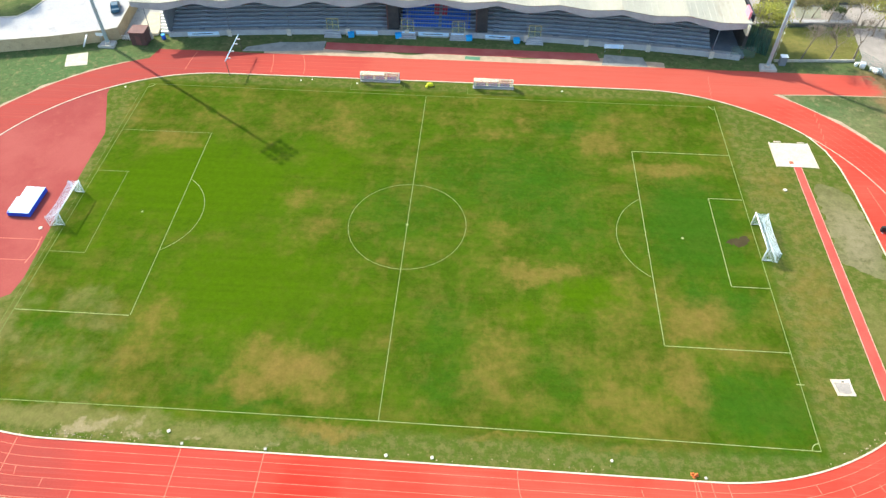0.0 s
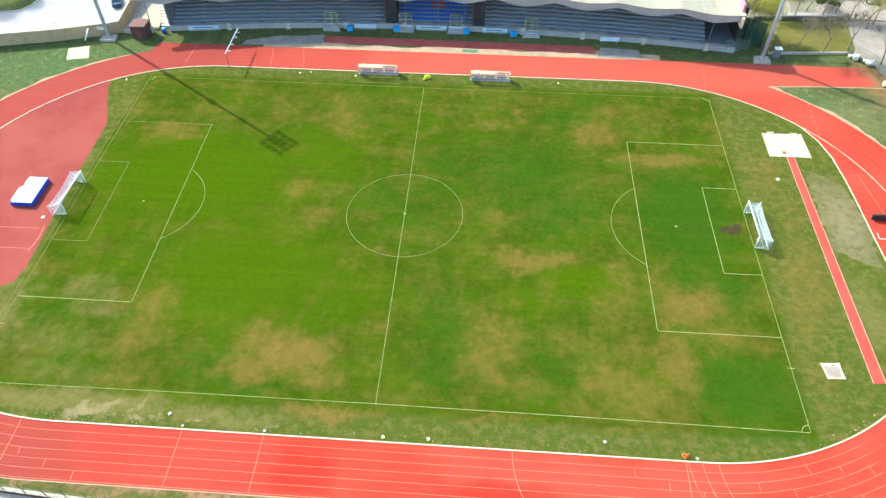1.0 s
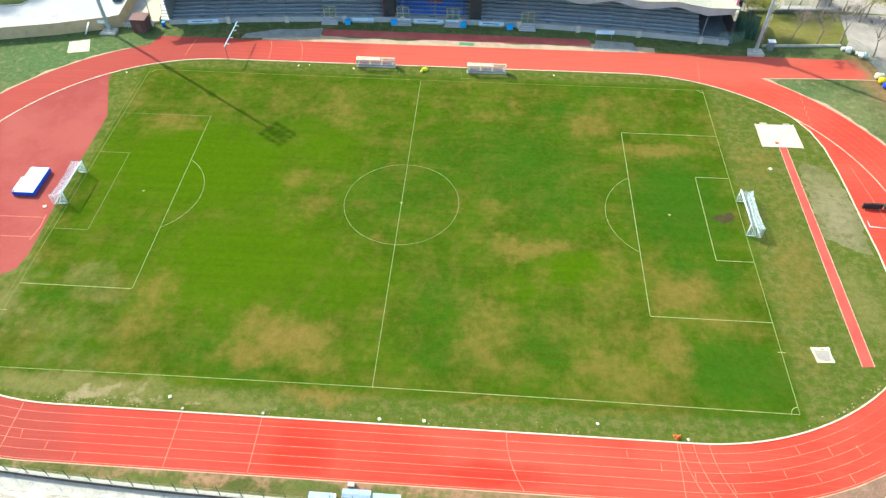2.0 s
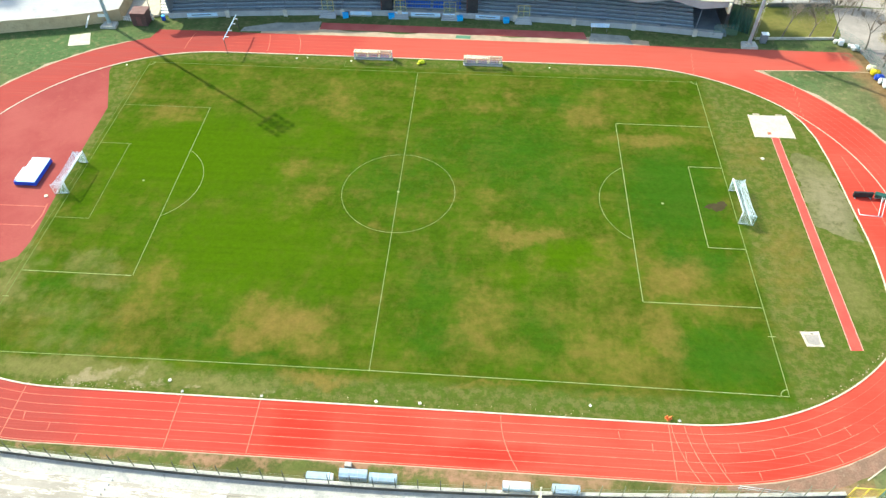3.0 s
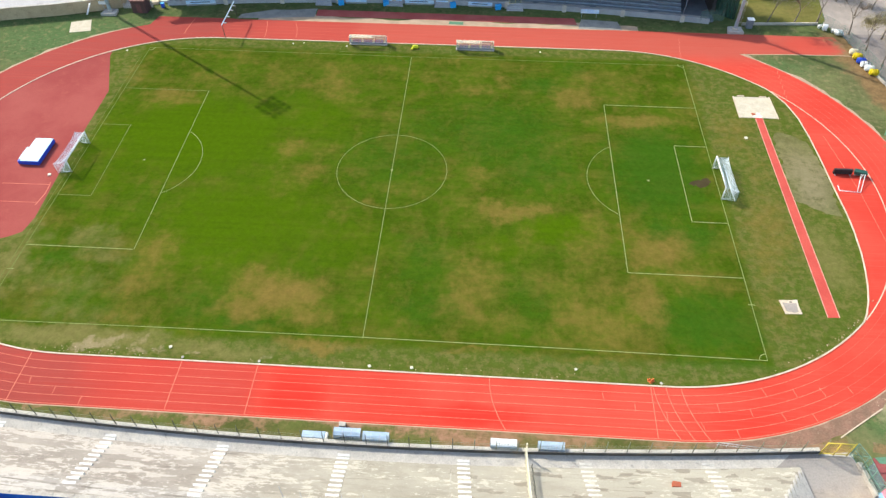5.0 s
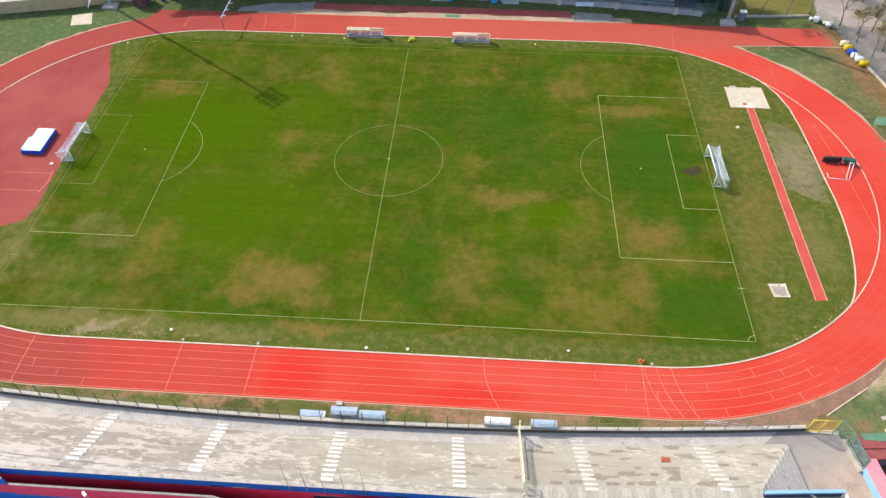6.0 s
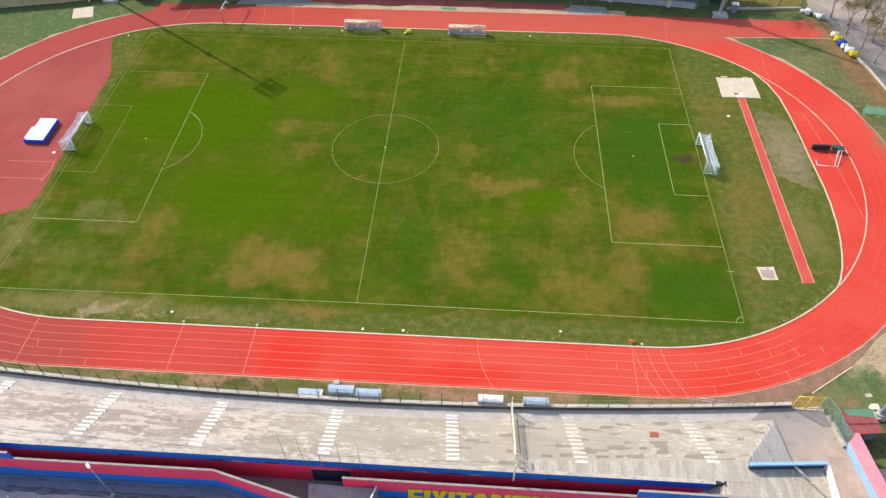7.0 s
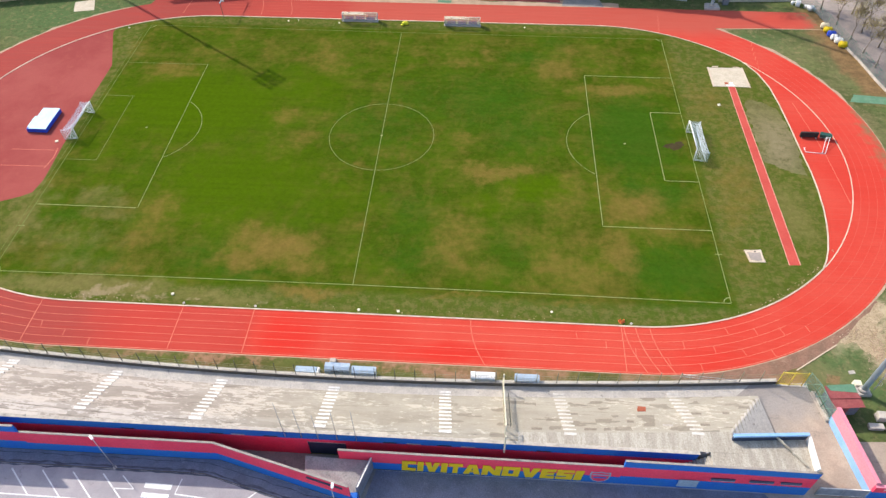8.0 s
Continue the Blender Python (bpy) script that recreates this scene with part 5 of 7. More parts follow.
for k in range(-1, 9):
    x = VALLEY0 + BAY * k if k >= 0 else -58.5
    y = stand_y(x)
    part("column", rod((x, y + 0.15, 1.1), (x + 0.25, y + 0.1, low(x) + 0.1), 0.09, 0.08), m_riser, far)
    part("column_foot", slab([(x - 0.45, y - 0.45), (x + 0.45, y - 0.45), (x + 0.35, y), (x - 0.35, y)], 0, 1.5), m_walk, far, "pale concrete column foot")
# solid dark blocks, the stairways' shade put into their colour
for x, w in ((-8.6, 2.2), (9.7, 2.2)):
    y = stand_y(x)
    part("tunnel", cube(x - w / 2, x + w / 2, y + 1.0, y + 9.5, 0.8, 6.4), m_dark, far, "solid block with a stairway's shade in its colour")
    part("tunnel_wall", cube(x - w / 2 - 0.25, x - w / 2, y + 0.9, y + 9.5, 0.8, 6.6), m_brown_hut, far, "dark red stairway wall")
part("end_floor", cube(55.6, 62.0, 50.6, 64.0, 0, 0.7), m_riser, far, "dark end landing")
# near-black colour holds the shade under the roof's end
part("end_wall", cube(61.6, 62.2, 52.5, 64.0, 0, 8.4), m_dark, far, "end wall with roof shade put in its colour")
part("end_glazing", cube(59.0, 63.8, 50.0, 50.1, 0.7, 3.0), m_mesh, far, "dark mesh screen")
for i in range(7):
    part("end_post", rod((62.2 + 0.7 * i, 54.6 - 0.45 * i, 0), (62.2 + 0.6 * i, 54.9 - 0.45 * i, 7.0 - 0.35 * i), 0.07, seg=6), m_fence, far, "dark green post")
part("end_net", slab([(62.2, 54.60), (66.6, 51.78), (66.63, 51.82), (62.23, 54.64)], 0.1, 5.4), clear("dark_green_net", (0.03, 0.09, 0.07), 0.75), far, "dark green shade net")
part("end_panel", cube(60.3, 60.7, 49.0, 51.2, 5.9, 8.0, 0.02), m_cream, far, "cream end panel")
part("end_panel", cube(60.3, 60.7, 50.6, 53.4, 8.5, 10.0, 0.02), m_pink_wall, far, "pink end panel")
# individual seats in the middle block
me = bmesh.new()
box(me, -0.2, 0.2, 0.0, 0.40, 0.0, 0.06, 0.01)
box(me, -0.2, 0.2, 0.36, 0.42, 0.06, 0.38, 0.01)
seat_blue = bpy.data.meshes.new("seat")
me.to_mesh(seat_blue)
seat_red = seat_blue.copy()
me.free()
seat_blue.materials.append(m_seat_blue)
seat_red.materials.append(m_seat_red)
block = thing("seat_block", "bright blue plastic seats with red ones at the back", "seats", (0, 0, 0))
for i in range(ROWS_FAR):
    z = 1.15 + 0.46 * i + 0.08
    for k in range(26):
        x = -6.8 + k * 0.55
        if abs(x - 0.9) < 0.5:
            continue
        ob = new("seat", seat_red if i > 6 and (k // 3 + i) % 3 or (abs(x - 0.9) < 1.2 and i > 2) else seat_blue)
        ob.parent = block
        ob.location = (x, stand_y(x) + 1.72 + 0.84 * i, z)

for x in (-21.1, -5.6, 4.9, 20.5):
    y = stand_y(x) - 0.05
    t = thing("yellow_gate", "yellow steel gate in the front wall of the stand", "gate", (x, y + 0.1, 0.9), group="gates of the covered stand")
    for a in (-1.2, 0.0, 1.2):
        part("upright", cube(a - 0.05, a + 0.05, -0.05, 0.05, 0, 2.7), m_gate_dull, t)
    for z in (0.1, 1.35, 2.66):
        part("rail", cube(-1.15, 1.15, -0.04, 0.04, z - 0.04, z + 0.04), m_gate_dull, t)
    part("mesh", cube(-1.14, 1.14, -0.01, 0.01, 0.15, 2.6), m_mesh, t, "fine wire mesh")
    st = thing("access_steps", "grey concrete steps below a yellow gate", "steps", (x, y - 0.15, 0), group="steps before the covered stand")
    for i in range(3):
        part("step", cube(-1.8 + 0.1 * i, 1.8 - 0.1 * i, -1.1 + 0.36 * i, -0.74 + 0.36 * i, 0, 0.28 * (i + 1)), m_fascia, st)
for x in (-17.3, -7.5, 7.1, 16.9):
    y = stand_y(x)
    t = thing("blue_box", "light blue padded box against the stand wall", "box", (x, y - 0.85, 0), 14, group="blue boxes along the stand")
    part("box", cube(-0.62, 0.62, -0.45, 0.45, 0, 0.95, 0.08), m_box_blue, t)
    part("lid", cube(-0.64, 0.64, -0.47, 0.47, 0.953, 1.02, 0.02), m_box_blue, t)
for x0, x1, ink in ((-51.0, -44.6, 1), (-16.4, -11.8, 0), (-6.8, -4.0, 0), (-3.4, 2.9, 1), (3.4, 6.4, 0), (10.4, 15.6, 1)):
    xm, y = (x0 + x1) / 2, stand_y((x0 + x1) / 2) - 0.06
    t = thing("banner", "pale blue banner on the stand's front wall", "banner", (xm, y - 0.28, 0.35), math.degrees(math.atan(-0.0026 * xm)), "banners along the stand")
    w = (x1 - x0) / 2
    part("sheet", cube(-w, w, -0.03, 0.03, 0, 0.8, 0.01), m_banner, t)
    part("pole", cube(-w, w, -0.04, 0.04, -0.35, 0.0), m_steel, t)
    if ink:
        part("writing", cube(-w * 0.7, w * 0.6, -0.036, -0.031, 0.3, 0.5), m_ink, t, "band of faded lettering")
t = thing("notice_board", "pale sky-blue board on thin legs before the stand", "board", (36.2, 50.9, 0.02))
part("panel", cube(-1.9, 1.9, -0.05, 0.05, 1.0, 1.9, 0.01), m_banner, t)
for x in (-1.6, 1.5):
    part("leg", rod((x, 0.05, 0), (x, 0.05, 0.95), 0.04, seg=6), m_steel, t)

# ---- behind the far corners ----
LOT_EDGE = [(-150, 27.0), (-86.5, 43.4), (-77.2, 45.5), (-66.6, 48.8), (-65.0, 49.4), (-66.2, 62.0), (-68.0, 150)]
setting("raised_lot", slab([(-150, 150)] + LOT_EDGE, 0, 2.35), m_white_road, "pale dusty paved lot above the ground", "pavement")
setting("retaining_wall", band(bmesh.new(), offset(LOT_EDGE, 0.02), offset(LOT_EDGE, -0.32), 0, 2.6), m_ochre, "ochre rendered retaining wall in shade", "wall")
setting("retaining_wall_cap", band(bmesh.new(), offset(LOT_EDGE, 0.06), offset(LOT_EDGE, -0.38), 2.6, 2.68), m_coping, "stone cap of the retaining wall", "trim")
setting("lot_lawn", slab([(-150, 52.0), (-91.0, 52.2), (-87.6, 52.8), (-86.3, 55.0), (-85.0, 60.0), (-84.0, 75), (-150, 75)], 2.35, 2.40), m_meadow, "grass bed with a stone kerb on the lot", "lawn")
setting("lot_kerb", stripe(bmesh.new(), [(-150, 51.9), (-91.0, 52.0), (-87.5, 52.6), (-86.1, 55.0), (-84.8, 60.0), (-83.8, 75)], 0.3, 2.35, 2.5), m_coping, "stone kerb round a grass bed", "kerb")


def car(x, y, z, turn, paintwork, label):
    t = thing("car", label, "car", (x, y, z), turn)
    bm = bmesh.new()
    prof = [(-2.05, 0.35), (-2.1, 0.7), (-1.9, 0.92), (-1.35, 0.98), (-0.75, 1.42), (0.65, 1.45), (1.35, 1.0), (2.0, 0.85), (2.1, 0.55), (2.05, 0.3)]
    rings = []
    for yy, k in ((-0.86, 0.94), (-0.8, 1.0), (0.8, 1.0), (0.86, 0.94)):
        rings.append([bm.verts.new((a, yy * (0.82 if b > 1.2 else 1.0), b * k if b > 0.6 else b)) for a, b in prof])
    for a, b in zip(rings, rings[1:]):
        for i in range(len(prof)):
            j = (i + 1) % len(prof)
            bm.faces.new((a[i], b[i], b[j], a[j]))
    bm.faces.new(rings[0])
    bm.faces.new(rings[-1][::-1])
    bmesh.ops.recalc_face_normals(bm, faces=bm.faces)
    body = part("body", bm, paintwork, t)
    for s in (-1, 1):
        part("side_window", slab([(-1.15, s * 0.79), (0.95, s * 0.79), (0.95, s * 0.80), (-1.15, s * 0.80)], 1.02, 1.34), m_board, t, "dark glass")
        for xx in (-1.3, 1.3):
            wheel = part("tyre", rod((xx, s * 0.72, 0.31), (xx, s * 0.9, 0.31), 0.31, seg=14), m_board, t)
            part("rim", rod((xx, s * 0.88, 0.31), (xx, s * 0.915, 0.31), 0.19, seg=10), m_steel, wheel)
    part("windscreen", slab([(0.78, -0.62), (1.28, -0.66), (1.28, 0.66), (0.78, 0.62)], 1.10, 1.32), m_board, t, "dark glass")
    return t


car(-67.9, 56.8, 2.35, 112, m_teal, "dark teal hatchback parked along the wall")
car(-90.5, 66.0, 2.40, 60, m_grey_blue, "pale blue car parked by the grass")

car(84.5, 75.6, 0.02, 8, m_grey_blue, "pale grey-blue car parked beyond the court")
car(95.2, 73.2, 0.018, 82, m_white, "white car parked beside the house")
house = thing("house", "low ochre house with a terracotta tiled roof", "house", (101.5, 78.5, 0.0), 6)
part("wall", cube(-4.6, 4.6, -3.4, 3.4, 0, 3.4), m_ochre, house)
for s in (-1, 1):
    bm = bmesh.new()
    lo, hi = [(-5.0, s * 3.9, 3.1), (5.0, s * 3.9, 3.1)], [(5.0, 0, 4.7), (-5.0, 0, 4.7)]
    top = [bm.verts.new(p) for p in lo + hi]
    under = [bm.verts.new((p[0], p[1], p[2] - 0.14)) for p in lo + hi]
    bm.faces.new(top)
    bm.faces.new(under[::-1])
    for k in range(4):
        bm.faces.new((top[k], under[k], under[(k + 1) % 4], top[(k + 1) % 4]))
    bmesh.ops.recalc_face_normals(bm, faces=bm.faces)
    part("roof", bm, m_brick_red, house, "terracotta roof slope")
for x in (-2.6, 1.4):
    w = part("window", cube(x, x + 1.1, -3.44, -3.40, 1.1, 2.3), m_board, house, "dark window pane")
    part("sill", cube(x - 0.1, x + 1.2, -3.5, -3.40, 1.0, 1.08), m_coping, w)

hut = thing("brown_hut", "small brown board hut with reddish roof", "hut", (-60.0, 48.6, 0))
part("wall", cube(-1.55, 1.55, -1.4, 1.5, 0, 2.75, 0.03), m_brown_hut, hut)
part("roof", cube(-1.7, 1.7, -1.55, 1.65, 2.75, 2.92, 0.04), m_rust, hut, "rusty brown sheet roof")
part("door", cube(-0.5, 0.5, -1.44, -1.4, 0.05, 2.05), m_rust, hut)
court = thing("ramp", "sunlit cream concrete slope beside the covered stand", "ramp", (0, 0, 0))
part("slope", slab([(-62.3, 54.6), (-58.9, 51.0), (-57.4, 51.2), (-57.9, 54.0), (-60.0, 59.4), (-62.2, 59.5)], 0.02, 0.5), m_sand, court)
for i in range(7):
    y = 51.9 + 1.08 * i
    part("step", cube(-57.2 - 0.36 * i, -55.05 - 0.30 * i, y, y + 0.72, 0.02, 0.52 + 0.09 * i, 0.02), m_step_white, court, "white painted step")
drum = thing("blue_drum", "blue plastic drum by the stand's corner", "drum", (-55.9, 50.0, 0.01))
part("drum", rod((0, 0, 0), (0, 0, 0.95), 0.42, 0.40, 14), m_mat_blue, drum)
part("lid", rod((0, 0, 0.95), (0, 0, 1.0), 0.43, 0.43, 14), m_box_blue, drum)
setting("forecourt", slab([(-65.0, 49.4), (-58.5, 49.0), (-57.5, 62), (-66, 62)], 0, 0.02), m_concrete, "grey paved yard behind the hut", "pavement")
yard = thing("yard_railing", "pale railing round the yard by the mast", "railing", (-64.2, 46.5, 0))
for i in range(5):
    part("post", rod((0.9 * i * 0.55, 2.5 - 0.6 * i * 0.1, 0), (0.9 * i * 0.55, 2.5 - 0.06 * i, 1.1), 0.04, seg=6), m_white, yard)
part("rail", rod((0, 2.5, 1.1), (2.0, 2.26, 1.1), 0.04, seg=6), m_white, yard)
lad = thing("white_steps", "white metal steps against the retaining wall", "steps", (-70.9, 46.3, 0), 18)
for i in range(6):
    part("tread", cube(-0.5 + 0.22 * i, -0.2 + 0.22 * i, -0.7, 0.4, 0.25 + 0.38 * i, 0.33 + 0.38 * i), m_white, lad)
part("stringer", rod((-0.5, -0.5, 0.1), (1.0, -0.5, 2.4), 0.05, seg=6), m_white, lad)
part("stringer", rod((-0.5, 0.3, 0.1), (1.0, 0.3, 2.4), 0.05, seg=6), m_white, lad)
sgn = thing("white_sign", "small blank white sign on the retaining wall", "sign", (-68.1, 47.8, 0))
part("panel", cube(-1.0, 1.0, -0.05, 0.03, 1.5, 2.2, 0.01), m_white, sgn)
part("leg", cube(-0.05, 0.05, -0.03, 0.03, 0, 1.5), m_steel, sgn)

# east corner: low wall, lawn, road
setting("boundary_wall", slab([(67.8, 49.7), (83.6, 50.7), (83.6, 51.0), (67.8, 50.0)], 0, 0.5), m_coping, "low stone wall along the lawn", "wall")
setting("lawn", slab([(67.8, 50.0), (83.6, 51.0), (85.6, 52.6), (87.2, 63.4), (70.0, 62.5)], 0, 0.02), turf("lawn_turf", (("dry", 77, 56, 8, 4, 0.5),), (0.120, 0.120, 0.029), (0.1, 0.14, 0.02), (0.22, 0.17, 0.06), (0.2, 0.15, 0.08), False),
        "olive green lawn behind the low wall", "lawn")
setting("road", slab([(66.0, 64.0), (90.0, 65.0), (140, 60), (140, 72), (64.0, 76.0)], 0, 0.02), m_grey_yard, "grey-brown road behind the lawn", "road")
# plain dark block standing in for the hedge line
setting("lawn_hedge", slab([(68.0, 63.2), (87.0, 64.2), (87.0, 64.5), (68.0, 63.5)], 0, 0.7), m_moss_shade, "low dark block for the hedge beyond the lawn", "wall")
setting("pavement", slab([(71.5, 64.9), (88.0, 66.0), (88.0, 67.0), (71.0, 66.2)], 0.02, 0.10), m_white_road, "pale pavement behind the lawn", "pavement")
setting("hard_court", slab([(76.6, 67.2), (82.0, 67.5), (83.0, 72.2), (77.6, 72.0)], 0.02, 0.06), mottled("olive_grey_court", (0.26, 0.25, 0.18), (0.21, 0.20, 0.15), 0.4, 5, 0.9, stain=(0.18, 0.17, 0.12)), "olive-grey hard court behind the lawn", "court")
setting("court_fence", slab([(70.0, 72.6), (92.0, 73.8), (92.0, 73.95), (70.0, 72.75)], 0.02, 1.4), m_moss_shade, "dark low fence beyond the court", "wall")
EAST = [(83.8, 50.8), (86.6, 47.0), (88.2, 40.0), (89.35, 33.0), (90.5, 27.9), (91.75, 19.8), (92.7, 16.0), (97.0, 0.0), (108.0, -40.0)]
setting("east_kerb", stripe(bmesh.new(), EAST[3:], 0.28, 0, 0.42), m_coping, "pale stone kerb under the mesh fence", "kerb")
setting("pavement", slab([(87.3, 63.6), (85.7, 52.5), (84.9, 51.4), (87.4, 47.4), (175, 49), (175, 62), (92, 64)], 0, 0.018), m_grey_yard, "grey-brown paved area behind the fence", "pavement")
setting("parking_yard", slab([(87.4, 47.39), (88.6, 40.1), (89.75, 33.0), (90.9, 27.9), (92.15, 19.8), (93.1, 16.0), (97.4, 0.0), (108.4, -40.0), (175, -40), (175, 48.99)], 0, 0.016), m_dark_yard, "worn grey-brown asphalt behind the fence", "pavement")
fen = thing("mesh_fence", "green wire mesh fence on a low stone kerb", "fence")


def along(pts, step):
    out, left = [], 0.0
    for a, b in zip(pts, pts[1:]):
        a, b = Vector(a), Vector(b)
        d = (b - a).length
        s = left
        while s < d:
            out.append(tuple(a + (b - a) * (s / d)))
            s += step
        left = s - d
    return out


posts = along(EAST, 2.8)
for p in posts[:26]:
    part("post", rod((*p, 0.3), (*p, 2.7), 0.04, seg=6), m_green_steel, fen)
for a, b in zip(posts[:26], posts[1:27]):
    bm = bmesh.new()
    for z in (0.6, 1.2, 1.8, 2.6):
        tube(bm, (*a, z), (*b, z), 0.016, 0.016, 3)
    for i in range(14):
        u = i / 14
        x, y = a[0] + (b[0] - a[0]) * u, a[1] + (b[1] - a[1]) * u
        tube(bm, (x, y, 0.45), (x, y, 2.6), 0.016, 0.016, 3)
    tagged(part("mesh_panel", bm, m_green_steel, fen), kind="stuff")


def sack(place, size, mat, label, seed, name="sack", cat="sack", group=""):
    t = thing(name, label, cat, place, seed * 37 % 90, group)
    bm = bmesh.new()
    bmesh.ops.create_cube(bm, size=1.0)
    bmesh.ops.bevel(bm, geom=bm.edges[:], offset=0.16, segments=3, affect="EDGES")
    for v in bm.verts:
        k = 1 + 0.6 * noise.noise(v.co * 3.4 + Vector((seed, 0, 0)))
        v.co = Vector((v.co.x * size[0] * k, v.co.y * size[1] * k, (v.co.z + 0.5) * size[2] * k))
    for f in bm.faces:
        f.smooth = True
    part("sack", bm, mat, t)


for i, (x, y, s) in enumerate(((83.9, 50.1, 1.2), (84.8, 49.3, 1.7), (85.3, 50.1, 0.9), (86.3, 48.6, 1.2), (86.9, 47.6, 1.7), (87.7, 47.4, 1.0))):
    sack((x - 0.4, y - 0.5, 0.0), (s * 0.62, s * 0.55, s * 0.6), m_white, "white bulging builder's sack by the fence", i + 1, group="white sacks by the fence")
for i, (x, y, m, what) in enumerate(((87.2, 40.2, m_cream, "cream"), (87.4, 38.7, m_barrel_y, "yellow"), (87.6, 37.1, m_mat_blue, "blue"), (87.9, 35.8, m_white, "white"), (88.3, 34.6, m_white, "white"), (88.7, 33.2, m_barrel_y, "yellow"))):
    t = thing("padded_roll", what + " vinyl padded roll lying by the fence", "padding", (x + 0.2, y - 0.3, 0), -12, "padded rolls by the fence")
    bm = rod((-0.8, 0, 0.60), (0.8, 0, 0.60), 0.60, 0.60, 16)
    bmesh.ops.bevel(bm, geom=[e for e in bm.edges if abs(abs(e.verts[0].co.x) - 0.8) < 0.01 and abs(abs(e.verts[1].co.x) - 0.8) < 0.01], offset=0.16, segments=2, affect="EDGES")
    part("roll", bm, m, t)
    for s in (-0.4, 0.4):
        part("strap", rod((s - 0.06, 0, 0.60), (s + 0.06, 0, 0.60), 0.612, 0.612, 16), m_board if i == 3 else m, t)


# ---- trees ----
def limb(bm, tips, p, d, length, r, depth, rng):
    """A limb that bends, forks and ends in twigs."""
    n = 3
    for i in range(n):
        d = (d + Vector((rng.uniform(-0.16, 0.16), rng.uniform(-0.16, 0.16), rng.uniform(-0.02, 0.14)))).normalized()
        q = p + d * (length / n)
        tube(bm, p, q, r * (1 - 0.18 * i), r * (1 - 0.18 * (i + 1)), 6 if r > 0.05 else 4)
        p = q
    r *= 0.5
    if depth == 0:
        tips.append((p, d))
        return
    for k in range(rng.choice((2, 3, 3))):
        a = rng.uniform(0, 2 * math.pi)
        side = Vector((math.cos(a), math.sin(a), 0.25))
        limb(bm, tips, p, (d + side * rng.uniform(0.5, 0.95)).normalized(), length * rng.uniform(0.58, 0.8), r * rng.uniform(0.8, 1.05), depth - 1, rng)


def tree(x, y, height, seed, label, leaf=None, leaves=0, size=0.10, spread=0.35, z=0.0, twigs=True):
    rng = random.Random(seed)
    t = thing("tree", label, "tree", (x, y, z), group="trees round the sports ground")
    trunk, tips = bmesh.new(), []
    tube(trunk, (0, 0, 0), (0, 0, 0.3), height * 0.030, height * 0.022, 10)
    limb(trunk, tips, Vector((0, 0, 0.3)), Vector((rng.uniform(-0.05, 0.05), rng.uniform(-0.05, 0.05), 1)), height * 0.34, height * 0.022, 3, rng)
    part("trunk", trunk, m_bark, t)
    if twigs:
        bm = bmesh.new()
        for p, d in tips:
            for k in range(16):
                e = (d + Vector((rng.uniform(-0.7, 0.7), rng.uniform(-0.7, 0.7), rng.uniform(-0.3, 0.6)))).normalized()
                tube(bm, p - d * rng.uniform(0, 0.4), p + e * height * rng.uniform(0.06, 0.14), 0.026, 0.010, 3)
        tagged(part("branchwork", bm, m_bark, t), kind="stuff")
    if leaf:
        bm = bmesh.new()
        for k in range(leaves):
            p, d = rng.choice(tips)
            c = p + Vector((rng.gauss(0, 1), rng.gauss(0, 1), rng.gauss(0, 0.8))) * height * spread * 0.25
            u = Vector((rng.uniform(-1, 1), rng.uniform(-1, 1), rng.uniform(-0.6, 0.6))).normalized()
            v = u.orthogonal().normalized()
            s = size * rng.uniform(0.6, 1.4)
            bm.faces.new([bm.verts.new(c + q) for q in (u * s, v * s * 0.55, -u * s, -v * s * 0.55)])
        tagged(part("crown", bm, leaf, t, "thin crown of leaf and twig flakes"), kind="stuff")
    return t


BARE_TREE = "bare pollarded tree with thin grey-brown twigs"
# bark-coloured flakes added to these crowns to deepen their cast shade
for i, (x, y, h) in enumerate(((73.3, 50.9, 7.5), (78.9, 51.2, 8.5), (83.8, 51.9, 9.5), (88.9, 47.5, 8.5))):
    tree(x, y, h, 11 + i, BARE_TREE, m_bark, 1200, 0.07, 0.55)
for i, (x, y, h) in enumerate(((90.4, 41.5, 7.0), (91.6, 36.0, 7.5), (92.4, 31.0, 7.0), (93.0, 26.0, 7.5), (94.4, 21.0, 7.0), (96.0, 15.5, 7.5), (95.0, 46.0, 8.0), (99.0, 39.0, 8.0), (101.0, 30.0, 7.5), (92.5, 55.0, 8.0), (94.5, 38.5, 7.5), (96.0, 33.0, 7.5), (97.0, 27.0, 7.0), (91.5, 44.5, 7.5), (98.0, 44.0, 8.0), (103.0, 36.0, 8.0))):
    tree(x, y, h, 31 + i, "bare pollarded tree with a few pale buds behind the fence", m_bud, 1000, 0.09)
tree(66.4, 55.4, 8.5, 51, "yellow-green tree in young leaf beside the stand", m_leaf, 4200, 0.15, 0.5)
tree(64.8, 55.5, 9.0, 52, "yellow-green tree in young leaf beside the stand", m_leaf, 1500, 0.13, 0.45)
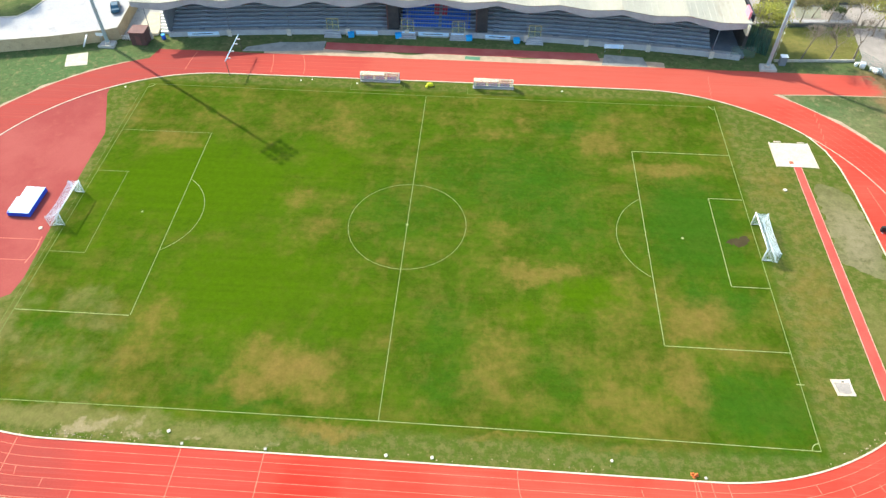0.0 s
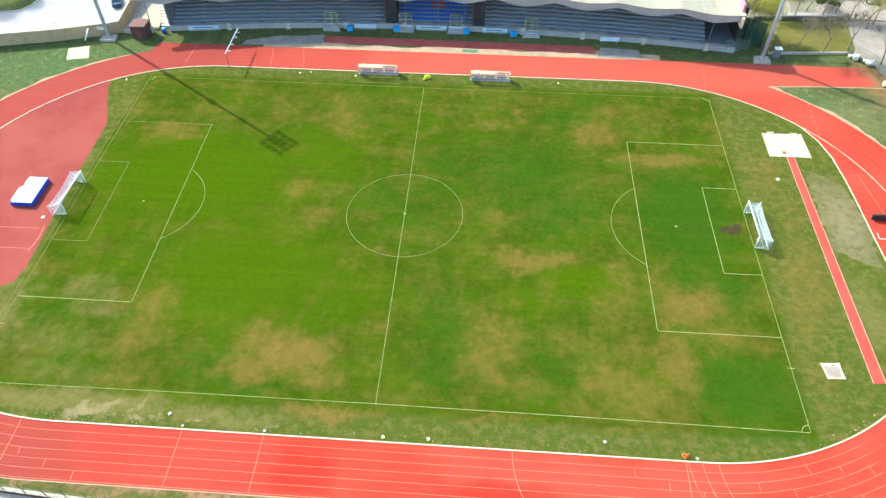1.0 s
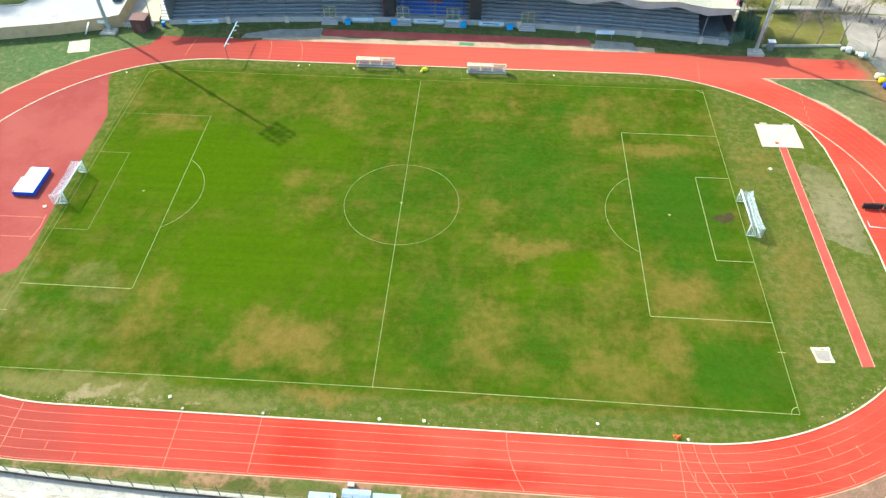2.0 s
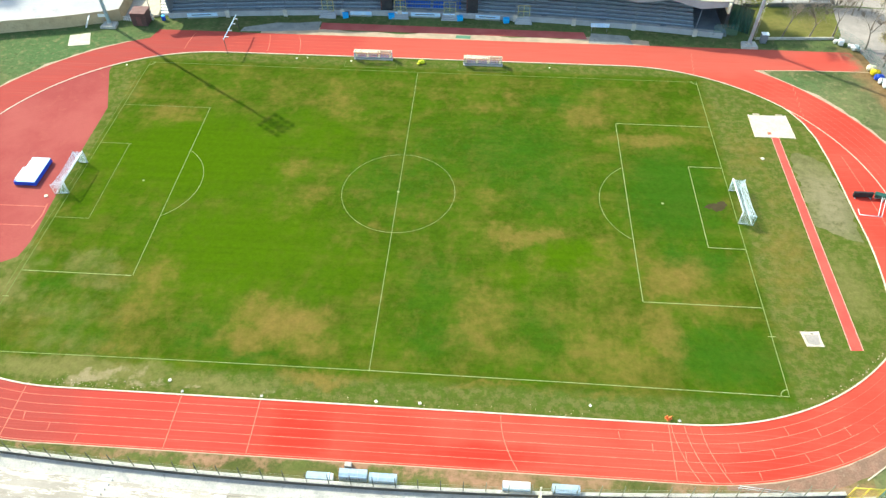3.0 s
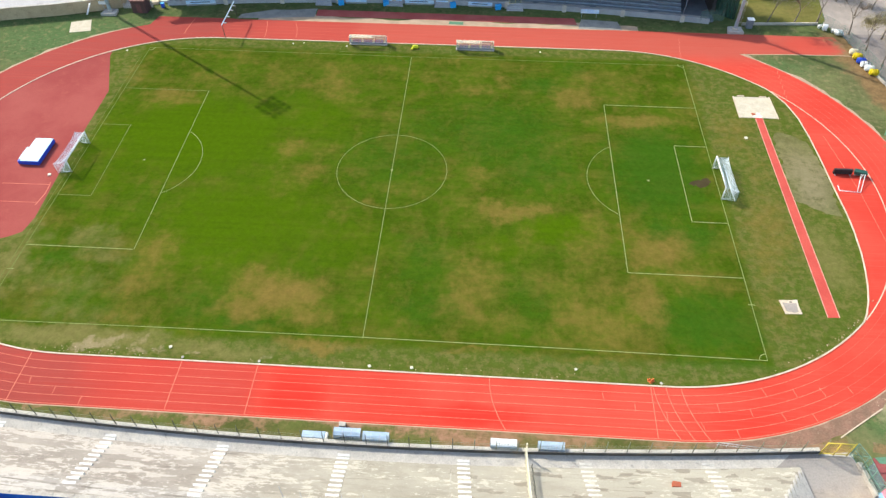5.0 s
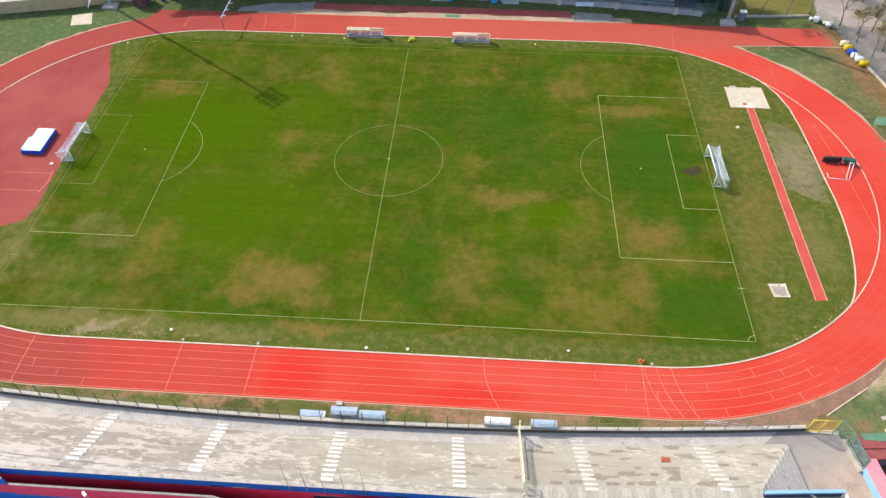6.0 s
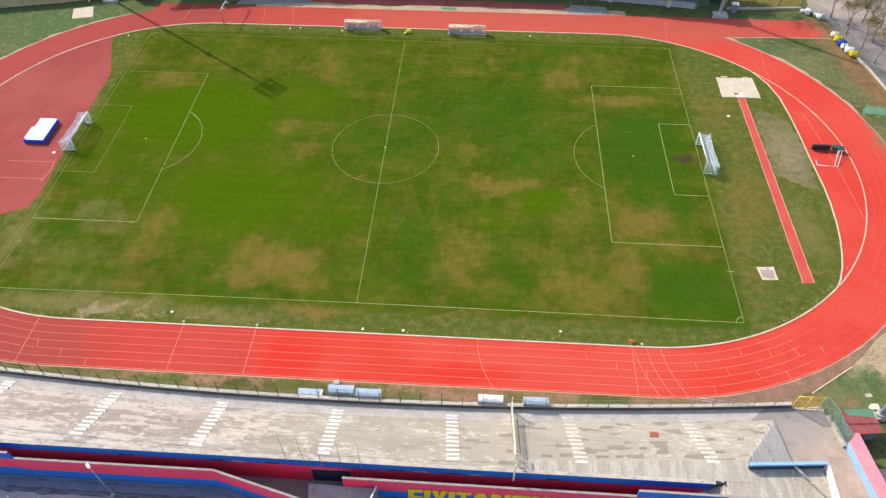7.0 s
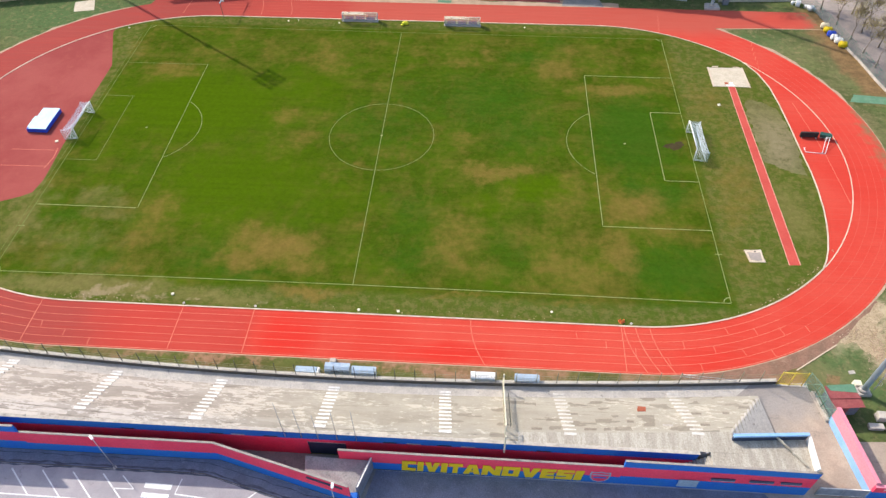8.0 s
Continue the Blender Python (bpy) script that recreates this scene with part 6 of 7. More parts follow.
for i, (x, y, h) in enumerate(((74.0, 66.5, 6.0), (80.0, 67.5, 6.5), (86.0, 67.0, 6.5), (90.5, 61.0, 8.0), (97.0, 58.0, 8.0), (105, 64, 9.0), (77.0, 65.5, 6.0), (83.0, 66.0, 6.5), (88.5, 65.0, 7.0), (92.5, 63.0, 7.5), (71.5, 65.5, 6.0))):
    tree(x, y, h, 61 + i, "half-bare tree with reddish twigs by the road", m_bud if i != 3 else m_leaf, 1800, 0.12, 0.5)
for i, (x, y) in enumerate(((83.0, 68.2), (84.4, 69.4), (83.6, 70.8), (85.6, 68.0))):
    tree(x, y, 2.2, 81 + i, "dense dark shrub beside the court", m_shrub, 700, 0.13, 0.7, 0.02, False)
for i, (x, y, h) in enumerate(((-92.0, 60.0, 6.0), (-97.0, 56.0, 7.0))):
    tree(x, y, h, 71 + i, "small green tree on the grass bed", m_shrub, 2500, 0.14, 0.6, 2.4)


# ---- open terrace on the near side ----
TOP, BACK, NROW, RUN = 5.3, -59.5, 10, 0.78
RISE = (5.3 - 0.45) / 9


def row_y(i, x):
    """The front edge of a terrace row, which follows the fence."""
    return fence_y(x) - 1.85 - RUN * i


terr = thing("open_terrace", "long open concrete terrace with flaking grey rows", "grandstand")
for i in range(NROW):
    z1 = 0.45 + i * RISE
    x1 = 53.2 - 6.2 * i / (NROW - 1)
    xs = [-64 + (x1 + 64) * k / 40 for k in range(41)]
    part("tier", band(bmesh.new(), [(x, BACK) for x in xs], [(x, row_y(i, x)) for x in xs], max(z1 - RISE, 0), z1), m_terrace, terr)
for k in range(18):
    i = k / 2
    xw, xn, xs_ = 53.2 - 6.2 * math.ceil(i) / 9, 53.2 - 6.2 * i / 9, 54.5 - 7.5 * i / 9
    ys = [-57.64 + (x - 46.8) * 0.078 for x in (xw, xs_)]
    part("end_step", slab([(xw + 0.002, ys[0]), (xs_, ys[1]), (xn + 0.02, row_y(i, xn)), (xw + 0.002, row_y(math.ceil(i), xn))], 0.03, 0.45 + i * RISE - 0.004), m_walk, terr, "pale worn end step")
part("top_deck", band(bmesh.new(), [(23 + k, BACK) for k in range(25)], [(23 + k, row_y(9.35, 23 + k)) for k in range(25)], TOP, TOP + 0.02), m_terrace_b, terr, "rough dark concrete top deck")
for k, (xb, xt) in enumerate(((-56.0, -56.0), (-42.6, -42.2), (-28.3, -27.8), (-14.4, -14.0), (0.15, 0.5), (14.3, 14.8), (28.55, 28.9), (42.8, 43.2))):
    y = row_y(0, xb)
    m_flight = m_step_worn if k > 5 else m_step_white
    st = part("stair_flight", cube(xb - 0.75, xb + 0.75, y, y + 0.34, 0.03, 0.23, 0.02), m_flight, terr, "white painted stair flight")
    part("step", cube(xb - 0.72, xb + 0.72, y + 0.55, y + 0.86, 0.03, 0.07, 0.01), m_flight, st)
    part("step", cube(xt - 0.70, xt + 0.70, row_y(9.75, xt), row_y(9.35, xt), TOP, TOP + 0.024, 0.005), m_flight, st)
    for i in range(1, NROW):
        x = xb + (xt - xb) * i / (NROW - 1)
        y, z = row_y(i, x), 0.45 + RISE * (i - 1)
        part("step", cube(x - 0.72, x + 0.72, y + 0.002, y + 0.37, z, z + RISE * 0.5, 0.015), m_flight, st)
for i in range(46):
    x = -62 + i * 2.35
    part("ledge_clamp", cube(x - 0.16, x + 0.16, BACK - 0.2, BACK + 0.02, TOP + 0.065, TOP + 0.13, 0.02), m_coping, terr)
for i in range(NROW):
    y = row_y(i, 12.9)
    part("joint", cube(12.82 + 0.03 * i, 12.98 + 0.03 * i, y - RUN + 0.01, y - 0.01, 0.45 + i * RISE, 0.456 + i * RISE), m_terrace_b, terr, "dark movement joint")
for x, i, half, m in ((44.4, 4, 0.6, m_repair), (43.1, 4, 0.3, m_repair), (44.6, 7, 0.55, m_repair), (47.9, 4, 0.4, m_repair), (31.3, 8, 0.7, m_repair), (33.2, 8, 0.4, m_repair),
                      (25.2, 8, 0.6, m_repair), (29.8, 7, 0.35, m_repair), (40.3, 7, 0.6, m_coping), (36.2, 6, 0.4, m_repair)):
    y, z = row_y(i, x), 0.45 + i * RISE
    part("repair_patch", cube(x - half, x + half, y - RUN * 0.85, y - RUN * 0.25, z, z + 0.012), m, terr, "dull cement repair")
setting("walkway", band(bmesh.new(), [(x, row_y(0.4, x)) for x in XN], [(x, fence_y(x)) for x in XN], 0, 0.03), m_walk, "pale grey concrete walkway behind the fence", "pavement")
setting("fence_coping", band(bmesh.new(), [(x, fence_y(x) - 0.02) for x in XN[:62]], [(x, fence_y(x) + 0.42) for x in XN[:62]], 0.622, 0.70), m_walk, "pale coping of the fence wall", "trim")
# moss and the wall's own shade are put into one dark colour
setting("front_kerb", band(bmesh.new(), [(x, fence_y(x) - 0.06) for x in XN[:62]], [(x, fence_y(x) + 0.38) for x in XN[:62]], 0, 0.62), m_moss_shade, "low concrete wall that carries the fence", "wall")

POST = 2.5526
fence = thing("pitch_fence", "dark steel fence of slim posts and wires", "fence")
for i in range(48):
    x = -63.62 + i * POST
    y = fence_y(x) + 0.08
    p = part("post", tube(rod((x, y, 0.6), (x, y, 2.5), 0.055, 0.05, 6), (x, y, 2.5), (x, y + 0.08, 3.0), 0.05, 0.038, 6), m_fence if i < 31 else m_pale_post, fence)
    if i < 47:
        x2 = x + POST
        y2 = fence_y(x2) + 0.08
        bm = bmesh.new()
        for z in (0.75, 1.1, 1.45, 1.8, 2.2):
            tube(bm, (x, y, z), (x2, y2, z), 0.015, 0.015, 3)
        for k in range(8):
            u = k / 8
            tube(bm, (x + POST * u, y + (y2 - y) * u, 0.65), (x + POST * u, y + (y2 - y) * u, 2.2), 0.006, 0.006, 3)
        tagged(part("wire_panel", bm, m_pale_post, fence), kind="stuff")

# wall behind the terrace: blue above, crimson below
bw = thing("terrace_back_wall", "tall blue and crimson painted wall behind the terrace", "wall")
part("blue_band", cube(-64.0, 42.9, BACK - 0.30, BACK, 3.75, TOP - 0.02), m_blue_wall, bw)
part("red_band", cube(-64.0, -1.1, BACK - 0.28, BACK, 0, 3.745), m_red_wall, bw)
part("red_band", cube(3.4, 42.9, BACK - 0.28, BACK, 0, 3.745), m_red_wall, bw)
part("red_band", cube(-1.1, 3.4, BACK - 0.28, BACK, 3.1, 3.745), m_red_wall, bw)
# solid panel, the shade inside the entrance put into its colour
part("doorway", cube(-1.09, 3.39, BACK - 0.2, BACK + 0.3, 0.03, 2.89), m_blue_shade, bw, "solid panel with the entrance's shade in its colour")
part("lintel", cube(-1.1, 3.4, BACK - 0.26, BACK - 0.02, 2.9, 3.096), m_coping, bw)
part("coping", cube(-64.0, 43.0, BACK - 0.40, BACK + 0.02, TOP - 0.016, TOP + 0.06, 0.015), m_coping, bw, "pale stone coping")
for i, x in enumerate((-9.0, -5.2, 8.6, 11.3, 14.8, -11.5, 17.5, 26.0, -22.0)):
    part("vent", cube(x - 0.8, x + 0.8, BACK - 0.33, BACK - 0.305, 3.85, 4.05), m_dark if i % 3 else m_coping, bw, "narrow wall vent")
for k, (x, h) in enumerate(((-3.4, 7.6), (-1.5, 6.4), (0.4, 5.4), (2.6, 6.6), (4.8, 6.8))):
    t = thing("flagpole", "thin bare grey flagpole on the terrace wall", "flagpole", (x, BACK - 0.42, 4.2), group="flagpoles on the terrace")
    part("pole", rod((0, 0, 0), (-0.05, 0, h), 0.045, 0.025, 6), m_steel, t)
    part("bracket", cube(-0.06, 0.06, -0.02, 0.14, 0.3, 0.4), m_steel, t)

# outer wall on the parking side
PW = -61.2
outer = thing("outer_wall", "outer wall painted crimson above and blue below", "wall")


def wall_run(a, b, bands, thick=0.22, cap=True):
    """A straight wall of painted bands from a to b."""
    a, b = Vector(a), Vector(b)
    n = Vector((-(b - a).y, (b - a).x)).normalized() * thick
    pts = [(a.x, a.y), (b.x, b.y), (b.x + n.x, b.y + n.y), (a.x + n.x, a.y + n.y)]
    for z0, z1, m, name in bands:
        part(name, slab(pts, z0, z1), m, outer)
    if cap:
        q = n * 0.08
        pts = [(a.x - q.x, a.y - q.y), (b.x - q.x, b.y - q.y), (b.x + n.x * 1.05, b.y + n.y * 1.05), (a.x + n.x * 1.05, a.y + n.y * 1.05)]
        part("coping", slab(pts, bands[0][1] + 0.003, bands[0][1] + 0.09), m_wall_cap, outer, "dull stone coping")


LOWB = ((1.7, 4.1, m_red_wall, "red_band"), (0.0, 1.697, m_blue_wall, "blue_band"))
HIGHB = ((4.2, 5.5, m_blue_wall, "blue_band"), (2.0, 4.197, m_red_wall, "red_band"), (0.0, 1.997, m_blue_wall, "blue_band"))
wall_run((-70.0, PW - 0.1), (-34.4, PW), HIGHB)
wall_run((-34.39, PW), (-11.6, PW), LOWB)
wall_run((-11.6, PW), (4.6, PW - 4.2), LOWB)
wall_run((2.8, PW), (34.7, PW - 0.1), LOWB)
wall_run((34.71, PW - 0.1), (55.6, PW - 0.25), HIGHB)
part("pier", slab([(4.62, PW - 4.3), (5.35, PW - 4.3), (5.4, PW - 3.62), (4.62, PW - 3.7)], 0, 1.65), m_blue_wall, outer, "blue gate pier")
# flat strip on the wall face, coloured like the shade in a slot
part("slot", slab([(-0.3, PW - 3.00), (3.9, PW - 4.09), (3.9, PW - 4.05), (-0.3, PW - 2.96)], 3.1, 3.55), m_blue_shade, outer, "flat strip with a slot's shade in its colour")
setting("passage", slab([(-64, PW + 0.24), (-11.6, PW + 0.24), (4.6, PW - 3.9), (6, PW - 3.7), (7, PW + 0.2), (44, PW + 0.2), (44, BACK - 0.3), (-64, BACK - 0.3)], 0, 0.025), m_dull_paving, "concrete passage behind the terrace", "pavement")
landing = thing("entrance_landing", "grey sloping concrete landing inside the entrance", "landing", (0, 0, 0))
bm = bmesh.new()
top = [(-1.2, PW + 0.1, 2.2), (2.75, PW - 0.02, 2.2), (6.35, PW - 0.05, 2.2), (5.2, PW - 3.6, 1.6), (3.5, PW - 3.75, 1.6), (-0.8, PW - 2.4, 1.8)]
vs = [bm.verts.new(p) for p in top] + [bm.verts.new((p[0], p[1], 0.03)) for p in top]
n = len(top)
bm.faces.new(vs[:n])
bm.faces.new(vs[n:][::-1])
for i in range(n):
    bm.faces.new((vs[i], vs[n + i], vs[n + (i + 1) % n], vs[(i + 1) % n]))
bmesh.ops.recalc_face_normals(bm, faces=bm.faces)
part("slab", bm, m_cool_slab, landing)
# the dark colour stands for the shadow beside the landing
part("side_wall", slab([(6.36, PW - 0.05), (6.6, PW - 0.05), (5.5, PW - 3.6), (5.25, PW - 3.6)], 0.03, 2.9), m_asphalt_shade, landing, "side wall with shade put in its dark colour")
part("side_coping", slab([(6.46, PW - 0.06), (6.62, PW - 0.06), (5.52, PW - 3.62), (5.36, PW - 3.62)], 2.904, 2.98), m_step_white, landing, "white coping")

# lettering and crest on the outer wall
def plate(bm, pts, y0, y1):
    """A flat block over an outline in the wall's plane."""
    front, rear = [bm.verts.new((x, y0, z)) for x, z in pts], [bm.verts.new((x, y1, z)) for x, z in pts]
    k = len(pts)
    for i in range(k):
        bm.faces.new((front[i], front[(i + 1) % k], rear[(i + 1) % k], rear[i]))
    bm.faces.new(front)
    bm.faces.new(rear[::-1])
    return bm


def bar(x0, x1, z0, z1):
    return [(x0, z0), (x1, z0), (x1, z1), (x0, z1)]


GLYPHS = {
    "C": [[(0, 0), (1, 0), (1, 0.28), (0.42, 0.28), (0.42, 0.72), (1, 0.72), (1, 1), (0, 1)]],
    "I": [bar(0, 1, 0, 1)],
    "V": [[(0.3, 0), (0.7, 0), (1, 1), (0.62, 1), (0.5, 0.42), (0.38, 1), (0, 1)]],
    "T": [[(0.31, 0), (0.69, 0), (0.69, 0.72), (1, 0.72), (1, 1), (0, 1), (0, 0.72), (0.31, 0.72)]],
    "A": [[(0, 0), (0.34, 0), (0.4, 0.2), (0.5, 0.2), (0.5, 0.4), (0.44, 0.4), (0.5, 0.7), (0.5, 1), (0.28, 1)], [(0.66, 0), (1, 0), (0.72, 1), (0.5, 1), (0.5, 0.7), (0.56, 0.4), (0.5, 0.4), (0.5, 0.2), (0.6, 0.2)]],
    "N": [[(0, 0), (0.33, 0), (0.33, 0.5), (0.64, 0), (1, 0), (1, 1), (0.67, 1), (0.67, 0.5), (0.36, 1), (0, 1)]],
    "O": [[(0, 0), (0.5, 0), (0.5, 0.27), (0.36, 0.27), (0.36, 0.73), (0.5, 0.73), (0.5, 1), (0, 1)], [(0.5, 0), (1, 0), (1, 1), (0.5, 1), (0.5, 0.73), (0.64, 0.73), (0.64, 0.27), (0.5, 0.27)]],
    "E": [[(0, 0), (1, 0), (1, 0.26), (0.42, 0.26), (0.42, 0.38), (0.92, 0.38), (0.92, 0.62), (0.42, 0.62), (0.42, 0.74), (1, 0.74), (1, 1), (0, 1)]],
    "S": [[(0, 0), (1, 0), (1, 0.62), (0.4, 0.62), (0.4, 0.75), (1, 0.75), (1, 1), (0, 1), (0, 0.38), (0.6, 0.38), (0.6, 0.25), (0, 0.25)]],
}
WORD = (("C", 25), ("I", 11), ("V", 26), ("I", 11), ("T", 24), ("A", 30), ("N", 33), ("O", 30), ("V", 32), ("E", 25), ("S", 29), ("I", 14))
x, unit = 9.9, (30.5 - 9.9) / (sum(w for c, w in WORD) + 2.4 * 11)
for c, w in WORD:
    bm = bmesh.new()
    for pts in GLYPHS[c]:
        plate(bm, [(x + w * unit * u + 0.16 * v, 0.34 + 2.35 * v) for u, v in pts], PW - 0.145, PW - 0.095)
    bmesh.ops.recalc_face_normals(bm, faces=bm.faces)
    part("letter", bm, m_yellow, outer, "yellow painted capital letter")
    x += (w + 2.4) * unit
SHIELD = [(0, -1.25), (0.55, -1.0), (0.85, -0.45), (0.95, 0.3), (0.9, 1.0), (0.45, 0.9), (0, 1.1), (-0.45, 0.9), (-0.9, 1.0), (-0.95, 0.3), (-0.85, -0.45), (-0.55, -1.0)]
for k, y, m, what in ((1.12, 0.10, m_grey_blue, "pale grey-blue crest border"), (0.94, 0.13, m_red_wall, "faded crimson crest field")):
    bm = plate(bmesh.new(), [(32.5 + 1.1 * k * u, 1.55 + k * v) for u, v in SHIELD], PW - y - 0.02, PW - y + 0.01)
    bmesh.ops.recalc_face_normals(bm, faces=bm.faces)
    part("crest", bm, m, outer, what)
part("crest_bar", cube(31.75, 33.25, PW - 0.175, PW - 0.152, 1.25, 1.55), m_blue_wall, outer, "blue bar of the crest")
part("crest_bar", cube(31.6, 33.4, PW - 0.175, PW - 0.152, 1.95, 2.2), m_grey_blue, outer, "grey-blue bar of the crest")
for x, half in ((45.8, 1.3), (50.0, 1.3), (53.2, 1.1)):
    part("louvre", cube(x - half, x + half, PW - 0.36, PW - 0.26, 2.75, 3.1), m_ink, outer, "narrow dark louvre")
    part("louvre_sill", cube(x - half, x + half, PW - 0.40, PW - 0.26, 2.68, 2.745), m_grey_blue, outer, "grey-blue louvre sill")
part("shutter", cube(41.2, 43.4, PW - 0.30, PW - 0.22, 0.6, 2.2), m_grey_blue, outer, "grey-blue metal shutter")

# deck at the end of the terrace
deck = thing("end_deck", "raised rough concrete deck at the terrace end", "deck")
part("floor_slab", cube(44.2, 54.9, PW + 0.1, BACK - 0.01, 0, TOP), m_terrace_b, deck)
part("floor_slab", slab([(47.01, BACK - 0.008), (54.9, BACK - 0.008), (54.9, -57.36), (47.01, -57.98)], 0, TOP - 0.01), m_terrace_b, deck)
for i in range(9):
    part("passage_step", cube(41.2 + 0.33 * i, 44.19, PW + 0.26, BACK - 0.31, 2.3 + 0.3 * i, 2.58 + 0.3 * i), m_terrace_b, deck, "worn concrete passage step")
# dark lower part, with the parapet's shade put into its blue
part("front_parapet", slab([(46.8, -57.96), (55.0, -57.32), (55.0, -57.04), (46.8, -57.68)], 0, 5.95), m_blue_shade, deck, "dark blue foot of the parapet, shade in its colour")
part("front_parapet", slab([(46.8, -57.965), (55.0, -57.325), (55.0, -57.04), (46.8, -57.68)], 5.952, 6.25), m_sky_wall, deck, "sky-blue painted parapet")
part("parapet_cap", slab([(46.76, -58.0), (55.12, -57.35), (55.12, -57.0), (46.76, -57.64)], 6.253, 6.33), m_sky_wall, deck, "faded sky-blue parapet cap")
part("side_parapet", slab([(54.92, PW - 0.02), (55.22, PW - 0.02), (55.30, -57.37), (55.02, -57.37)], 0, 6.2), m_step_white, deck, "white painted parapet")
# plain bar standing in for the stepped edge of a stair flight
part("step_edge_bar", cube(-0.08, 0.08, -4.0, 0, 0, 0.30, 0.02), m_terrace, deck, "pale sloping bar for the edge of a stair flight").matrix_basis = pose(51.6, -57.55, TOP + 0.45, 6, 0, 40)
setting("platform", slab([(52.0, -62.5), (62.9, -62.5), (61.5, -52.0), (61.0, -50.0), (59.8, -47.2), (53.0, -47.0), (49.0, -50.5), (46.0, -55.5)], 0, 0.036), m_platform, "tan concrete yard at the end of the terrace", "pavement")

div = thing("sector_fence", "cream panelled dividing fence running up the terrace", "fence", (21.55, 0, 0))
F0 = row_y(0, 21.9)
for i in range(-1, NROW + 1):
    y = F0 - RUN * i + RUN
    base = 0.03 if i <= 0 else min(0.45 + RISE * (i - 1), TOP)
    bm = bmesh.new()
    for k in range(4):
        a = base + 0.2 + k * 0.53
        for p, q in ((a, min(a + 0.5, base + 2.3)), (min(a + 0.5, base + 2.3), a)):
            tube(bm, (0, y - RUN + 0.04, p), (0, y, q), 0.024, 0.024, 4)
    part("panel", bm, m_cream, div, "cream steel lattice panel")
    part("post", cube(-0.07, 0.07, y - RUN - 0.03, y - RUN + 0.035, base, base + 2.4), m_cream, div)
    part("rail", cube(-0.05, 0.05, y - RUN + 0.036, y, base + 2.3, base + 2.4), m_cream, div)
part("end_post", cube(-0.09, 0.09, F0 + 2 * RUN + 0.01, F0 + 2 * RUN + 0.17, 0.03, 3.0), m_cream, div)
part("end_post", cube(-0.09, 0.09, BACK - 0.58, BACK - 0.42, 3.6, 7.4), m_cream, div)
mesh_side = thing("mesh_screen", "rusty mesh screen beside the dividing fence", "fence", (22.2, 0, 0))
for i in range(NROW - 1):
    y, base = row_y(i, 22.5) - 0.1, 0.45 + RISE * i
    bm = bmesh.new()
    tube(bm, (0, y, base), (0, y, base + 1.2), 0.03, 0.03, 4)
    tube(bm, (0, y, base + 1.2), (0, y - RUN, base + 1.2 + RISE), 0.025, 0.025, 4)
    tube(bm, (0, y, base + 0.7), (0, y - RUN, base + 0.7 + RISE), 0.02, 0.02, 4)
    part("rail", bm, m_fence, mesh_side)

brick = thing("red_box", "small red clay box lying on the terrace", "box", (38.0, row_y(4, 38.0) + 0.36, 0.45 + RISE * 3), -4)
part("box", cube(-0.42, 0.45, -0.3, 0.3, 0, 0.5, 0.04), m_brick_red, brick)
part("lid", cube(-0.46, 0.49, -0.32, 0.32, 0.5, 0.56, 0.02), m_brick_red, brick)


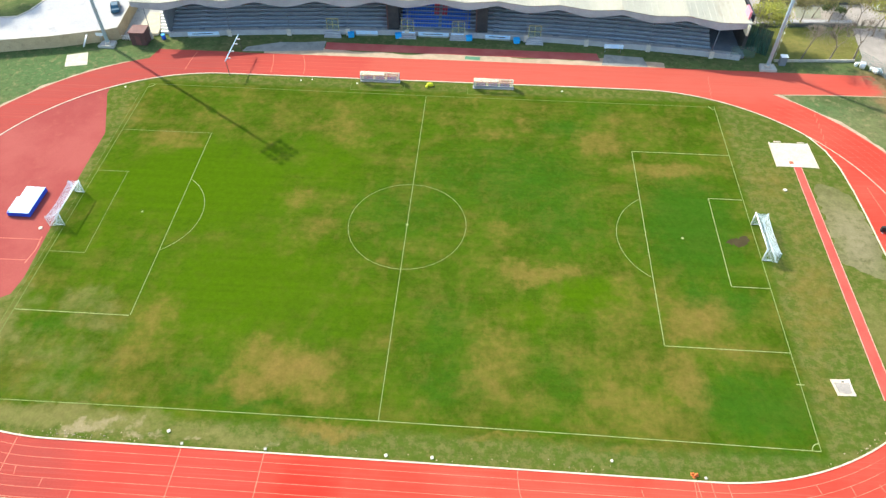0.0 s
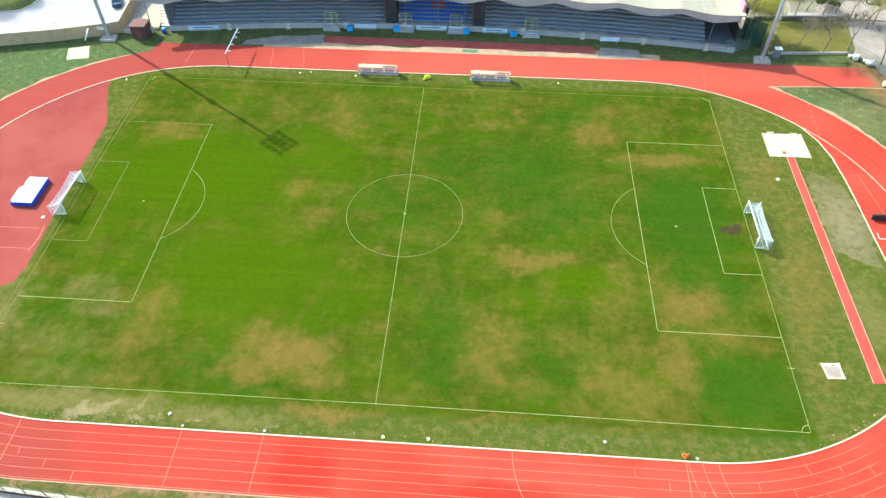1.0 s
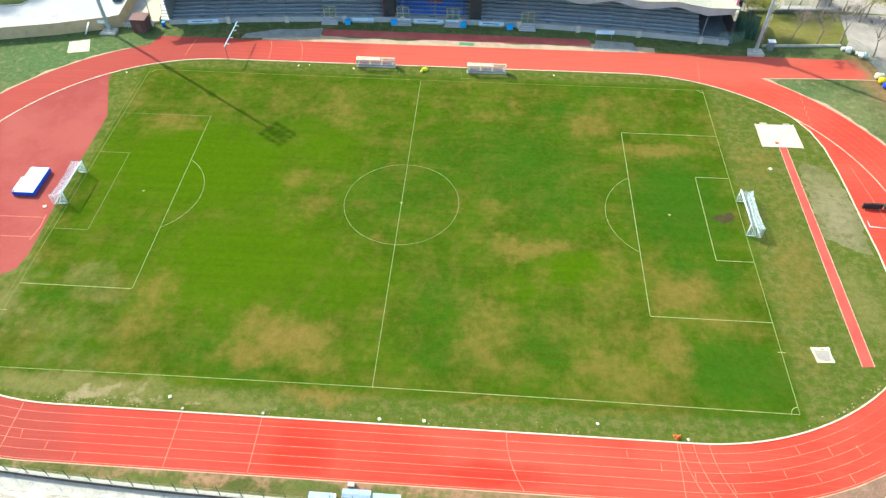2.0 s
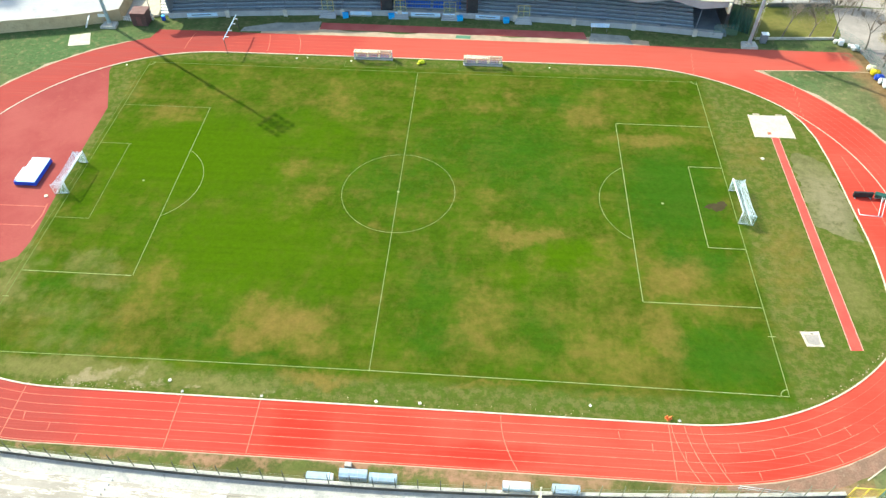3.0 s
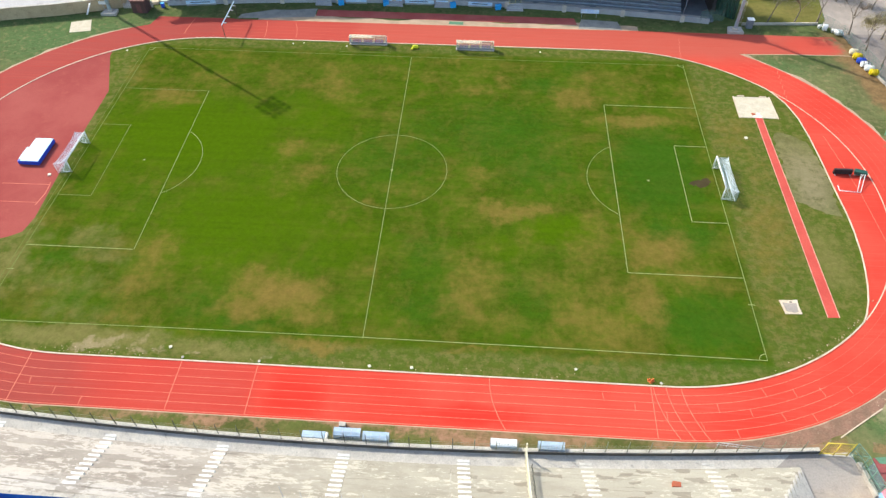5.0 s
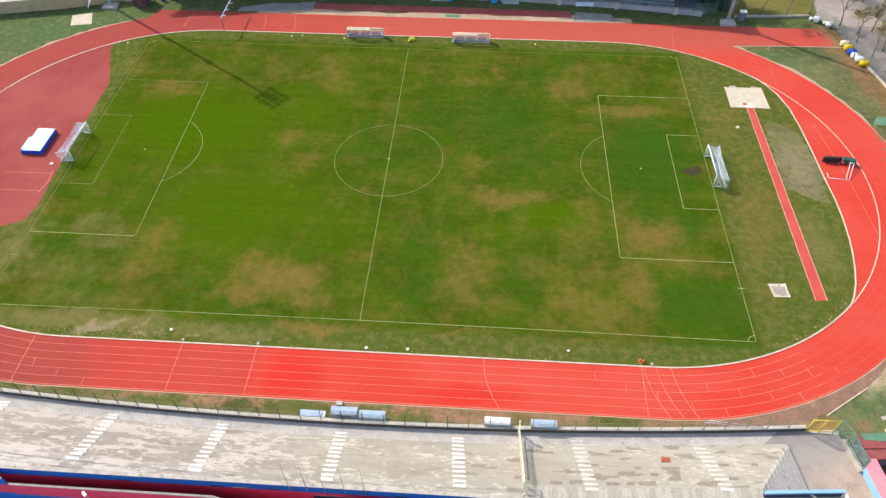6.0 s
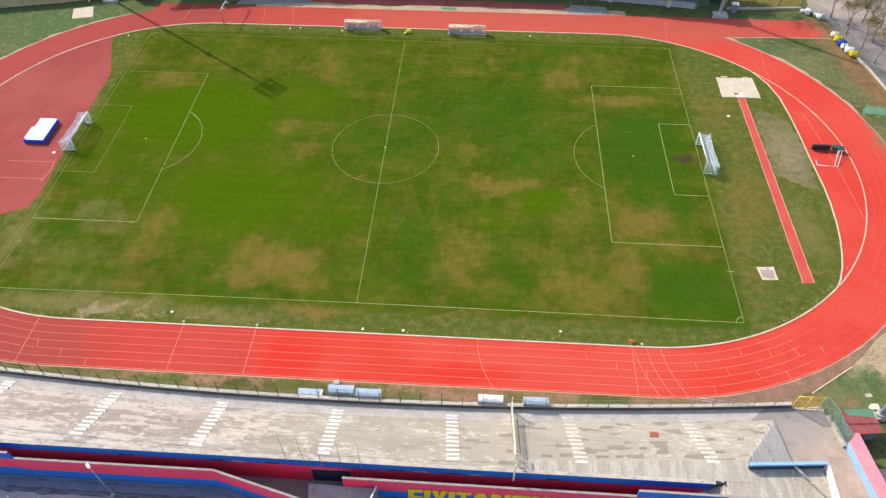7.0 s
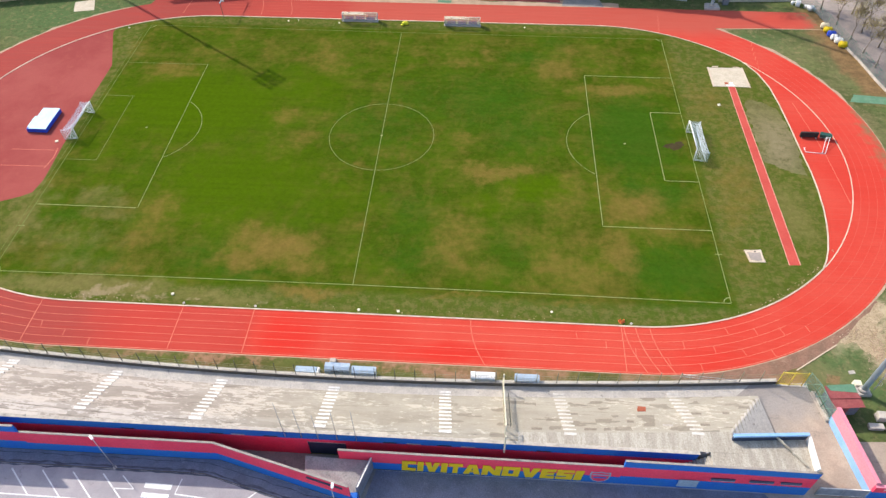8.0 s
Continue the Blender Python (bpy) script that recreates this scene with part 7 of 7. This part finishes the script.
# ---- dugouts along the fence ----
def dugout(x0, x1, y, h, label, writing=None, white=True):
    t = thing("dugout", label, "dugout", ((x0 + x1) / 2, y, 0.012), group="dugouts beside the track")
    w = (x1 - x0) / 2
    prof = [(-0.5, 0.1), (-0.5, h * 0.72), (-0.38, h * 0.92), (-0.12, h), (0.45, h * 1.0)]
    bm = bmesh.new()
    tops = []
    for a, z in prof[2:]:
        tops.append([bm.verts.new((s, a, z)) for s in (-w, w)])
    low_ = [[v2 for v2 in (bm.verts.new((s, a, z - 0.05)) for s in (-w, w))] for a, z in prof[2:]]
    for i in range(2):
        bm.faces.new((tops[i][0], tops[i][1], tops[i + 1][1], tops[i + 1][0]))
        bm.faces.new((low_[i][1], low_[i][0], low_[i + 1][0], low_[i + 1][1]))
        for s in (0, 1):
            bm.faces.new((tops[i][s], tops[i + 1][s], low_[i + 1][s], low_[i][s]))
    for k in (0, 2):
        bm.faces.new((tops[k][0], tops[k][1], low_[k][1], low_[k][0]))
    bmesh.ops.recalc_face_normals(bm, faces=bm.faces)
    part("roof_sheet", bm, m_white if white else m_poly, t, "white curved roof sheet")
    back = part("back_sheet", cube(-w, w, -0.53, -0.49, 0.12, h * 0.72), m_poly, t, "blue-grey plastic back sheet")
    part("back_sheet", slab([(-w, -0.5), (w, -0.5), (w, -0.39), (-w, -0.39)], h * 0.725, h * 0.90), m_poly, t, "blue-grey plastic back sheet")
    for s in (-w, w):
        part("side_sheet", slab([(s - 0.015, -0.48), (s + 0.015, -0.48), (s + 0.015, 0.35), (s - 0.015, 0.35)], 0.1, h * 0.9), m_poly, t, "plastic side sheet")
    for s in (-w, -w / 3, w / 3, w):
        bm = bmesh.new()
        for (a, z), (b, z2) in zip(prof, prof[1:]):
            tube(bm, (s, a - 0.05, z), (s, b - 0.05, z2), 0.028, 0.028, 5)
        part("rib", bm, m_steel, t)
    for k in range(5):
        xx = -w + (k + 0.5) * 2 * w / 5
        part("seat", box(cube(xx - 0.2, xx + 0.2, -0.36, 0.0, 0.40, 0.46), xx - 0.2, xx + 0.2, -0.42, -0.37, 0.46, 0.85), m_seat_blue, t)
    if writing:
        for k, u in enumerate((-0.50, -0.36, -0.22, -0.08, 0.06, 0.24, 0.40)):
            part("writing", cube(w * u, w * (u + 0.11), -0.55, -0.535, h * 0.46, h * (0.64 if k % 3 else 0.68)), m_ink, t, "dark bar of lettering")
    return t


dugout(-1.3, 1.9, -48.35, 1.4, "pale blue-grey dugout with dark lettering on its back", True, False)
dugout(2.15, 5.3, -48.55, 1.2, "blue-grey plastic dugout beside the fence", False, False)
dugout(17.4, 20.5, -48.5, 1.2, "white-roofed plastic dugout beside the fence")
dugout(23.0, 26.1, -48.5, 1.2, "blue-grey plastic dugout with dark lettering", True, False)
low_b = thing("low_bench", "low grey plastic cover behind the fence", "bench", (-3.7, -48.6, 0.012))
part("cover", cube(-1.5, 1.3, -0.45, 0.45, 0.25, 0.62, 0.05), m_poly, low_b)
part("end_panel", cube(1.34, 1.6, -0.45, 0.4, 0, 0.6, 0.02), m_step_white, low_b, "white end panel")
for x in (-1.4, 1.2):
    part("leg", cube(x - 0.05, x + 0.05, -0.4, 0.4, 0, 0.25), m_steel, low_b)
crate = thing("crate", "small pale crate beside a dugout", "crate", (-0.6, -46.95, 0.012))
part("crate", cube(-0.4, 0.4, -0.3, 0.3, 0, 0.5, 0.03), m_coping, crate)

# yellow gate, green fence and hut at the end of the terrace
yg = thing("yellow_gate", "wide yellow steel double gate standing in the fence", "gate", (57.6, -47.05, 0.02))
for a in (-1.5, 0.05, 1.6):
    part("upright", rod((a, 0, 0), (a, 0.05, 2.9), 0.07, seg=6), m_gate, yg)
for z in (0.25, 2.8):
    part("rail", rod((-1.5, 0.02, z), (1.6, 0.02, z), 0.07, seg=6), m_gate, yg)
for k in range(15):
    part("bar", rod((-1.4 + k * 0.21, 0.02, 0.25), (-1.4 + k * 0.21, 0.02, 2.8), 0.028, seg=4), m_gate, yg)
gf = thing("green_fence", "green tube and mesh fence beside the gate", "fence", (59.6, -46.9, 0.0))
GP = [(0, 0), (0.7, -1.6), (0.9, -3.3), (1.4, -4.9)]
for a, b in zip(GP, GP[1:]):
    part("post", rod((*a, 0.03), (*a, 2.9), 0.05, seg=6), m_green_steel, gf)
    for z in (0.2, 1.5, 2.85):
        part("rail", rod((*a, z), (*b, z), 0.035, seg=5), m_green_steel, gf)
    part("brace", rod((*a, 0.2), (*b, 2.85), 0.03, seg=5), m_green_steel, gf)
    v = Vector(b) - Vector(a)
    part("mesh", slab([(a[0], a[1]), (b[0], b[1]), (b[0] + 0.012, b[1] + 0.002), (a[0] + 0.012, a[1] + 0.002)], 0.2, 2.85), m_mesh, gf, "fine wire mesh")
part("post", rod((*GP[-1], 0.03), (*GP[-1], 2.9), 0.05, seg=6), m_green_steel, gf)
setting("yard_kerb", slab([(60.0, -48.0), (60.5, -48.0), (61.2, -52.0), (60.7, -52.0)], 0, 0.55), m_coping, "pale stone kerb beside the yard", "kerb")
rail = thing("barrier_rail", "loose steel barrier lying along the fence", "barrier", (47.5, -47.1, 0.02))
for z in (0.4, 0.9):
    part("rail", rod((-3.4, 0.35, z), (3.4, -0.15, z), 0.04, seg=6), m_steel, rail)
for k in range(7):
    part("upright", rod((-3.2 + k * 1.07, 0.34 - k * 0.075, 0), (-3.2 + k * 1.07, 0.34 - k * 0.075, 0.95), 0.035, seg=6), m_steel, rail)

hut = thing("kiosk", "small hut with a red and green sheet metal roof", "hut", (62.6, -49.9, 0.0))
part("wall", slab([(-1.2, -1.25), (1.95, -0.85), (1.6, 1.75), (-1.45, 1.4)], 0, 2.2), m_riser, hut)
part("roof_panel", slab([(-1.5, -1.55), (0.35, -1.33), (0.2, -0.02), (-1.62, -0.15)], 2.24, 2.30), m_hut_red, hut, "red sheet roof panel")
part("roof_panel", slab([(0.37, -1.33), (2.27, -1.1), (2.1, 0.12), (0.22, -0.02)], 2.245, 2.305), m_hut_red, hut, "red sheet roof panel")
part("roof_panel", slab([(-1.65, -0.2), (2.12, 0.06), (1.9, 0.78), (-1.28, 0.9), (-1.62, 1.62), (-1.87, 1.45)], 2.34, 2.40), m_hut_red, hut, "red sheet roof panel")
part("roof_panel", slab([(-1.26, 0.92), (1.9, 0.80), (1.84, 2.0), (-1.6, 1.62)], 2.36, 2.42), m_hut_green, hut, "green sheet roof panel")
part("door", slab([(-0.3, -1.19), (0.6, -1.075), (0.6, -1.02), (-0.3, -1.13)], 0.02, 2.0), m_hut_red, hut, "red door")
bl = thing("concrete_blocks", "broken grey concrete blocks in the rough grass", "rubble", (68.4, -51.6, 0))
for p in ((-0.9, 0.5, 0.6, 0.5, 1.0), (0.8, 0.3, 0.5, 0.7, 0.7), (-1.9, -0.8, 0.9, 0.4, 0.5), (0.3, -1.3, 1.1, 0.35, 0.5)):
    part("block", cube(p[0] - p[2], p[0] + p[2], p[1] - p[3], p[1] + p[3], 0, p[4], 0.06), m_coping, bl)
flag = thing("paving_slab", "loose pale slab lying in the grass", "slab", (66.2, -44.6, 0.0), 12)
part("slab", cube(-0.4, 0.4, -0.25, 0.25, 0, 0.06, 0.01), m_coping, flag)
cabinet = thing("mast_cabinet", "pale metal cabinet beside the mast", "cabinet", (66.2, -46.6, 0))
part("body", cube(-0.55, 0.3, -0.4, 0.4, 0, 0.8, 0.03), m_cream, cabinet)
part("door", cube(-0.5, 0.25, -0.42, -0.40, 0.06, 0.76), m_coping, cabinet)
cab2 = thing("mast_cabinet", "grey metal cabinet beside the mast", "cabinet", (69.0, 48.9, 0))
part("body", cube(-0.6, 0.6, -0.5, 0.5, 0, 1.9, 0.03), m_riser, cab2)
part("top", cube(-0.7, 0.7, -0.6, 0.6, 1.9, 2.0, 0.02), m_white, cab2)

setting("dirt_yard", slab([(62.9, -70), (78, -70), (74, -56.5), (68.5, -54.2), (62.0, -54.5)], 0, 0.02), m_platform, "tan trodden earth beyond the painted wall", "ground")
pk = thing("pink_wall", "sunlit wall painted faded pink above pale blue", "wall")
pa, pb = (61.0, -51.7), (62.45, -61.0)
for z0, z1, m, nm in ((0.0, 1.3, m_sky_wall, "blue_band"), (1.303, 3.1, m_pink_wall, "pink_band")):
    part(nm, slab([pb, (pb[0] + 0.35, pb[1]), (pa[0] + 0.35, pa[1]), pa], z0, z1), m, pk)
part("coping", slab([(pb[0] - 0.05, pb[1]), (pb[0] + 0.45, pb[1]), (pa[0] + 0.45, pa[1]), (pa[0] - 0.05, pa[1])], 3.103, 3.17), m_pink_wall, pk)

gate = thing("sheet_gate", "dull grey sheet metal gate across the passage", "gate", (56.9, -61.25, 0.036))
for i in range(6):
    part("sheet", cube(0.03 + 0.88 * i, 0.87 + 0.88 * i, -0.03, 0.03, 0.08, 1.68, 0.01), m_gate_sheet, gate)
for z in (0.05, 1.69):
    part("rail", cube(0, 5.3, -0.05, 0.05, z, z + 0.06), m_step_white, gate, "pale rail")
for x in (-0.06, 2.65, 5.36):
    part("post", cube(x - 0.05, x + 0.05, -0.06, 0.06, 0, 1.8), m_steel, gate)
low_red = thing("red_wall", "crimson wall above a blue base beside the gate", "wall", (62.42, -61.05, 0))
part("red_band", cube(0, 12.0, -0.30, 0, 1.6, 2.8), m_red_wall, low_red)
part("blue_band", cube(0, 12.0, -0.30, 0, 0, 1.597), m_blue_wall, low_red)
part("coping", cube(-0.04, 12.0, -0.34, 0.04, 2.803, 2.86, 0.01), m_pink_wall, low_red, "faded pink coping")
part("sign", cube(1.0, 1.9, -0.33, -0.303, 2.25, 2.45), m_step_white, low_red, "small white plate")

# ---- parking side ----
setting("car_park", slab([(-200, -200), (200, -200), (200, -66), (66, PW - 0.1), (6.6, PW - 0.1), (5.6, PW - 4.4), (4.6, PW - 4.25), (-11.6, PW - 0.05), (-200, PW - 0.2)], 0, 0.012), m_asphalt, "grey asphalt car park below the outer wall", "road")
# both footway strips carry the wall's shade in their colour
setting("pavement", slab([(-200, PW - 1.75), (-13.0, PW - 1.75), (2.0, PW - 5.5), (4.6, PW - 4.3), (-11.6, PW - 0.05), (-200, PW - 0.12)], 0, 0.016), m_asphalt_shade, "asphalt footway, the outer wall's shade in its colour", "pavement")
setting("pavement", slab([(6.6, PW - 0.15), (5.6, PW - 4.4), (8.0, PW - 3.4), (58, PW - 3.4), (66, PW - 0.4)], 0, 0.016), m_asphalt_shade, "asphalt footway along the outer wall with shade in its colour", "pavement")
setting("footway_kerb", stripe(bmesh.new(), [(-200, PW - 1.8), (-13.0, PW - 1.8), (2.0, PW - 5.55)], 0.10, 0, 0.05), m_moss_shade, "dark worn edging of the footway", "kerb")
m_tar = mottled("black_tar", (0.075, 0.082, 0.105), (0.105, 0.115, 0.145), 1.2, 6, 0.9)
for k, (d, w, lift) in enumerate(((0.45, 0.06, 0.018), (1.50, 0.16, 0.020), (1.95, 0.10, 0.022))):
    seam, rim = [], []
    for i in range(150):
        x = -66.0 + i * 0.52
        y = PW - d - max(0.0, x + 13.0) * 0.25
        p = Vector((x * 0.55, k * 7.0, 0))
        y += 0.22 * noise.noise(p)
        half = w * max(0.12, 0.75 + 1.3 * noise.noise(p * 1.7 + Vector((3, 1, 0))))
        seam.append((x, y - half))
        rim.append((x, y + half))
    setting("tar_seam", band(bmesh.new(), seam, rim, 0.0, lift), m_tar, "ragged black tar seam along the footway", "road repair")
paintm = tagged(thing("parking_lines", "white painted parking bays on the asphalt", "road markings"), kind="structure")


def bay(pts, w=0.16):
    part("bay_line", stripe(bmesh.new(), pts, w, 0.012, 0.018), m_road_paint, paintm)


for x in (-43.2, -39.5, -35.8, -32.1, -28.4, -24.8):
    bay([(x, -63.7), (x + 3.35, -66.75)])
bay([(-48, -66.6), (-29.2, -66.75), (-25.4, -66.85)])
bay([(-22.4, -63.8), (-20.6, -65.3), (-23.1, -65.35)])
bay([(-15.4, -63.8), (-15.7, -65.6), (-12.0, -65.9)])
bay([(-6.2, -64.6), (-8.2, -66.6)])
for y in (-64.45, -65.6):
    part("crossing_bar", slab([(-19.5, y - 0.62), (-16.3, y - 0.74), (-16.3, y - 0.08), (-19.5, y)], 0.012, 0.018), m_road_paint, paintm)


def street_lamp(x, y, h, turn, label):
    t = thing("street_lamp", label, "street lamp", (x, y, 0.016 if y > -64 else 0.012), turn, "lamps of the car park")
    part("pole", rod((0, 0, 0), (0, 0, h), 0.055, 0.04, 8), m_steel, t)
    part("arm", rod((0, 0, h), (0, -0.3, h + 0.08), 0.04, seg=6), m_steel, t)
    part("head", cube(-0.15, 0.15, -0.9, -0.25, h + 0.02, h + 0.2, 0.05), m_white, t, "white lamp head")
    part("foot", cube(-0.2, 0.2, -0.2, 0.2, 0, 0.08), m_concrete, t)


street_lamp(-23.7, -62.9, 8.1, 51, "slim grey street lamp with a white head")
street_lamp(3.6, -67.2, 7.2, 185, "slim grey street lamp with a white head")
